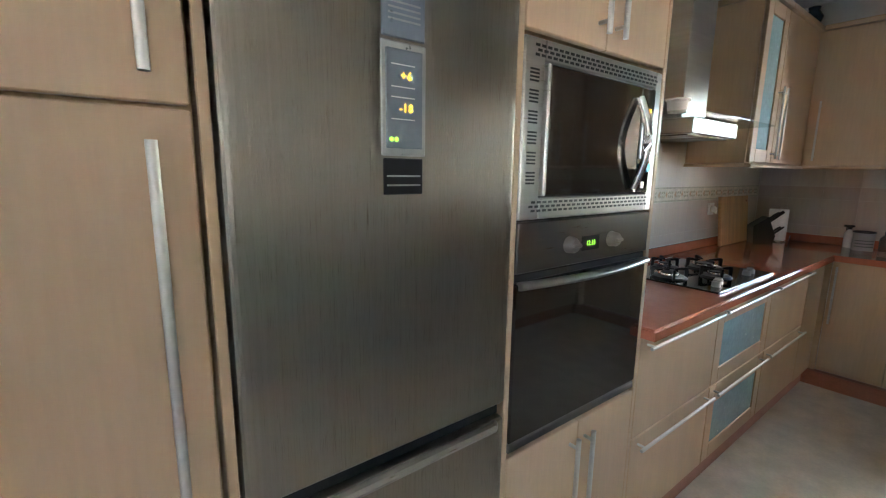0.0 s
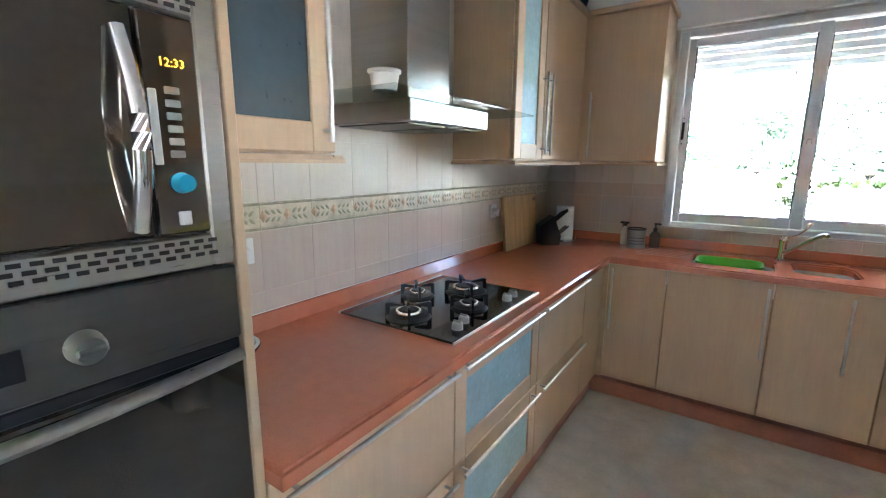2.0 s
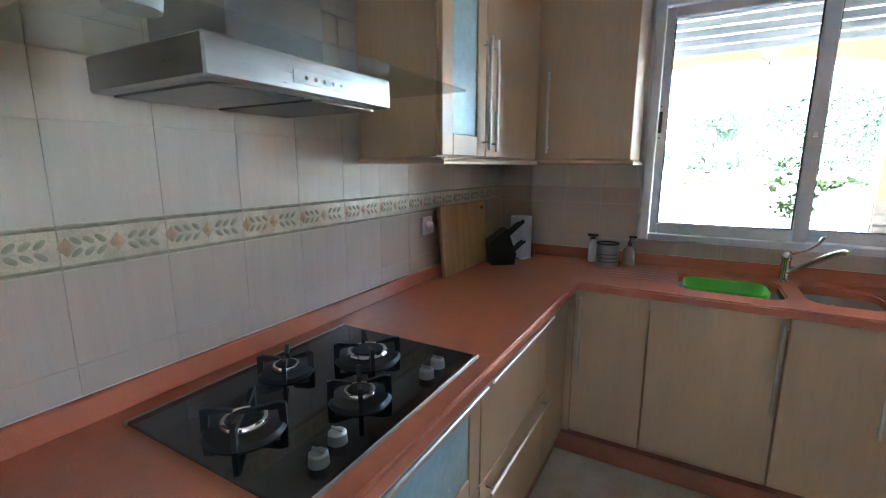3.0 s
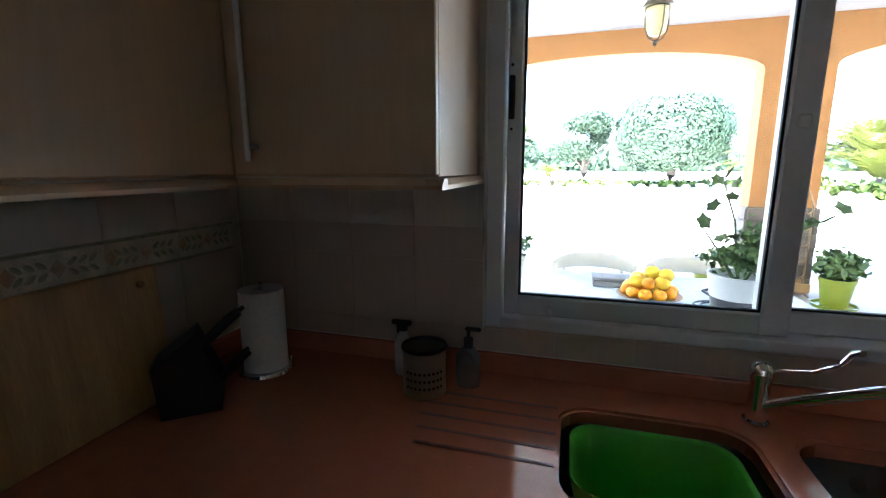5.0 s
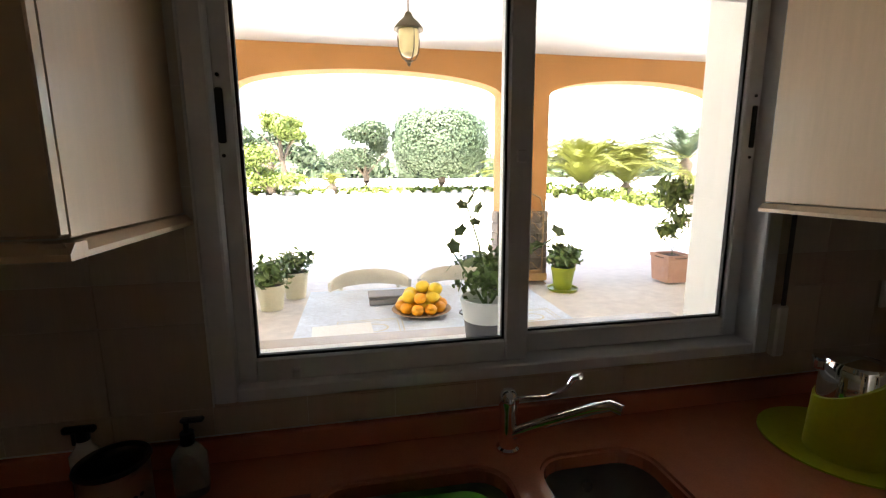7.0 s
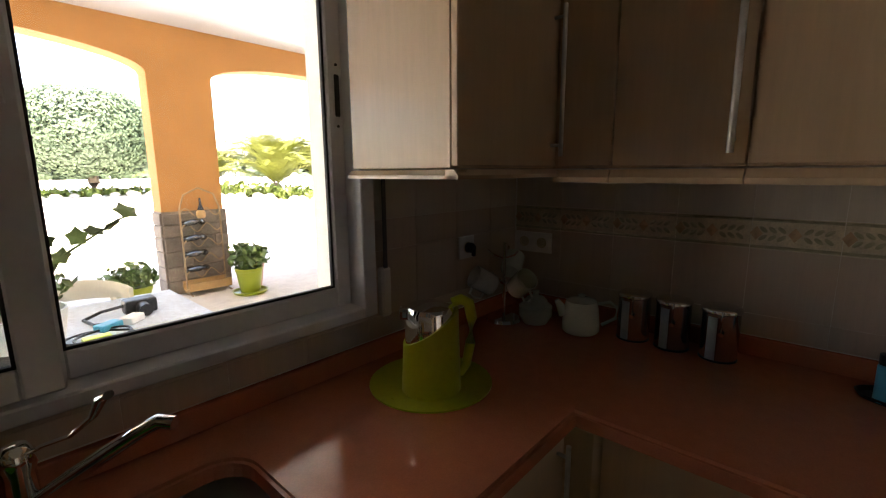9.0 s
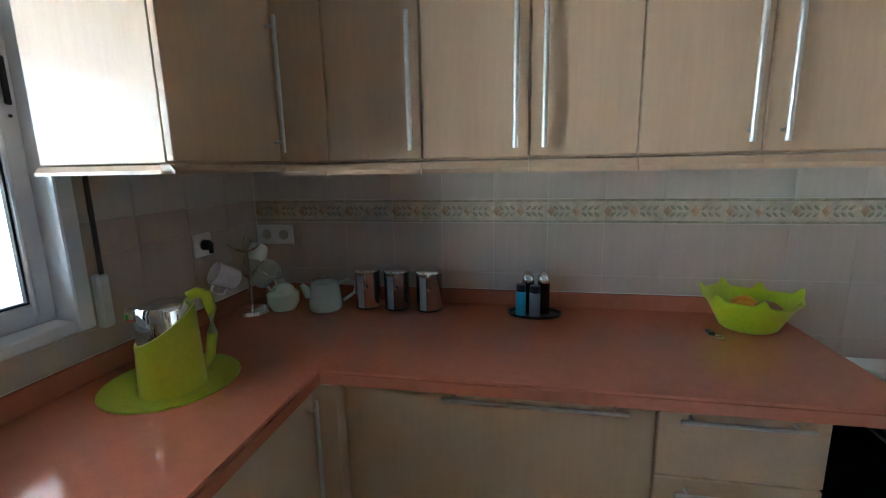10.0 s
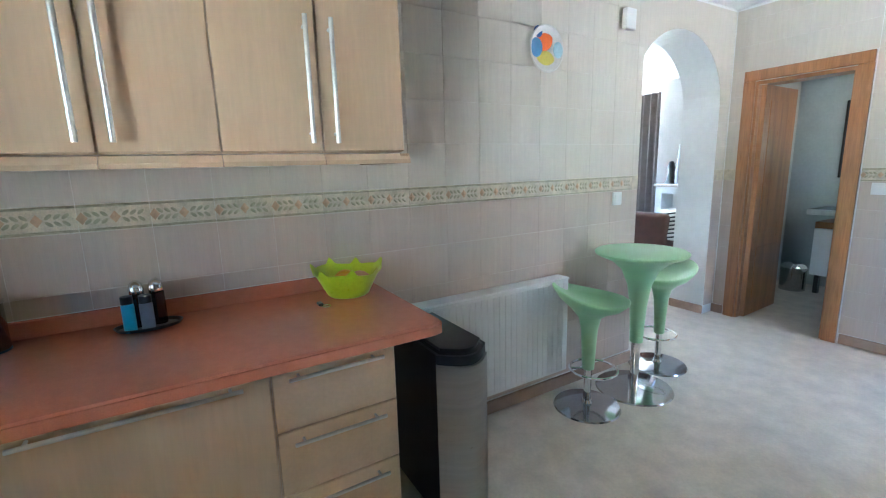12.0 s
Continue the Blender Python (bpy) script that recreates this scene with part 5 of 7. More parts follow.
# ---- floor things ----
t = thing("pedal_bin", (2.66, -2.17, 0), "steel and black pedal bin with a domed lid, shut", "bin")
bo = [(2.90, -2.285), (2.90, -2.065)] + [(2.50 - 0.07 * math.sin(math.pi * k / 10), -2.065 - 0.22 * k / 10) for k in range(11)]
part("body", prism([(2.66 + (x - 2.66) * 0.985, -2.175 + (y + 2.175) * 0.95) for x, y in bo], 0.015, 0.69), BLACK, t)
sf = [(2.497 - 0.075 * math.sin(math.pi * k / 10), -2.06 - 0.23 * k / 10) for k in range(11)]
part("steel_front", prism(sf + [(x + 0.012, -2.175 + (y + 2.175) * 0.93) for x, y in reversed(sf)], 0.03, 0.685), STEEL, t, "brushed steel wrapped front", 30)
lid = prism(bo, 0.69, 0.745)
bmesh.ops.bevel(lid, geom=[e for e in lid.edges if e.verts[0].co.z > 0.74 and e.verts[1].co.z > 0.74], offset=0.02, segments=3, affect="EDGES")
part("lid", lid, BLACK, t, "glossy black lid", 40)
part("pedal", bx(2.385, -2.21, 0.01, 2.45, -2.14, 0.03, 0.006), BLACK, t)

t = thing("radiator", (2.99, -2.7, 0.14), "white ribbed panel radiator under the tiled wall", "radiator")
part("panel", bx(2.96, -3.232, 0.165, 2.99, -2.152, 0.732, 0.008, 2), PVC, t)
for i in range(27):
    y = -2.17 - 0.039 * i
    part("rib", bx(2.9575, y - 0.036, 0.18, 2.966, y, 0.722, 0.0035), PVC, t)
part("grille", bx(2.955, -3.234, 0.734, 3.05, -2.15, 0.747, 0.003), PVC, t, "white top grille")
for y in (-2.4, -2.95):
    part("bracket", bx(2.991, y - 0.02, 0.2, 3.053, y + 0.02, 0.6), PVC, t)


def bar_stool(at, turn, seat_z, group):
    s = thing("bar_stool", (0, 0, 0), "pale green moulded bar stool on a chrome pedestal", "stool", group)
    part("base", lathe([(0, 0.028), (0.03, 0.028), (0.12, 0.018), (0.185, 0.008), (0.19, 0.0), (0, 0)], 40), CHROME_D, s, "round chrome base", 40)
    part("column", join(cyl((0, 0, 0.02), (0, 0, 0.26), 0.021, seg=18), cyl((0, 0, 0.02), (0, 0, 0.045), 0.034, 0.026, seg=18)), CHROME, s, "chrome gas column", 40)
    part("foot_ring", join(tube([(0.03 + 0.132 * math.cos(a), 0.132 * math.sin(a), 0.235) for a in (2 * math.pi * i / 28 for i in range(28))], 0.007, 8, True), cyl((0, 0, 0.235), (-0.1, 0, 0.235), 0.006, seg=8)), CHROME, s, "chrome foot ring", 40)
    bm = bmesh.new()
    rings = []
    n = 36
    for r, z, lift in ((0.026, -0.44, 0), (0.034, -0.435, 0), (0.04, -0.3, 0), (0.046, -0.2, 0), (0.062, -0.125, 0), (0.11, -0.082, 0.3), (0.172, -0.045, 0.7), (0.208, -0.004, 1.0), (0.211, 0.006, 1.0), (0.203, 0.012, 1.0), (0.165, -0.02, 0.75), (0.09, -0.046, 0.4), (0.0001, -0.052, 0)):
        ring = []
        for i in range(n):
            a = 2 * math.pi * i / n
            up = lift * (-0.042 * math.cos(a) + 0.012 * math.cos(2 * a))
            ring.append(bm.verts.new((r * math.cos(a), r * math.sin(a) * 0.95, seat_z + z + up)))
        rings.append(ring)
    for a, b in zip(rings, rings[1:]):
        for i in range(n):
            bm.faces.new((a[i], a[(i + 1) % n], b[(i + 1) % n], b[i]))
    bm.faces.new(rings[0])
    bmesh.ops.remove_doubles(bm, verts=bm.verts[:], dist=1e-4)
    bmesh.ops.recalc_face_normals(bm, faces=bm.faces[:])
    part("seat", bm, MINT, s, "pale green scooped seat", 0)
    s.matrix_basis = pose(*at, 0, 0, turn)
    return s


st = bar_stool((2.80, -3.235, 0), 232, 0.672, "bar stools")
copy_thing(st, pose(2.90, -4.06, 0, 0, 0, 75))
t = thing("bar_table", (2.785, -3.645, 0), "round pale green bar table on a chrome pedestal", "table")
part("base", lathe([(0, 0.03), (0.03, 0.03), (0.15, 0.018), (0.225, 0.008), (0.23, 0.0), (0, 0)], 44, (2.785, -3.645, 0)), CHROME_D, t, "round chrome base", 40)
part("column", cyl((2.785, -3.645, 0.02), (2.785, -3.645, 0.42), 0.026, seg=20), CHROME, t, "chrome column", 40)
part("tabletop", lathe([(0, 0.31), (0.038, 0.31), (0.042, 0.42), (0.05, 0.55), (0.068, 0.67), (0.105, 0.765), (0.165, 0.82), (0.235, 0.85), (0.258, 0.862), (0.262, 0.874), (0.254, 0.88), (0, 0.877)], 48, (2.785, -3.645, 0)), MINT, t, "pale green moulded top and trumpet stem", 40)

# ---- on the walls ----
t = thing("wall_plate", (3.055, -3.10, 2.005), "painted ceramic plate hung on the tiles", "plate")
PM = Matrix.Translation((3.052, -3.10, 2.005)) @ Matrix.Rotation(radians(-90), 4, "Y") @ Matrix.Scale(1.16, 4)
part("plate", moved(lathe([(0, 0.006), (0.06, 0.006), (0.10, 0.02), (0.105, 0.018), (0.07, 0.0), (0, 0)], 40), PM), CERAMIC, t, "", 40)
for k, (u, v, r, sx, m) in enumerate(((0.045, 0.012, 0.054, 1.0, mat("plate_orange", (0.85, 0.16, 0.03), 0.25)), (-0.052, 0.0, 0.056, 0.8, mat("plate_yellow", (0.72, 0.66, 0.14), 0.25)), (0.0, 0.065, 0.035, 1.2, mat("plate_blue", (0.10, 0.26, 0.50), 0.25)),
                                   (0.0, -0.068, 0.03, 1.2, mat("plate_pale", (0.45, 0.66, 0.72), 0.25)), (0.07, 0.05, 0.025, 1, mat("plate_navy", (0.06, 0.12, 0.3), 0.25)))):
    part("painted_patch", moved(lathe([(0, 0.0015), (r, 0.0015), (r, 0.0)], 24, (0, 0, 0.0075 + 0.0009 * k + (0.008 if abs(v) > 0.06 else 0)), sx, 1.0), PM @ Matrix.Translation((u, v, 0))), m, t)
def switch(m, label):
    s = thing("light_switch", m.translation, label, "switch")
    p = part("plate", moved(bx(0.0005, -0.042, -0.042, 0.009, 0.042, 0.042, 0.003, 2), m), PVC, s)
    part("rocker", moved(bx(0.009, -0.028, -0.03, 0.013, 0.028, 0.03, 0.002), m), PVC, s)
switch(Matrix.Translation((3.0525, -3.745, 1.17)) @ EAST, "white light switch on the tiled wall")
switch(Matrix.Translation((2.26, YD + 0.0075, 1.17)) @ Matrix.Rotation(radians(90), 4, "Z"), "white light switch beside the door")
t = thing("door_chime", (3.05, -3.76, 2.24), "small white door chime box high on the wall", "chime")
part("box", bx(3.015, -3.81, 2.18, 3.0515, -3.72, 2.30, 0.008, 2), PVC, t)

# ---- door ----
d1 = thing("door_1", (DX0, YD, 0), "varnished wooden door standing open into the washroom", "door", kind="structure")
part("door_frame", join(bx(DX0 - 0.075, YD + 0.0085, 0, DX0 + 0.012, YD + 0.027, DZ + 0.0), bx(DX1 - 0.012, YD + 0.0085, 0, DX1 + 0.075, YD + 0.027, DZ + 0.0), bx(DX0 - 0.075, YD + 0.0085, DZ + 0.001, DX1 + 0.075, YD + 0.029, DZ + 0.085, 0.004),
     bx(DX0 + 0.001, YD - 0.165, 0, DX0 + 0.03, YD + 0.008, DZ - 0.001), bx(DX1 - 0.03, YD - 0.165, 0, DX1 - 0.001, YD + 0.008, DZ - 0.001), bx(DX0 + 0.03, YD - 0.165, DZ - 0.03, DX1 - 0.03, YD + 0.008, DZ - 0.001)), DOORWOOD, d1)
LM = Matrix.Translation((DX1 - 0.056, YD - 0.03, 0.01)) @ Matrix.Rotation(radians(-88), 4, "Z")
leaf = part("leaf", moved(bx(0, -0.02, 0, 0.62, 0.02, 1.98, 0.003), LM), DOORWOOD, d1, "panelled brown door leaf")
for z0, z1 in ((0.12, 0.62), (0.74, 1.86)):
    for sgn in (-1, 1):
        part("panel", moved(bx(0.1, sgn * 0.02, z0, 0.52, sgn * 0.026, z1, 0.005, 2), LM), DOORWOOD, leaf)
part("handle", moved(tube([(0.57, 0.02, 1.0), (0.57, 0.06, 1.0), (0.46, 0.062, 1.0)], 0.008, 8), LM), CHROME, leaf, "steel lever handle", 40)

# ---- washroom and living room, seen through the openings ----
t = thing("washroom_bin", (3.2, -6.9, 0), "small chrome pedal bin on the washroom floor", "bin")
part("body", lathe([(0, 0), (0.115, 0), (0.115, 0.24), (0, 0.24)], 28, (3.2, -6.9, 0)), CHROME_D, t, "", 40)
part("lid", lathe([(0.117, 0.242), (0.10, 0.275), (0.05, 0.30), (0, 0.305)], 28, (3.2, -6.9, 0)), CHROME, t, "", 40)
t = thing("vanity_unit", (2.75, -7.0, 0), "white washroom vanity with a basin on dark legs", "vanity")
part("cabinet", bx(2.45, -7.24, 0.2, 3.05, -6.85, 0.68, 0.005), PVC, t)
part("basin", bx(2.42, -7.245, 0.82, 3.12, -6.8, 0.88, 0.02, 3), CERAMIC, t)
part("shelf", bx(2.45, -7.24, 0.685, 3.05, -6.86, 0.75), DOORWOOD, t)
for x in (2.5, 3.0):
    part("leg", bx(x - 0.02, -6.95, 0.0, x + 0.02, -6.9, 0.2), BLACK, t)
t = thing("washroom_mirror", (2.75, -7.24, 1.16), "dark framed wall mirror in the washroom", "mirror")
part("frame", bx(2.5, -7.248, 1.18, 3.04, -7.22, 1.95, 0.006), BLACK, t)
part("glass", bx(2.54, -7.219, 1.22, 3.0, -7.216, 1.91), OVENGLASS, t, "dark mirror glass")
t = thing("fireplace", (4.9, -7.8, 0), "white plastered fireplace with a mantel shelf and niche", "fireplace")
part("breast", join(bx(4.4, LY + 0.002, 0, 4.92, -7.6, 1.02), bx(5.22, LY + 0.002, 0, 5.30, -7.6, 1.02), bx(4.92, LY + 0.002, 0.92, 5.22, -7.6, 1.02), bx(4.92, LY + 0.002, 0.0, 5.22, -7.6, 0.68), bx(4.92, LY + 0.002, 0.68, 5.22, -7.9, 0.92)), WHITE, t)
part("mantel", bx(4.36, LY + 0.002, 1.021, 5.33, -7.56, 1.062, 0.008), FLOOR, t, "pale stone mantel")
t = thing("figurine", (5.08, -7.7, 1.062), "dark ornamental figures on the mantel", "ornament")
part("figure", lathe([(0, 0), (0.09, 0), (0.06, 0.06), (0.045, 0.16), (0.06, 0.24), (0.035, 0.32), (0, 0.34)], 16, (5.15, -7.7, 1.063)), BLACK, t, "", 50)
part("vase", lathe([(0, 0), (0.07, 0), (0.05, 0.2), (0.035, 0.45), (0.03, 0.56), (0, 0.57)], 14, (5.03, -7.72, 1.063)), PANELGREY, t, "tall grey vase", 50)
t = thing("sofa", (4.9, -6.1, 0), "brown leather sofa with a patterned cushion", "sofa")
part("seat", bx(4.2, -6.9, 0.08, 5.9, -6.2, 0.42, 0.05, 3), SOFA, t, "", 40)
part("backrest", bx(4.12, -6.22, 0.08, 5.9, -6.0, 0.80, 0.06, 3), SOFA, t, "", 40)
part("arm", bx(3.98, -6.9, 0.05, 4.19, -6.23, 0.62, 0.05, 3), SOFA, t, "", 40)
CM = Matrix.Translation((4.08, -6.12, 0.68)) @ Matrix.Rotation(radians(10), 4, "X")
t = thing("cushion", (4.08, -6.12, 0.5), "black and white striped scatter cushion on the sofa", "cushion")
part("cushion", moved(bx(-0.11, -0.05, -0.18, 0.11, 0.05, 0.18, 0.045, 3), CM), CERAMIC, t, "", 40)
for k in range(7):
    part("stripe", moved(bx(-0.09, 0.0502, -0.15 + 0.045 * k, 0.09, 0.053, -0.13 + 0.045 * k, 0.001), CM @ Matrix.Rotation(radians(12), 4, "Y")), BLACK, t, "black stripe")
t = thing("curtain", (5.6, -7.7, 0.05), "long grey curtain hanging beside the fireplace", "curtain")
cv = bmesh.new()
cols = [(5.40 + 0.02 * i, -7.72 + 0.03 * math.sin(i * 1.1)) for i in range(28)]
lo = [cv.verts.new((x, y, 0.02)) for x, y in cols]
hi = [cv.verts.new((x, y, 2.42)) for x, y in cols]
for i in range(27):
    cv.faces.new((lo[i], lo[i + 1], hi[i + 1], hi[i]))
bmesh.ops.solidify(cv, geom=cv.faces[:], thickness=0.006)
part("cloth", cv, mat("grey_cloth", (0.20, 0.17, 0.155), 0.9, var=0.1, bump=0.1), t, "", 50)

# ---- porch things ----
t = thing("porch_lantern", (1.55, 2.35, PH), "bronze hanging lantern with an amber glass globe", "lantern")
lx, ly, lz = 1.563, 2.36, 2.305
part("rod", cyl((lx, ly, lz + 0.36), (lx, ly, PH), 0.005, seg=8), BRONZE, t)
part("cap", lathe([(0, 0.375), (0.02, 0.37), (0.035, 0.335), (0.075, 0.30), (0.082, 0.29), (0.105, 0.262), (0.108, 0.252), (0.09, 0.252), (0, 0.258)], 28, (lx, ly, lz)), BRONZE, t, "bronze tiered cap", 40)
part("globe", lathe([(0.072, 0.25), (0.072, 0.16), (0.06, 0.09), (0.03, 0.07), (0, 0.068)], 24, (lx, ly, lz)), LAMPGLASS, t, "amber ribbed glass", 40)
for k in range(4):
    a = radians(90 * k + 20)
    part("rib", tube([(lx + r * math.cos(a), ly + r * math.sin(a), lz + z) for r, z in ((0.084, 0.26), (0.086, 0.18), (0.08, 0.11), (0.05, 0.055), (0.012, 0.035))], 0.005, 6), BRONZE, t, "", 50)
part("finial", lathe([(0.03, 0.042), (0.014, 0.03), (0.016, 0.015), (0, 0)], 14, (lx, ly, lz)), BRONZE, t, "", 40)

TZ = 0.75
t = thing("patio_table", (1.55, 1.5, PZ), "patio table covered with a pale printed tablecloth", "table")
part("tabletop", bx(0.84, 1.0, TZ - 0.04, 2.28, 1.98, TZ - 0.004, 0.01), RESIN, t)
for x in (0.92, 2.2):
    for y in (1.08, 1.9):
        part("leg", bx(x - 0.03, y - 0.03, PZ, x + 0.03, y + 0.03, TZ - 0.04, 0.005), RESIN, t)
cloth = solid("tablecloth", join(bx(0.825, 0.985, TZ - 0.003, 2.295, 1.995, TZ, 0.001), bx(0.822, 0.98, TZ - 0.16, 0.826, 2.0, TZ - 0.001), bx(2.294, 0.98, TZ - 0.16, 2.298, 2.0, TZ - 0.001), bx(0.826, 1.995, TZ - 0.16, 2.294, 1.999, TZ - 0.001), bx(0.826, 0.981, TZ - 0.16, 2.294, 0.985, TZ - 0.001)), CLOTH, "pale printed oilcloth hanging over the patio table", "tablecloth")
for px, py in ((2.06, 1.2), (1.2, 1.2)):
    for q in (0.0, 0.022):
        frame_pts = [(px - 0.17 + q, py - 0.13 + q), (px + 0.17 - q, py - 0.13 + q), (px + 0.17 - q, py + 0.13 - q), (px - 0.17 + q, py + 0.13 - q)]
        part("printed_line", tube([(a, b, TZ + 0.0005) for a, b in frame_pts], 0.004, 4, True, flat=0.2), POT_C, cloth, "beige printed border")
    part("printed_oval", tube([(px + 0.09 * math.cos(a), py + 0.06 * math.sin(a), TZ + 0.0005) for a in (2 * math.pi * k / 28 for k in range(28))], 0.005, 4, True, flat=0.2), POT_C, cloth, "beige printed oval")


def patio_chair(x, y, turn):
    s = thing("patio_chair", (0, 0, 0), "beige resin patio chair with a curved back", "chair", "chairs at the patio table")
    part("seat", bx(-0.22, -0.22, 0.42, 0.22, 0.2, 0.45, 0.015, 2), RESIN, s)
    for sx in (-0.19, 0.19):
        part("leg", cyl((sx, -0.18, 0), (sx, -0.18, 0.42), 0.018, seg=8), RESIN, s)
        part("leg", cyl((sx * 1.05, 0.24, 0), (sx, 0.19, 0.42), 0.018, seg=8), RESIN, s)
        part("back_post", tube([(sx, 0.19, 0.44), (sx * 1.02, 0.24, 0.66), (sx * 1.05, 0.26, 0.84)], 0.014, 8), RESIN, s)
    arc = [(0.27 * math.sin(a), 0.02 + 0.25 * math.cos(a), 0.82 + 0.03 * math.cos(a)) for a in (radians(-75 + 10 * k) for k in range(16))]
    bb = bmesh.new()
    loops = []
    for k, (px, py, pz) in enumerate(arc):
        hh = 0.055 * math.sin(math.pi * (k + 1.5) / 18) ** 0.4
        loops.append([bb.verts.new((px * q, 0.02 + (py - 0.02) * q, pz + w)) for q, w in ((1.0, -hh), (1.04, -hh * 0.8), (1.05, hh * 0.8), (1.0, hh), (0.96, hh * 0.8), (0.96, -hh * 0.8))])
    for la, lb in zip(loops, loops[1:]):
        for k in range(6):
            bb.faces.new((la[k], la[(k + 1) % 6], lb[(k + 1) % 6], lb[k]))
    bb.faces.new(loops[0])
    bb.faces.new(loops[-1])
    bmesh.ops.recalc_face_normals(bb, faces=bb.faces[:])
    part("back_rail", bb, RESIN, s, "", 50)
    s.matrix_basis = pose(x, y, PZ, 0, 0, turn)
    return s


pc = patio_chair(1.22, 1.78, 0)
copy_thing(pc, pose(1.80, 1.76, PZ, 0, 0, -4))
t = thing("fruit_platter", (1.495, 1.40, TZ), "shallow dark dish heaped with lemons and oranges", "dish")
part("dish", lathe([(0, 0.004), (0.10, 0.004), (0.165, 0.03), (0.17, 0.028), (0.11, 0.0), (0, 0)], 36, (1.495, 1.40, TZ)), IRON, t, "", 40)
fr_pts = [(0.115 * math.cos(a), 0.115 * math.sin(a), 0.05) for a in (2 * math.pi * i / 10 for i in range(10))] + [(0.05 * math.cos(a), 0.05 * math.sin(a), 0.05) for a in (1, 3.1, 5.2)] \
    + [(0.075 * math.cos(a), 0.075 * math.sin(a), 0.105) for a in (2 * math.pi * i / 6 + 0.3 for i in range(6))] + [(0.01, 0.01, 0.15), (0.075, -0.03, 0.145)]
for i, (dx, dy, dz) in enumerate(fr_pts):
    lemon = i in (1, 4, 10, 12, 13, 15, 16, 18, 19, 20)
    ball("lemon" if lemon else "orange", (1.495 + dx, 1.40 + dy, TZ + dz), 0.042 if lemon else 0.036, FRUIT_L if lemon else FRUIT_O, "ripe yellow lemon on the platter" if lemon else "small orange fruit on the platter", "fruit", group="fruit on the patio platter")
t = thing("storage_tin", (1.32, 1.66, TZ), "flat grey box lying on the patio table", "box")
part("box", bx(1.205, 1.585, TZ + 0.001, 1.43, 1.73, TZ + 0.04, 0.006), CARD, t)
part("lid", bx(1.2, 1.58, TZ + 0.042, 1.435, 1.735, TZ + 0.06, 0.008, 2), CARD, t)
solid("paper_sheet", moved(bx(-0.15, -0.105, 0, 0.15, 0.105, 0.003), Matrix.Translation((1.06, 1.17, TZ + 0.001)) @ Matrix.Rotation(radians(4), 4, "Z")), PAPER, "white sheet of paper lying on the tablecloth", "paper")
t = thing("camera_bag", (2.05, 1.62, TZ), "black strap and small camera lying on the table", "camera")
part("body", bx(1.98, 1.56, TZ + 0.001, 2.12, 1.66, TZ + 0.075, 0.015, 2), BLACK, t)
part("lens", cyl((2.05, 1.56, TZ + 0.035), (2.05, 1.49, TZ + 0.035), 0.03, seg=18), BLACK, t)
part("strap", tube([(1.98, 1.6, TZ + 0.05), (1.9, 1.68, TZ + 0.02), (1.82, 1.62, TZ + 0.01), (1.84, 1.5, TZ + 0.01), (1.94, 1.46, TZ + 0.01)], 0.008, 6), BLACK, t, "", 50)
t = thing("cable_coil", (1.80, 1.32, TZ), "black cable coil with a lime green gadget", "cable")
part("coil", tube([(1.83 + (0.11 + 0.02 * math.sin(1.5 * a)) * math.cos(a), 1.31 + (0.09 + 0.015 * math.cos(1.5 * a)) * math.sin(a), TZ + 0.009 + 0.004 * math.sin(1.5 * a)) for a in (4 * math.pi * i / 72 for i in range(72))], 0.005, 6, True), BLACK, t, "", 50)
part("gadget", bx(1.76, 1.24, TZ + 0.001, 1.86, 1.30, TZ + 0.025, 0.01, 2), LIME, t)
part("label_packet", moved(bx(-0.045, -0.03, 0, 0.045, 0.03, 0.035, 0.004), Matrix.Translation((1.98, 1.45, TZ + 0.001)) @ Matrix.Rotation(0.7, 4, "Z")), PAPER, t, "white packet")
part("packet", moved(bx(-0.05, -0.03, 0, 0.05, 0.03, 0.03, 0.004), Matrix.Translation((1.88, 1.42, TZ + 0.001)) @ Matrix.Rotation(0.5, 4, "Z")), BLUELABEL, t)


# ---- plants ----
def leaf_mesh(points, normals, size, seed, aspect=1.8):
    """Loose pointed leaves at points, each a folded quad."""
    rng = np.random.default_rng(seed)
    n = len(points)
    d = normals + rng.normal(0, 0.6, (n, 3))
    d /= np.linalg.norm(d, axis=1)[:, None]
    u = np.cross(d, rng.normal(0, 1, (n, 3)))
    u /= np.linalg.norm(u, axis=1)[:, None]
    v = np.cross(d, u)
    s = size * rng.uniform(0.6, 1.3, n)[:, None]
    a, b = u * s * aspect / 2, v * s / 2
    vs = np.stack([points - a, points + b + d * s * 0.12, points + a, points - b + d * s * 0.12], 1).reshape(-1, 3)
    return vs, [(4 * i, 4 * i + 1, 4 * i + 2, 4 * i + 3) for i in range(n)]


def cloud(c, rad, n, seed, inner=0.75, rough=0.12, box=2.0):
    """Points near the skin of a lumpy, slightly boxy ellipsoid, with their outward directions."""
    rng = np.random.default_rng(seed)
    d = rng.normal(0, 1, (n, 3))
    d /= (np.abs(d) ** box).sum(1)[:, None] ** (1 / box)
    lump = np.array([1 + rough * noise.noise(Vector(q * 2.2) + Vector((seed, 0, 0))) + rough * 0.6 * noise.noise(Vector(q * 5) + Vector((0, seed, 0))) for q in d])
    r = (inner + (1 - inner) * rng.uniform(0, 1, n)) * lump
    return np.array(c) + d * r[:, None] * np.array(rad), d


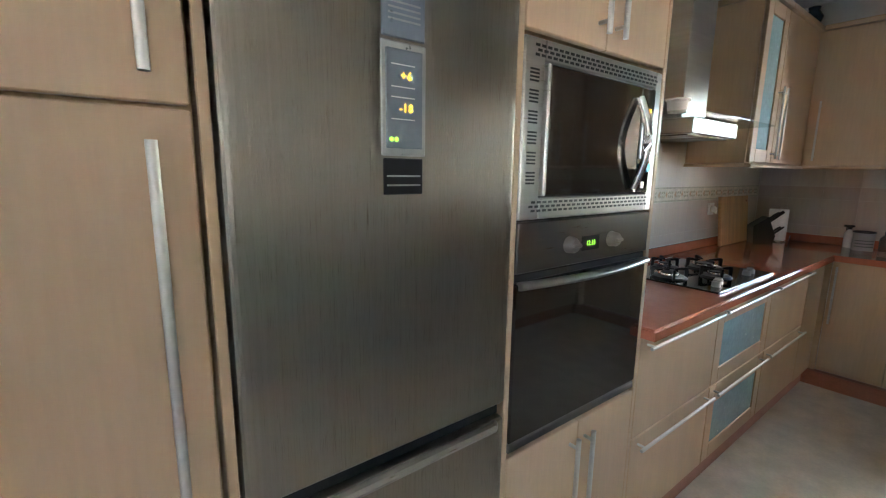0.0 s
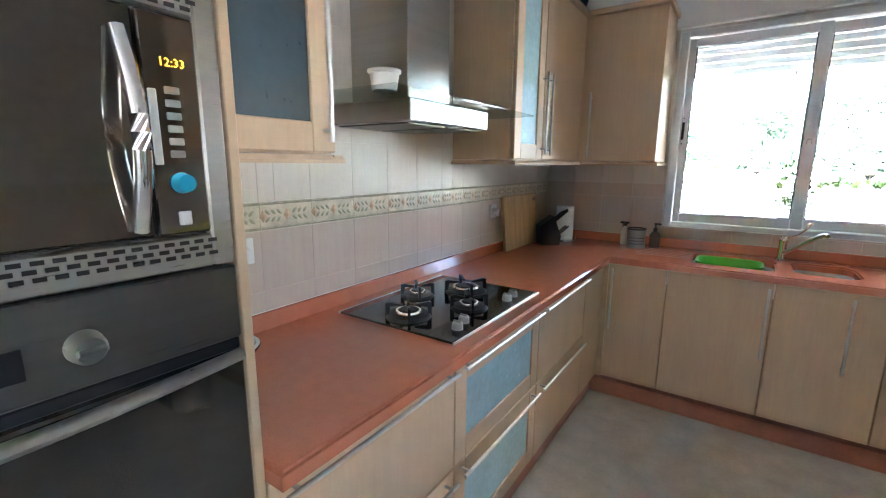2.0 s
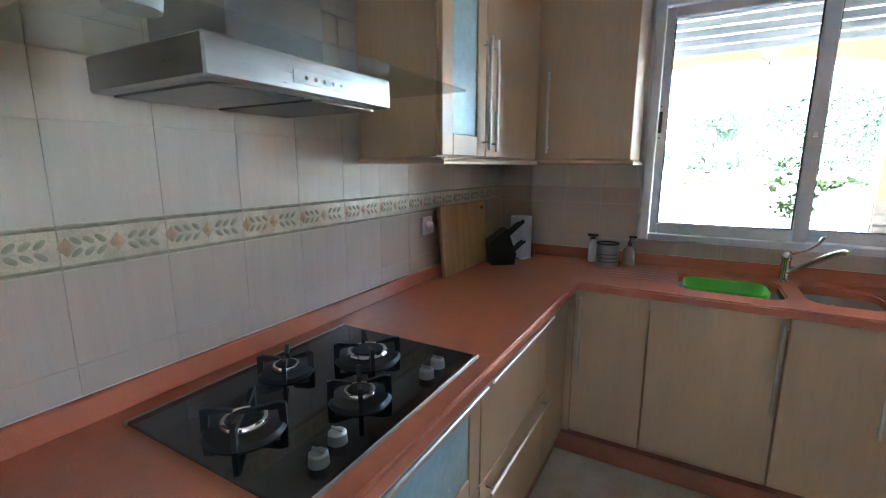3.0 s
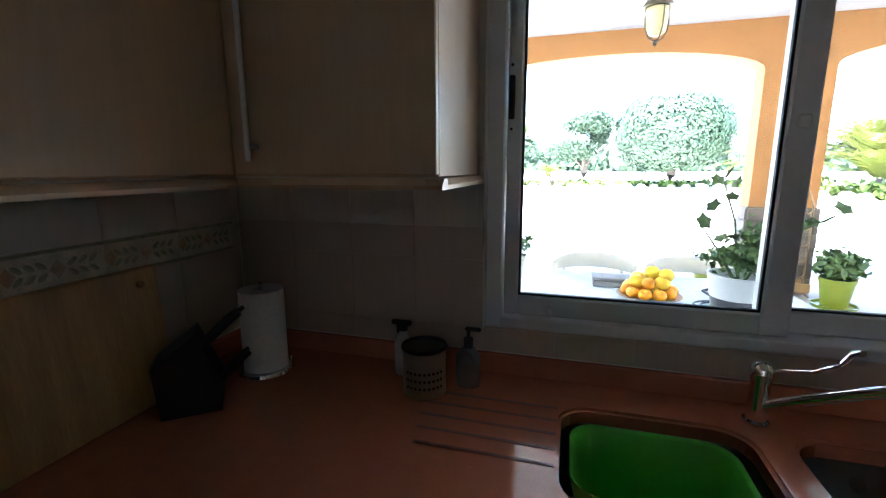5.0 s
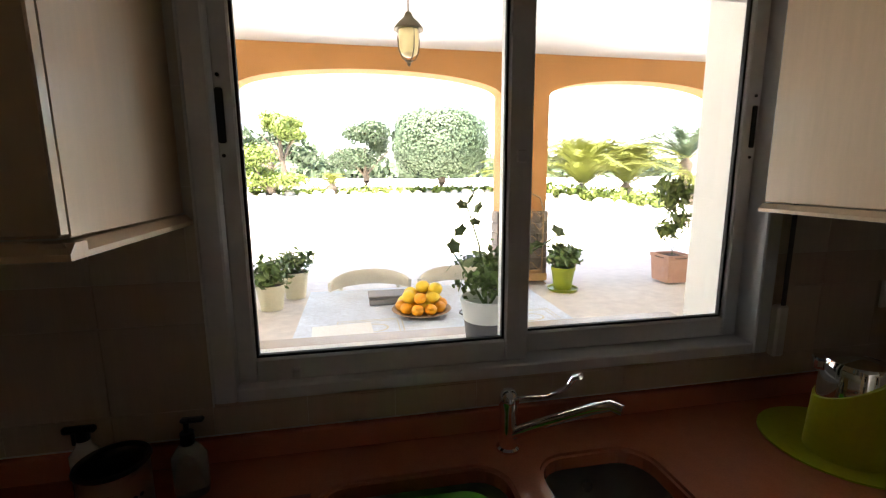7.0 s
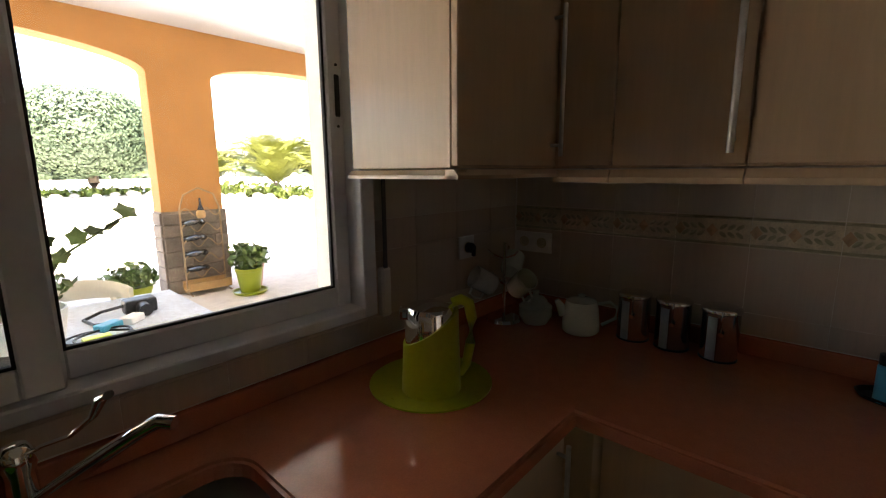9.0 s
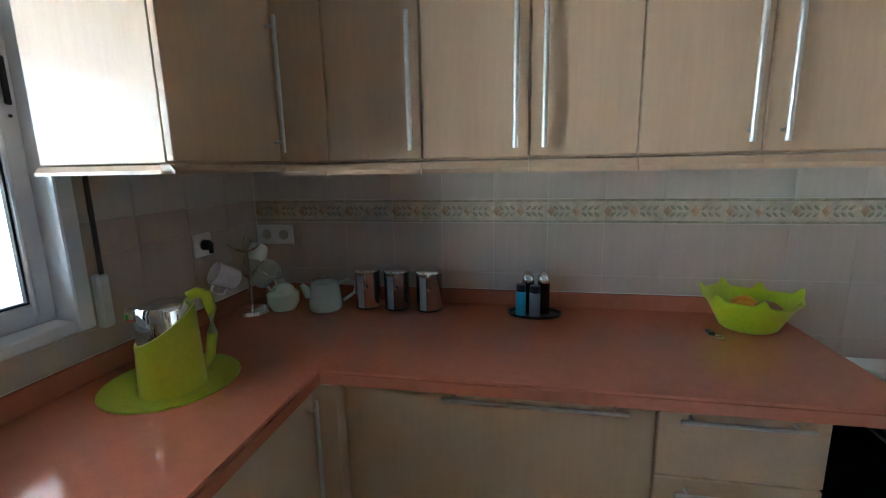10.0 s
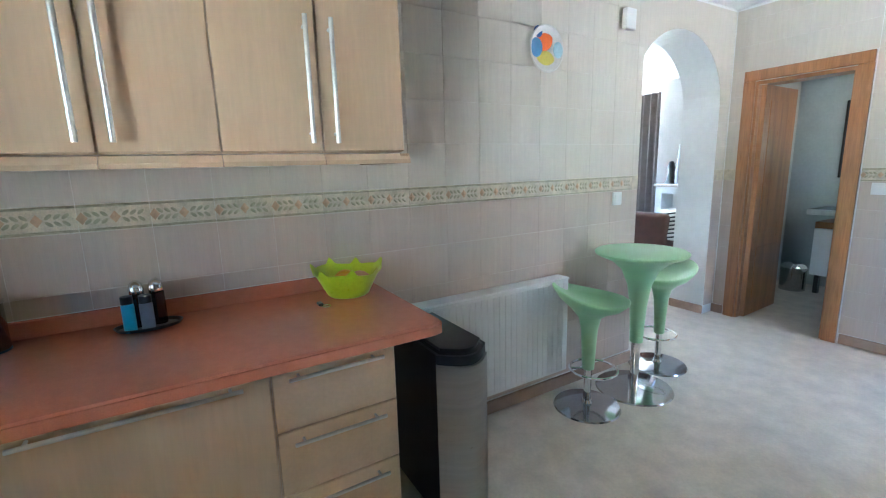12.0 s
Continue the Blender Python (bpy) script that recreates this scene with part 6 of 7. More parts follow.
def leaf_part(name, sets, size, seed, material, parent, aspect=1.8, label=""):
    P = np.concatenate([s[0] for s in sets])
    N = np.concatenate([s[1] for s in sets])
    vs, fs = leaf_mesh(P, N, size, seed, aspect)
    me = bpy.data.meshes.new(name)
    me.from_pydata(vs.tolist(), [], fs)
    me.materials.append(material)
    ob = new(name, me)
    ob.parent = parent
    if parent.parent is None:
        ob.matrix_parent_inverse = Matrix.Translation(parent.location).inverted()
    return tagged(ob, label)


def tree(name, x, y, trunk_h, rad, n, size, material, label, seed, box=2.0, lobes=1):
    z = ground_z(x, y)
    t = thing(name, (x, y, z), label, "tree")
    cz = z + trunk_h + rad[2] * 0.85
    b = tube([(x, y, z - 0.1), (x + 0.08, y, z + trunk_h * 0.5), (x - 0.03, y, z + trunk_h + rad[2] * 0.6)], [0.07 * rad[0] + 0.1, 0.05 * rad[0] + 0.08, 0.05], 10)
    for k in range(5):
        a = k * 1.26 + seed
        b = join(b, tube([(x, y, z + trunk_h * 0.8), (x + rad[0] * 0.3 * math.cos(a), y + rad[1] * 0.3 * math.sin(a), z + trunk_h + rad[2] * 0.4), (x + rad[0] * 0.6 * math.cos(a), y + rad[1] * 0.6 * math.sin(a), cz)], [0.08, 0.05, 0.02], 6))
    part("trunk", b, BARK, t, "", 60)
    rng = np.random.default_rng(seed)
    sets = []
    if lobes == 1:
        sets.append(cloud((x, y, cz), rad, n, seed, 0.7, 0.10, box))
    else:
        for k in range(lobes):
            a, q = rng.uniform(0, 6.28), rng.uniform(0.2, 0.7)
            sets.append(cloud((x + rad[0] * q * math.cos(a), y + rad[1] * q * math.sin(a), cz + rad[2] * rng.uniform(-0.5, 0.6)), [v * rng.uniform(0.3, 0.55) for v in rad], n // lobes, seed + k, 0.35, 0.25))
    leaf_part("crown", sets, size, seed, material, t)
    return t


tree("clipped_tree", 5.45, 22.0, 1.05, (2.5, 2.4, 1.75), 30000, 0.095, LEAF, "clipped round topped evergreen tree on a short trunk", 3, 3.0)
tree("olive_tree", 1.6, 25.0, 0.9, (2.6, 2.0, 1.6), 11000, 0.10, LEAF, "loose grey green olive tree behind the gravel", 11, lobes=7)
tree("young_tree", -2.6, 23.0, 1.9, (1.6, 1.4, 1.2), 5200, 0.10, LEAF_L, "thin young tree with bright green leaves", 21, lobes=5)
tree("garden_shrub", -3.0, 21.5, 0.2, (2.6, 1.3, 1.3), 8000, 0.09, LEAF_L, "loose light green garden shrub", 22, lobes=7)
tree("garden_shrub", -7.5, 22.5, 0.2, (2.8, 1.5, 1.5), 8000, 0.09, LEAF_L, "broad light green garden shrub", 23, lobes=7)
tree("garden_tree", -10, 26, 1.2, (3, 2.4, 2.2), 2500, 0.22, LEAF, "leafy garden tree far across the yard", 24, lobes=7)
tree("garden_tree", -4.5, 30, 1.0, (3.5, 2.0, 2.0), 2500, 0.25, LEAF, "dark leafy tree behind the shrubs", 25, lobes=6)


def palm(x, y, trunk_h, length, fronds, label, seed, material, lift=1.0):
    z = ground_z(x, y)
    t = thing("palm", (x, y, z), label, "palm")
    part("trunk", lathe([(0, -0.1), (0.28, -0.1), (0.24, trunk_h * 0.5), (0.3, trunk_h), (0.1, trunk_h + 0.25), (0, trunk_h + 0.25)], 14, (x, y, z)), BARK, t, "", 60)
    rng = random.Random(seed)
    for k in range(fronds):
        a, up = rng.uniform(0, 6.283), rng.uniform(0.55, 1.45) * lift
        ln = length * rng.uniform(0.8, 1.1)
        vs, fs, spine = [], [], []
        for i in range(13):
            s = i / 12
            r = ln * s * (math.cos(up) + 0.28 * s)
            h = ln * (s * math.sin(up) - 0.5 * s ** 2.6)
            spine.append(Vector((x + r * math.cos(a), y + r * math.sin(a), z + trunk_h + 0.1 + h)))
        side = Vector((-math.sin(a), math.cos(a), 0))
        for i in range(1, 12):
            for m in range(4):
                c = spine[i].lerp(spine[i + 1], m / 4)
                f = (spine[i + 1] - spine[i]).normalized()
                ll = ln * 0.17 * math.sin(math.pi * min(1, (i + m / 4 + 1.2) / 13.6)) + 0.05
                for sg in (-1, 1):
                    tip = c + side * sg * ll * 0.7 + f * ll * 0.75 + Vector((0, 0, (0.25 - 0.5 * rng.random()) * ll))
                    w = f * 0.016 * (length / 2)
                    j = len(vs)
                    vs += [c - w, c + w, tip]
                    fs.append((j, j + 1, j + 2))
        j = len(vs)
        vs += [p + Vector((0, 0, 0.01)) for p in spine] + [p - Vector((0, 0, 0.02)) for p in spine]
        fs += [(j + i, j + i + 1, j + 14 + i, j + 13 + i) for i in range(12)]
        me = bpy.data.meshes.new("frond")
        me.from_pydata([tuple(v) for v in vs], [], fs)
        me.materials.append(material)
        ob = new("frond", me)
        ob.parent = t
        ob.matrix_parent_inverse = Matrix.Translation(t.location).inverted()


palm(11.4, 18.0, 0.4, 4.1, 70, "low yellow green palm clump beside the gravel", 5, LEAF_Y)
palm(14.0, 18.5, 0.4, 3.9, 60, "low green palm beside the gravel yard", 6, LEAF_Y)
palm(9.6, 20.5, 0.4, 2.9, 44, "small green palm at the bed's edge", 7, LEAF_Y)
palm(16.0, 17.0, 1.6, 3.2, 40, "taller dark green palm with arching fronds", 8, LEAF)
palm(-0.1, 21.8, 0.3, 1.1, 30, "small bright yellow green yucca clump", 9, LEAF_Y, 1.2)
palm(14.5, 14.5, 0.4, 1.6, 30, "small yellow green palm near the house", 10, LEAF_Y)

rng = random.Random(4)
for k in range(46):
    if k < 34:
        x, y = -12 + 0.62 * k, 21.0 + rng.uniform(-0.4, 0.4)
    else:
        x, y = 9.2 + 0.22 * (k - 34) + rng.uniform(-0.2, 0.2), 19.5 - 0.55 * (k - 34)
    r = rng.uniform(0.14, 0.3)
    bm = bmesh.new()
    bmesh.ops.create_icosphere(bm, subdivisions=2, radius=r)
    for v in bm.verts:
        v.co *= 1 + 0.35 * noise.noise(v.co * 4 + Vector((k, 0, 0)))
        v.co.z *= 0.7
    solid("garden_stone", moved(bm, Matrix.Translation((x, y, ground_z(x, y) + r * 0.25))), ROCK, "rough pale stone edging the garden bed", "stone", "stones edging the bed")
low = [cloud((-11 + 0.9 * i, 21.9 + 0.3 * math.sin(i * 2.3), ground_z(0, 21.9) + 0.12), (0.6, 0.5, 0.24), 160, 100 + i, 0.2, 0.3) for i in range(22)]
low += [cloud((9.6 + 0.35 * i, 20.0 - 0.75 * i, ground_z(0, 20.0 - 0.75 * i) + 0.25), (0.7, 0.6, 0.45), 200, 140 + i, 0.2, 0.3) for i in range(9)]
gp = thing("ground_planting", (0, 21.9, 0.5), "low mixed planting along the edge of the garden bed", "plants", kind="stuff")
leaf_part("leaves", low, 0.14, 77, LEAF_L, gp)
far = [cloud((-60 + 7 * i, 60 + 6 * math.sin(i * 1.7), 1.9), (5, 3, 2.2), 260, 300 + i, 0.4, 0.3) for i in range(26)]
fw = thing("far_trees", (0, 60, 0.9), "distant belt of grey green trees", "trees", kind="stuff")
leaf_part("leaves", far, 0.9, 78, LEAF, fw)


def potted(x, y, z, prof, potmat, label, sets, lsize, lmat, seed, stems=(), aspect=1.8, square=False):
    t = thing("potted_plant", (x, y, z), label, "plant")
    bm = lathe(prof, 4 if square else 28, (x, y, z))
    if square:
        bm = moved(moved(moved(bm, Matrix.Translation((-x, -y, 0))), Matrix.Rotation(radians(45), 4, "Z")), Matrix.Translation((x, y, 0)))
    part("pot", bm, potmat, t, "", 40)
    rmax = max(p[0] for p in prof)
    part("soil", lathe([(0, 0), (rmax * 0.8, 0), (rmax * 0.8, -0.01), (0, -0.01)], 20, (x, y, z + max(p[1] for p in prof) - 0.03)), SOIL, t)
    for s in stems:
        part("stem", tube(s, [0.005, 0.0035, 0.002][:len(s)] if len(s) < 4 else 0.006, 6), LEAF_D, t, "", 60)
    leaf_part("foliage", sets, lsize, seed, lmat, t, aspect)
    return t


def potprof(r, h):
    return [(0, 0), (r * 0.72, 0), (r * 0.95, h * 0.85), (r, h * 0.86), (r * 1.02, h), (r * 0.92, h), (r * 0.86, h * 0.8), (0, h * 0.8)]


# the planter on the outer sill: white top half, dark lower half
wx, wy, wz = 1.535, 0.24, 1.0285
t = potted(wx, wy, wz, [(0, 0), (0.062, 0), (0.07, 0.07), (0, 0.07)], GREY, "white and dark grey planter of ivy on the outer sill",
           [cloud((wx, wy, wz + 0.19), (0.10, 0.08, 0.07), 230, 51, 0.2, 0.3), cloud((wx + 0.02, wy + 0.02, wz + 0.25), (0.05, 0.05, 0.06), 50, 52, 0.2, 0.3)], 0.02, LEAF_M, 53,
           [((wx, wy, wz + 0.1), (wx - 0.01, wy + 0.06, wz + 0.29), (wx - 0.04, wy + 0.11, wz + 0.42)), ((wx, wy, wz + 0.1), (wx + 0.08, wy - 0.03, wz + 0.25), (wx + 0.20, wy - 0.05, wz + 0.33)), ((wx, wy, wz + 0.1), (wx - 0.05, wy + 0.05, wz + 0.2), (wx - 0.09, wy + 0.09, wz + 0.27))], 1.2)
part("collar", lathe([(0.071, 0.071), (0.082, 0.135), (0.084, 0.14), (0.078, 0.14), (0.07, 0.075)], 28, (wx, wy, wz)), PVC, t, "white upper half of the planter", 40)
IVY = ((-0.03, 0.09, 0.43), (-0.05, 0.12, 0.41), (0.0, 0.11, 0.40), (-0.06, 0.10, 0.33), (-0.02, 0.07, 0.36), (-0.08, 0.10, 0.28), (-0.10, 0.09, 0.21), (-0.05, 0.03, 0.24),
       (0.08, -0.03, 0.25), (0.11, -0.04, 0.29), (0.14, -0.04, 0.30), (0.17, -0.05, 0.31), (0.20, -0.05, 0.34), (0.03, 0.0, 0.23), (0.06, 0.03, 0.28), (-0.08, 0.02, 0.17), (0.09, 0.0, 0.18))
iv = bmesh.new()
irng = random.Random(12)
for dx, dy, dz in IVY:
    size = irng.uniform(0.024, 0.034)
    M = Matrix.Translation((wx + dx, wy + dy, wz + dz)) @ Matrix.Rotation(irng.uniform(0, 6.28), 4, "Z") @ Matrix.Rotation(irng.uniform(0.6, 1.3), 4, "X")
    hub = iv.verts.new(M @ Vector((0, 0, 0.004)))
    rim = [iv.verts.new(M @ Vector((size * q * math.cos(a), size * q * math.sin(a), 0))) for a, q in ((math.pi / 2 + 2 * math.pi * k / 10, 1.0 if k == 0 else (0.88 if k % 2 == 0 else 0.62)) for k in range(10))]
    for k in range(10):
        iv.faces.new((hub, rim[k], rim[(k + 1) % 10]))
part("ivy_leaf", iv, LEAF_M, t, "lobed green ivy leaves")

potted(0.12, 4.25, PZ, potprof(0.17, 0.30), POT_C, "cream pot of trailing green leaves on the porch", [cloud((0.12, 4.25, PZ + 0.42), (0.24, 0.24, 0.2), 420, 61, 0.2, 0.3)], 0.055, LEAF_D, 62)
potted(0.33, 4.72, PZ, potprof(0.17, 0.34), POT_C, "cream pot with a bushy green plant", [cloud((0.33, 4.72, PZ + 0.46), (0.25, 0.22, 0.18), 420, 63, 0.2, 0.3)], 0.05, LEAF_D, 64)
# Under the roof no sun reaches this pot; the lighter leaf colour imitates it.
potted(-0.75, 3.7, PZ, potprof(0.24, 0.36), POT_C, "large cream pot with leaves coloured bright as if sunlit", [cloud((-0.75, 3.7, PZ + 0.62), (0.36, 0.34, 0.34), 700, 65, 0.2, 0.3)], 0.06, LEAF_L, 66)
t = potted(3.83, 4.35, PZ + 0.02, potprof(0.16, 0.30), POT_G, "glossy olive green pot with leafy plant in a saucer", [cloud((3.83, 4.35, PZ + 0.46), (0.23, 0.2, 0.19), 420, 67, 0.2, 0.3)], 0.06, LEAF_D, 68)
part("saucer", lathe([(0, 0), (0.19, 0), (0.21, 0.035), (0.195, 0.035), (0.18, 0.012), (0, 0.012)], 28, (3.83, 4.35, PZ + 0.001)), POT_G, t, "", 40)
t = potted(2.62, 4.35, PZ + 0.02, potprof(0.17, 0.30), POT_G, "olive green pot with a low green plant", [cloud((2.62, 4.35, PZ + 0.42), (0.25, 0.2, 0.15), 380, 69, 0.2, 0.3)], 0.05, LEAF_D, 70)
t = potted(5.55, 4.45, PZ + 0.02, [(0, 0), (0.24, 0), (0.27, 0.33), (0.285, 0.34), (0.285, 0.39), (0.25, 0.39), (0.25, 0.3), (0, 0.3)], POT_T, "square terracotta planter with a stemmed yellow green plant",
           [cloud((5.55 + dx, 4.45, PZ + 0.40 + dz), (0.22, 0.2, 0.15), 75, 80 + i, 0.1, 0.3) for i, (dx, dz) in enumerate(((-0.12, 0.35), (0.1, 0.5), (-0.05, 0.75), (0.12, 0.85), (0.0, 1.0), (-0.15, 0.95)))], 0.065, LEAF_L, 71,
           [((5.55, 4.45, PZ + 0.3), (5.5, 4.45, PZ + 0.8), (5.45, 4.45, PZ + 1.3)), ((5.55, 4.45, PZ + 0.3), (5.6, 4.47, PZ + 0.8), (5.66, 4.45, PZ + 1.25))], 2.6, True)

potted(4.02, 4.68, PZ, potprof(0.15, 0.28), POT_T, "brown clay pot behind the olive green pot", [cloud((4.02, 4.68, PZ + 0.42), (0.2, 0.18, 0.16), 380, 85, 0.2, 0.3)], 0.045, LEAF_D, 86)

# wine rack in front of the pier
t = thing("wine_rack", (3.5, 4.8, PZ), "ornate wrought iron wine rack with dark bottles", "wine rack")
for sx in (3.27, 3.73):
    part("upright", tube([(sx, 4.82, PZ), (sx, 4.82, PZ + 1.05), (3.5 + (sx - 3.5) * 0.75, 4.82, PZ + 1.22), (3.5, 4.82, PZ + 1.30)], 0.011, 6), IRON, t, "", 50)
    part("foot", tube([(sx, 4.66, PZ + 0.01), (sx, 4.82, PZ + 0.03), (sx, 4.93, PZ + 0.01)], 0.011, 6), IRON, t, "", 50)
part("base_tray", join(bx(3.25, 4.68, PZ + 0.06, 3.75, 4.70, PZ + 0.16, 0.004), bx(3.25, 4.90, PZ + 0.06, 3.75, 4.92, PZ + 0.16, 0.004), bx(3.25, 4.70, PZ + 0.05, 3.75, 4.90, PZ + 0.065)), BOARD, t, "carved wooden bottom tray")
for k in range(5):
    z = PZ + 0.25 + 0.19 * k
    part("scroll", tube([(3.27 + 0.46 * i / 16, 4.80, z + 0.05 * math.sin(math.pi * 2 * i / 8)) for i in range(17)], 0.008, 6), IRON, t, "", 50)
for k in range(8):
    bxx, bz = 3.39 + 0.22 * (k % 2), PZ + 0.30 + 0.19 * (k // 2)
    b = thing("wine_bottle", (bxx, 4.74, bz), "dark glass wine bottle lying in the rack", "bottle", "bottles in the rack")
    part("glass", moved(lathe([(0, 0), (0.036, 0), (0.036, 0.19), (0.014, 0.24), (0.014, 0.29), (0, 0.29)], 16), Matrix.Translation((bxx - 0.08, 4.86, bz)) @ Matrix.Rotation(radians(78), 4, "X") @ Matrix.Rotation(radians(-25 if k % 2 else 25), 4, "Y")), OVENGLASS, b, "", 40)
b = thing("wine_bottle", (3.5, 4.8, PZ + 1.0), "upright straw covered wine bottle in the rack's crown", "bottle", "bottles in the rack")
part("glass", lathe([(0.01, 0.2), (0.014, 0.12), (0.04, 0.05), (0, 0.05)], 16, (3.5, 4.8, PZ + 0.98)), OVENGLASS, b, "", 40)
part("straw", lathe([(0, 0), (0.045, 0.005), (0.055, 0.04), (0.05, 0.08), (0.02, 0.12), (0, 0.12)], 16, (3.5, 4.8, PZ + 0.93)), BOARD, b, "", 40)

# ---- tiles, border, floor and paving pieces ----
TP, BZ0, BZ1 = 0.205, 1.218, 1.312      # tile pitch, border band


def piece_mesh(name, w, h, t, material, bev=0.0004):
    """A tile lying in the yz plane, its face towards +x, from the corner."""
    g = 0.0003
    me = bpy.data.meshes.new(name)
    vs = [(0, g, g), (0, w - g, g), (0, w - g, h - g), (0, g, h - g), (t, g + bev, g + bev), (t, w - g - bev, g + bev), (t, w - g - bev, h - g - bev), (t, g + bev, h - g - bev)]
    me.from_pydata(vs, [], [(0, 1, 5, 4), (1, 2, 6, 5), (2, 3, 7, 6), (3, 0, 4, 7), (4, 5, 6, 7)])
    me.materials.append(material)
    return me


CACHE = {}


def lay(name, parent, m, w, h, t, material):
    key = (name, round(w, 3), round(h, 3), round(t, 4), material.name)
    if key not in CACHE:
        CACHE[key] = piece_mesh(name, w, h, t, material)
    ob = new(name, CACHE[key])
    ob.parent = parent
    ob.matrix_world = m
    return ob


def rows_of(zmin, zmax):
    """Tile courses: down from the border and up from it."""
    out = []
    z = BZ0
    while z > zmin + 0.01:
        lo = max(zmin, z - 0.2)
        out.append((lo, z, TILE_LO))
        z = lo
    z = BZ1
    while z < zmax - 0.01:
        hi = min(zmax, z + 0.2)
        if hi > zmin + 0.01:
            out.append((max(z, zmin), hi, TILE_UP))
        z = hi
    return out


def motif_mesh():
    """One repeat of the moulded border: a diamond between two pairs of leaves."""
    bm = bmesh.new()

    def blob(y, z, ry, rz, turn):
        n = 8
        c = bm.verts.new((0.0035, y, z))
        ring = []
        for i in range(n):
            a = 2 * math.pi * i / n
            u, v = ry * math.cos(a), rz * math.sin(a)
            ring.append(bm.verts.new((0.0, y + u * math.cos(turn) - v * math.sin(turn), z + u * math.sin(turn) + v * math.cos(turn))))
        for i in range(n):
            bm.faces.new((c, ring[i], ring[(i + 1) % n]))

    for k in range(3):
        for s in (-1, 1):
            for q in (-1, 1):
                blob(0.1025 + s * (0.03 + 0.022 * k), 0.047 + q * 0.012, 0.013, 0.006, s * q * 0.7)
    me = bpy.data.meshes.new("border_leaves")
    bm.to_mesh(me)
    me.materials.append(MOTIF_G)
    bm2 = bmesh.new()
    for dy in (0.0, 0.1025):
        c = bm2.verts.new((0.004, 0.1025 + dy if dy == 0 else 0.012, 0.047))
        y = c.co.y
        ring = [bm2.verts.new(p) for p in ((0, y - 0.016, 0.047), (0, y, 0.026), (0, y + 0.016, 0.047), (0, y, 0.068))]
        for i in range(4):
            bm2.faces.new((c, ring[i], ring[(i + 1) % 4]))
    me2 = bpy.data.meshes.new("border_diamond")
    bm2.to_mesh(me2)
    me2.materials.append(MOTIF_O)
    bm3 = bmesh.new()
    for z0 in (0.004, 0.083):
        vs = [bm3.verts.new(p) for p in ((0, 0.001, z0), (0.004, 0.001, z0 + 0.004), (0, 0.001, z0 + 0.008), (0, 0.204, z0), (0.004, 0.204, z0 + 0.004), (0, 0.204, z0 + 0.008))]
        bm3.faces.new((vs[0], vs[3], vs[4], vs[1]))
        bm3.faces.new((vs[1], vs[4], vs[5], vs[2]))
    me3 = bpy.data.meshes.new("border_bead")
    bm3.to_mesh(me3)
    me3.materials.append(MOTIF_G)
    return me, me2, me3


MOTIFS = motif_mesh()


def tile_wall(parent, origin, turn, length, zmin, zmax, holes=(), border=True, t=0.0018):
    """Tiles on a wall that starts at origin and runs along the turned y axis; holes: (s0, s1, z0, z1)."""
    base = Matrix.Translation(origin) @ Matrix.Rotation(radians(turn), 4, "Z")
    n = int(math.ceil(length / TP))

    def cut(s0, s1, z0, z1):
        """What the holes leave of one tile: a list of rectangles."""
        rects = [(s0, s1, z0, z1)]
        for h in holes:
            nxt = []
            for a, b, c, d in rects:
                if h[0] >= b - 1e-4 or h[1] <= a + 1e-4 or h[2] >= d - 1e-4 or h[3] <= c + 1e-4:
                    nxt.append((a, b, c, d))
                    continue
                if h[0] > a:
                    nxt.append((a, h[0], c, d))
                if h[1] < b:
                    nxt.append((h[1], b, c, d))
                lo, hi = max(a, h[0]), min(b, h[1])
                if h[2] > c:
                    nxt.append((lo, hi, c, h[2]))
                if h[3] < d:
                    nxt.append((lo, hi, h[3], d))
            rects = nxt
        return [r for r in rects if r[1] - r[0] > 0.008 and r[3] - r[2] > 0.008]

    for i in range(n):
        s0, s1 = i * TP, min(length, (i + 1) * TP)
        for z0, z1, m in rows_of(zmin, zmax):
            for a, b, c, d in cut(s0, s1, z0, z1):
                lay("tile", parent, base @ Matrix.Translation((0, a, c)), b - a, d - c, t, m)
        if not border:
            for a, b, c, d in cut(s0, s1, BZ0, BZ1):
                if zmin < BZ0:
                    lay("tile", parent, base @ Matrix.Translation((0, a, max(c, zmin))), b - a, d - max(c, zmin), t, TILE_LO)
        if border:
            whole = cut(s0, s1, BZ0, BZ1)
            for a, b, c, d in whole:
                bt = lay("border_tile", parent, base @ Matrix.Translation((0, a, c)), b - a, d - c, t + 0.002, BORDER)
                if b - a > TP - 0.005 and d - c > 0.09:
                    for me in MOTIFS:
                        ob = new(me.name, me)
                        ob.parent = bt
                        ob.location = (t + 0.0021, 0, 0)


UP = CT + 0.061
# hob side: bare to the hood's height only between the wall units
tile_wall(wall_west, (0.0003, -2.905, 0), 0, 2.9, UP, 2.6, ((0, 0.47, 1.458, 3), (1.53, 2.9, 1.458, 3)))
# window side
tile_wall(wall_north, (0.003, -0.0003, 0), -90, 3.05, UP, 2.6, ((0.0, 0.80, 1.458, 3), (WX0 - 0.006, WX1 + 0.0, WZ0 - 0.004, 3), (2.21, 3.05, 1.458, 3)), border=False)
# far side: behind the worktop, then the whole wall
tile_wall(wall_east, (3.0597, -0.005, 0), 180, 2.05, UP, 1.458)
tile_wall(wall_east, (3.0597, -2.055, 0), 180, 1.905, 0.08, 2.6)
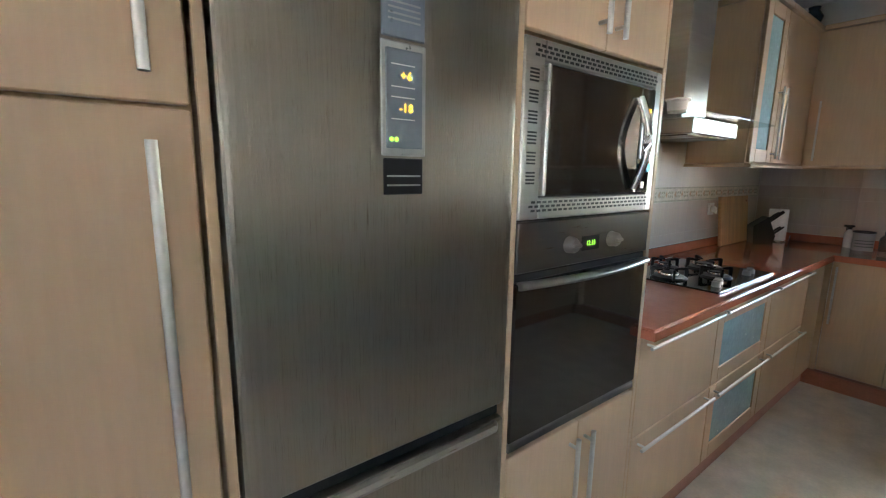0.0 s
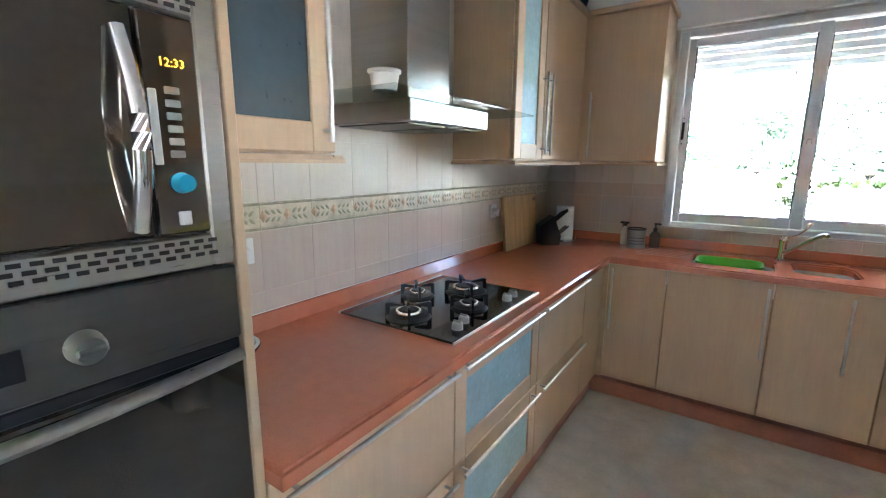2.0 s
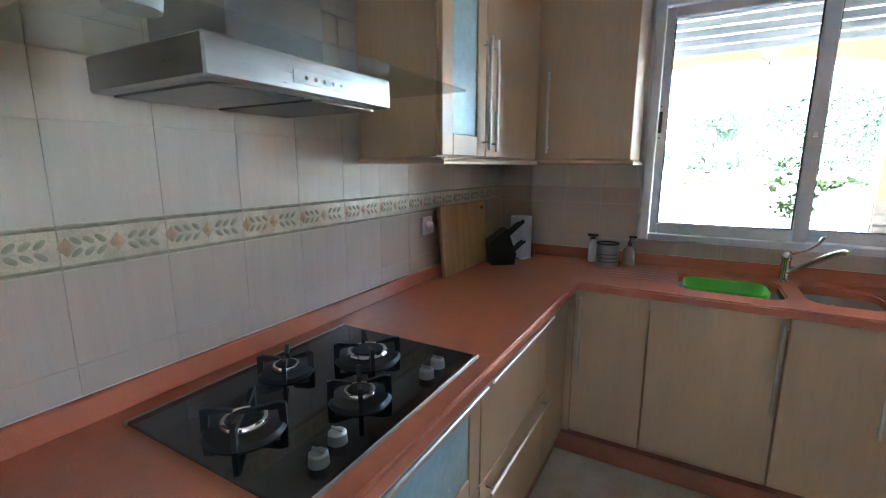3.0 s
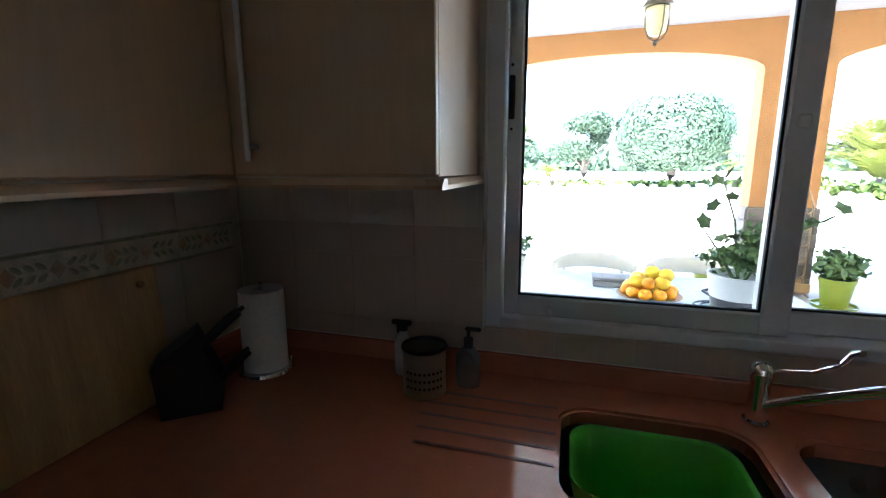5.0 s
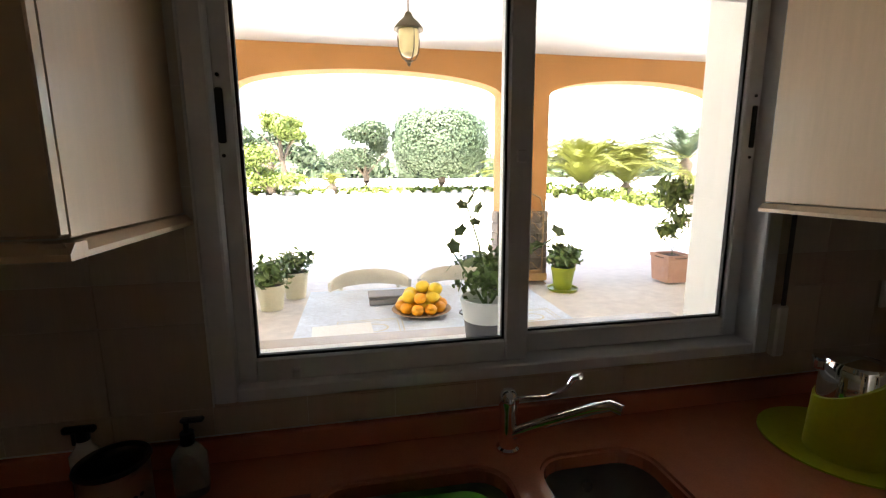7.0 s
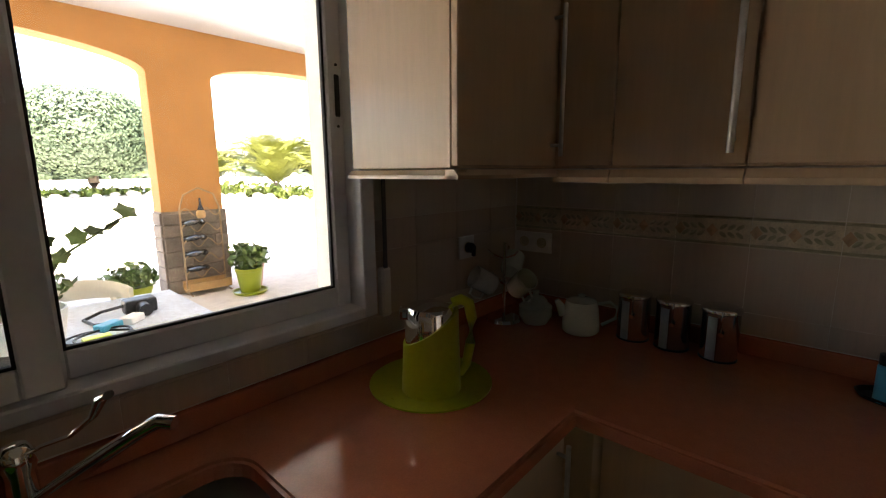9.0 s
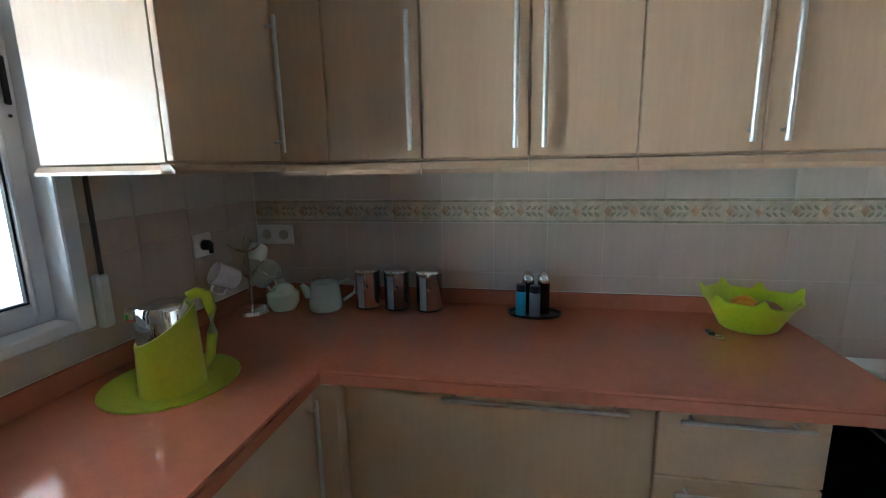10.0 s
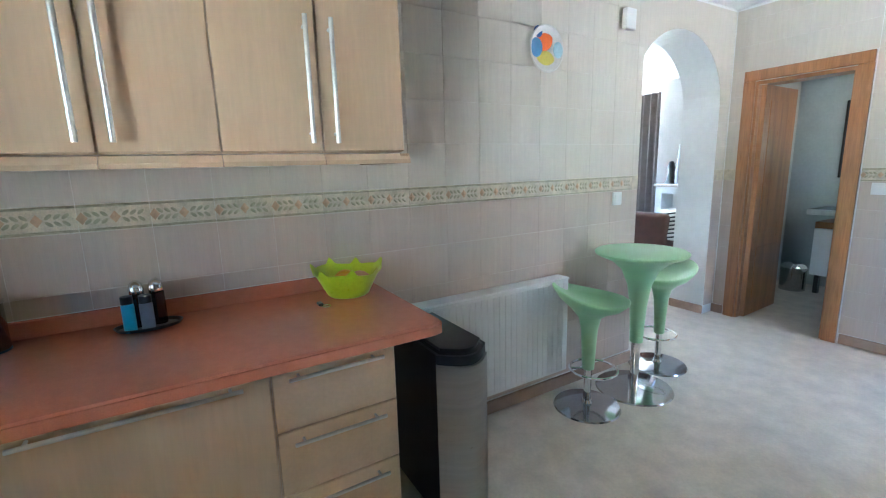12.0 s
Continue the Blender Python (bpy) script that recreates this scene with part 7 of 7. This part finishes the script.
# door wall, either side of the frame
tile_wall(wall_south, (2.368, YD + 0.0003, 0), 90, 0.36, 0.08, 2.6)
tile_wall(wall_south, (3.29, YD + 0.0003, 0), 90, 0.10, 0.08, 2.6)
# arch wall: courses beside the opening up to its spring, a facing cut to the curve above
tile_wall(wall_arch, (AX - 0.0003, -5.352, 0), 180, 0.145, 0.08, ARCH_SPRING)
tile_wall(wall_arch, (AX - 0.0003, -3.962, 0), 180, 0.236, 0.08, ARCH_SPRING)
part("tile_facing", arch_facing(AX - 0.0035, AX - 0.0005, YD + 0.003, -3.963, H - 0.02, -5.35, -4.2, ARCH_SPRING + 0.001, 2.38), TILE_UP, wall_arch)
tile_wall(wall_south, (3.19, YD + 0.0003, 0), 90, 0.82, 2.108, 2.6, border=False)

# floor tiles
FT = 0.45
for i in range(8):
    for j in range(13):
        x, y = -0.02 + FT * i, -0.5 - FT * (j + 1)
        if x < 3.3 and y > YD - 0.35:
            lay("floor_tile", floor, Matrix.Translation((x, y, -0.004)) @ Matrix.Rotation(radians(-90), 4, "Y") @ Matrix.Rotation(radians(180), 4, "Z") @ Matrix.Translation((0, -FT, -0.0)), FT, FT, 0.004, FLOOR)
for i in range(8):
    for j in range(6):
        x, y = 2.07 + FT * i, YD - 0.35 - FT * (j + 1)
        lay("floor_tile", floor, Matrix.Translation((x, y, -0.004)) @ Matrix.Rotation(radians(-90), 4, "Y") @ Matrix.Rotation(radians(180), 4, "Z") @ Matrix.Translation((0, -FT, 0)), FT, FT, 0.004, FLOOR)
solid("baseboard", join(bx(3.036, -3.955, 0.001, 3.052, -2.06, 0.078, 0.003), bx(3.20, YD + 0.001, 0.001, 3.298, YD + 0.016, 0.078, 0.003), bx(2.02, YD + 0.001, 0.001, 2.36, YD + 0.016, 0.078, 0.003), bx(AX + 0.001, -5.349, 0.001, AX + 0.319, -5.335, 0.078, 0.003)), BASETILE,
      "brown tile baseboard along the walls", "baseboard", kind="structure")

# porch paving
rng = random.Random(8)
for i in range(20):
    for j in range(14):
        x, y = -1.6 + 0.41 * i, 0.36 + 0.41 * j
        lay("paving_tile", porch, Matrix.Translation((x, y, PZ - 0.006)) @ Matrix.Rotation(radians(-90), 4, "Y") @ Matrix.Rotation(radians(180), 4, "Z") @ Matrix.Translation((0, -0.41, 0)), 0.41, 0.41, 0.006, SLATE if x > 3.3 or y > 4.6 else PORCHTILE)

# stone facing at the foot of the piers
for name, px0, px1 in (("pier_facing", 3.12, 3.84), ("pier_facing", -1.0, -0.28)):
    pf = thing(name, ((px0 + px1) / 2, 5.1, PZ), "brown natural stone facing round the pier's foot", "stone facing")
    part("backing", join(bx(px0 - 0.012, PY0 - 0.012, PZ, px1 + 0.012, PY0 - 0.002, 1.0), bx(px0 - 0.012, PY0 - 0.002, PZ, px0 - 0.002, PY1, 1.0)), STONE, pf)
    z = PZ + 0.005
    while z < 0.97:
        h = min(0.99 - z, rng.uniform(0.14, 0.26))
        x = px0 - 0.015
        while x < px1:
            w = min(px1 + 0.015 - x, rng.uniform(0.2, 0.42))
            d = rng.uniform(0.012, 0.03)
            part("stone", bx(x + 0.005, PY0 - 0.012 - d, z + 0.005, x + w - 0.005, PY0 - 0.0125, z + h - 0.005, 0.008), STONE, pf)
            x += w
        part("stone", bx(px0 - 0.032, PY0 - 0.01, z + 0.005, px0 - 0.0125, PY1 - 0.01, z + h - 0.005, 0.006), STONE, pf)
        z += h
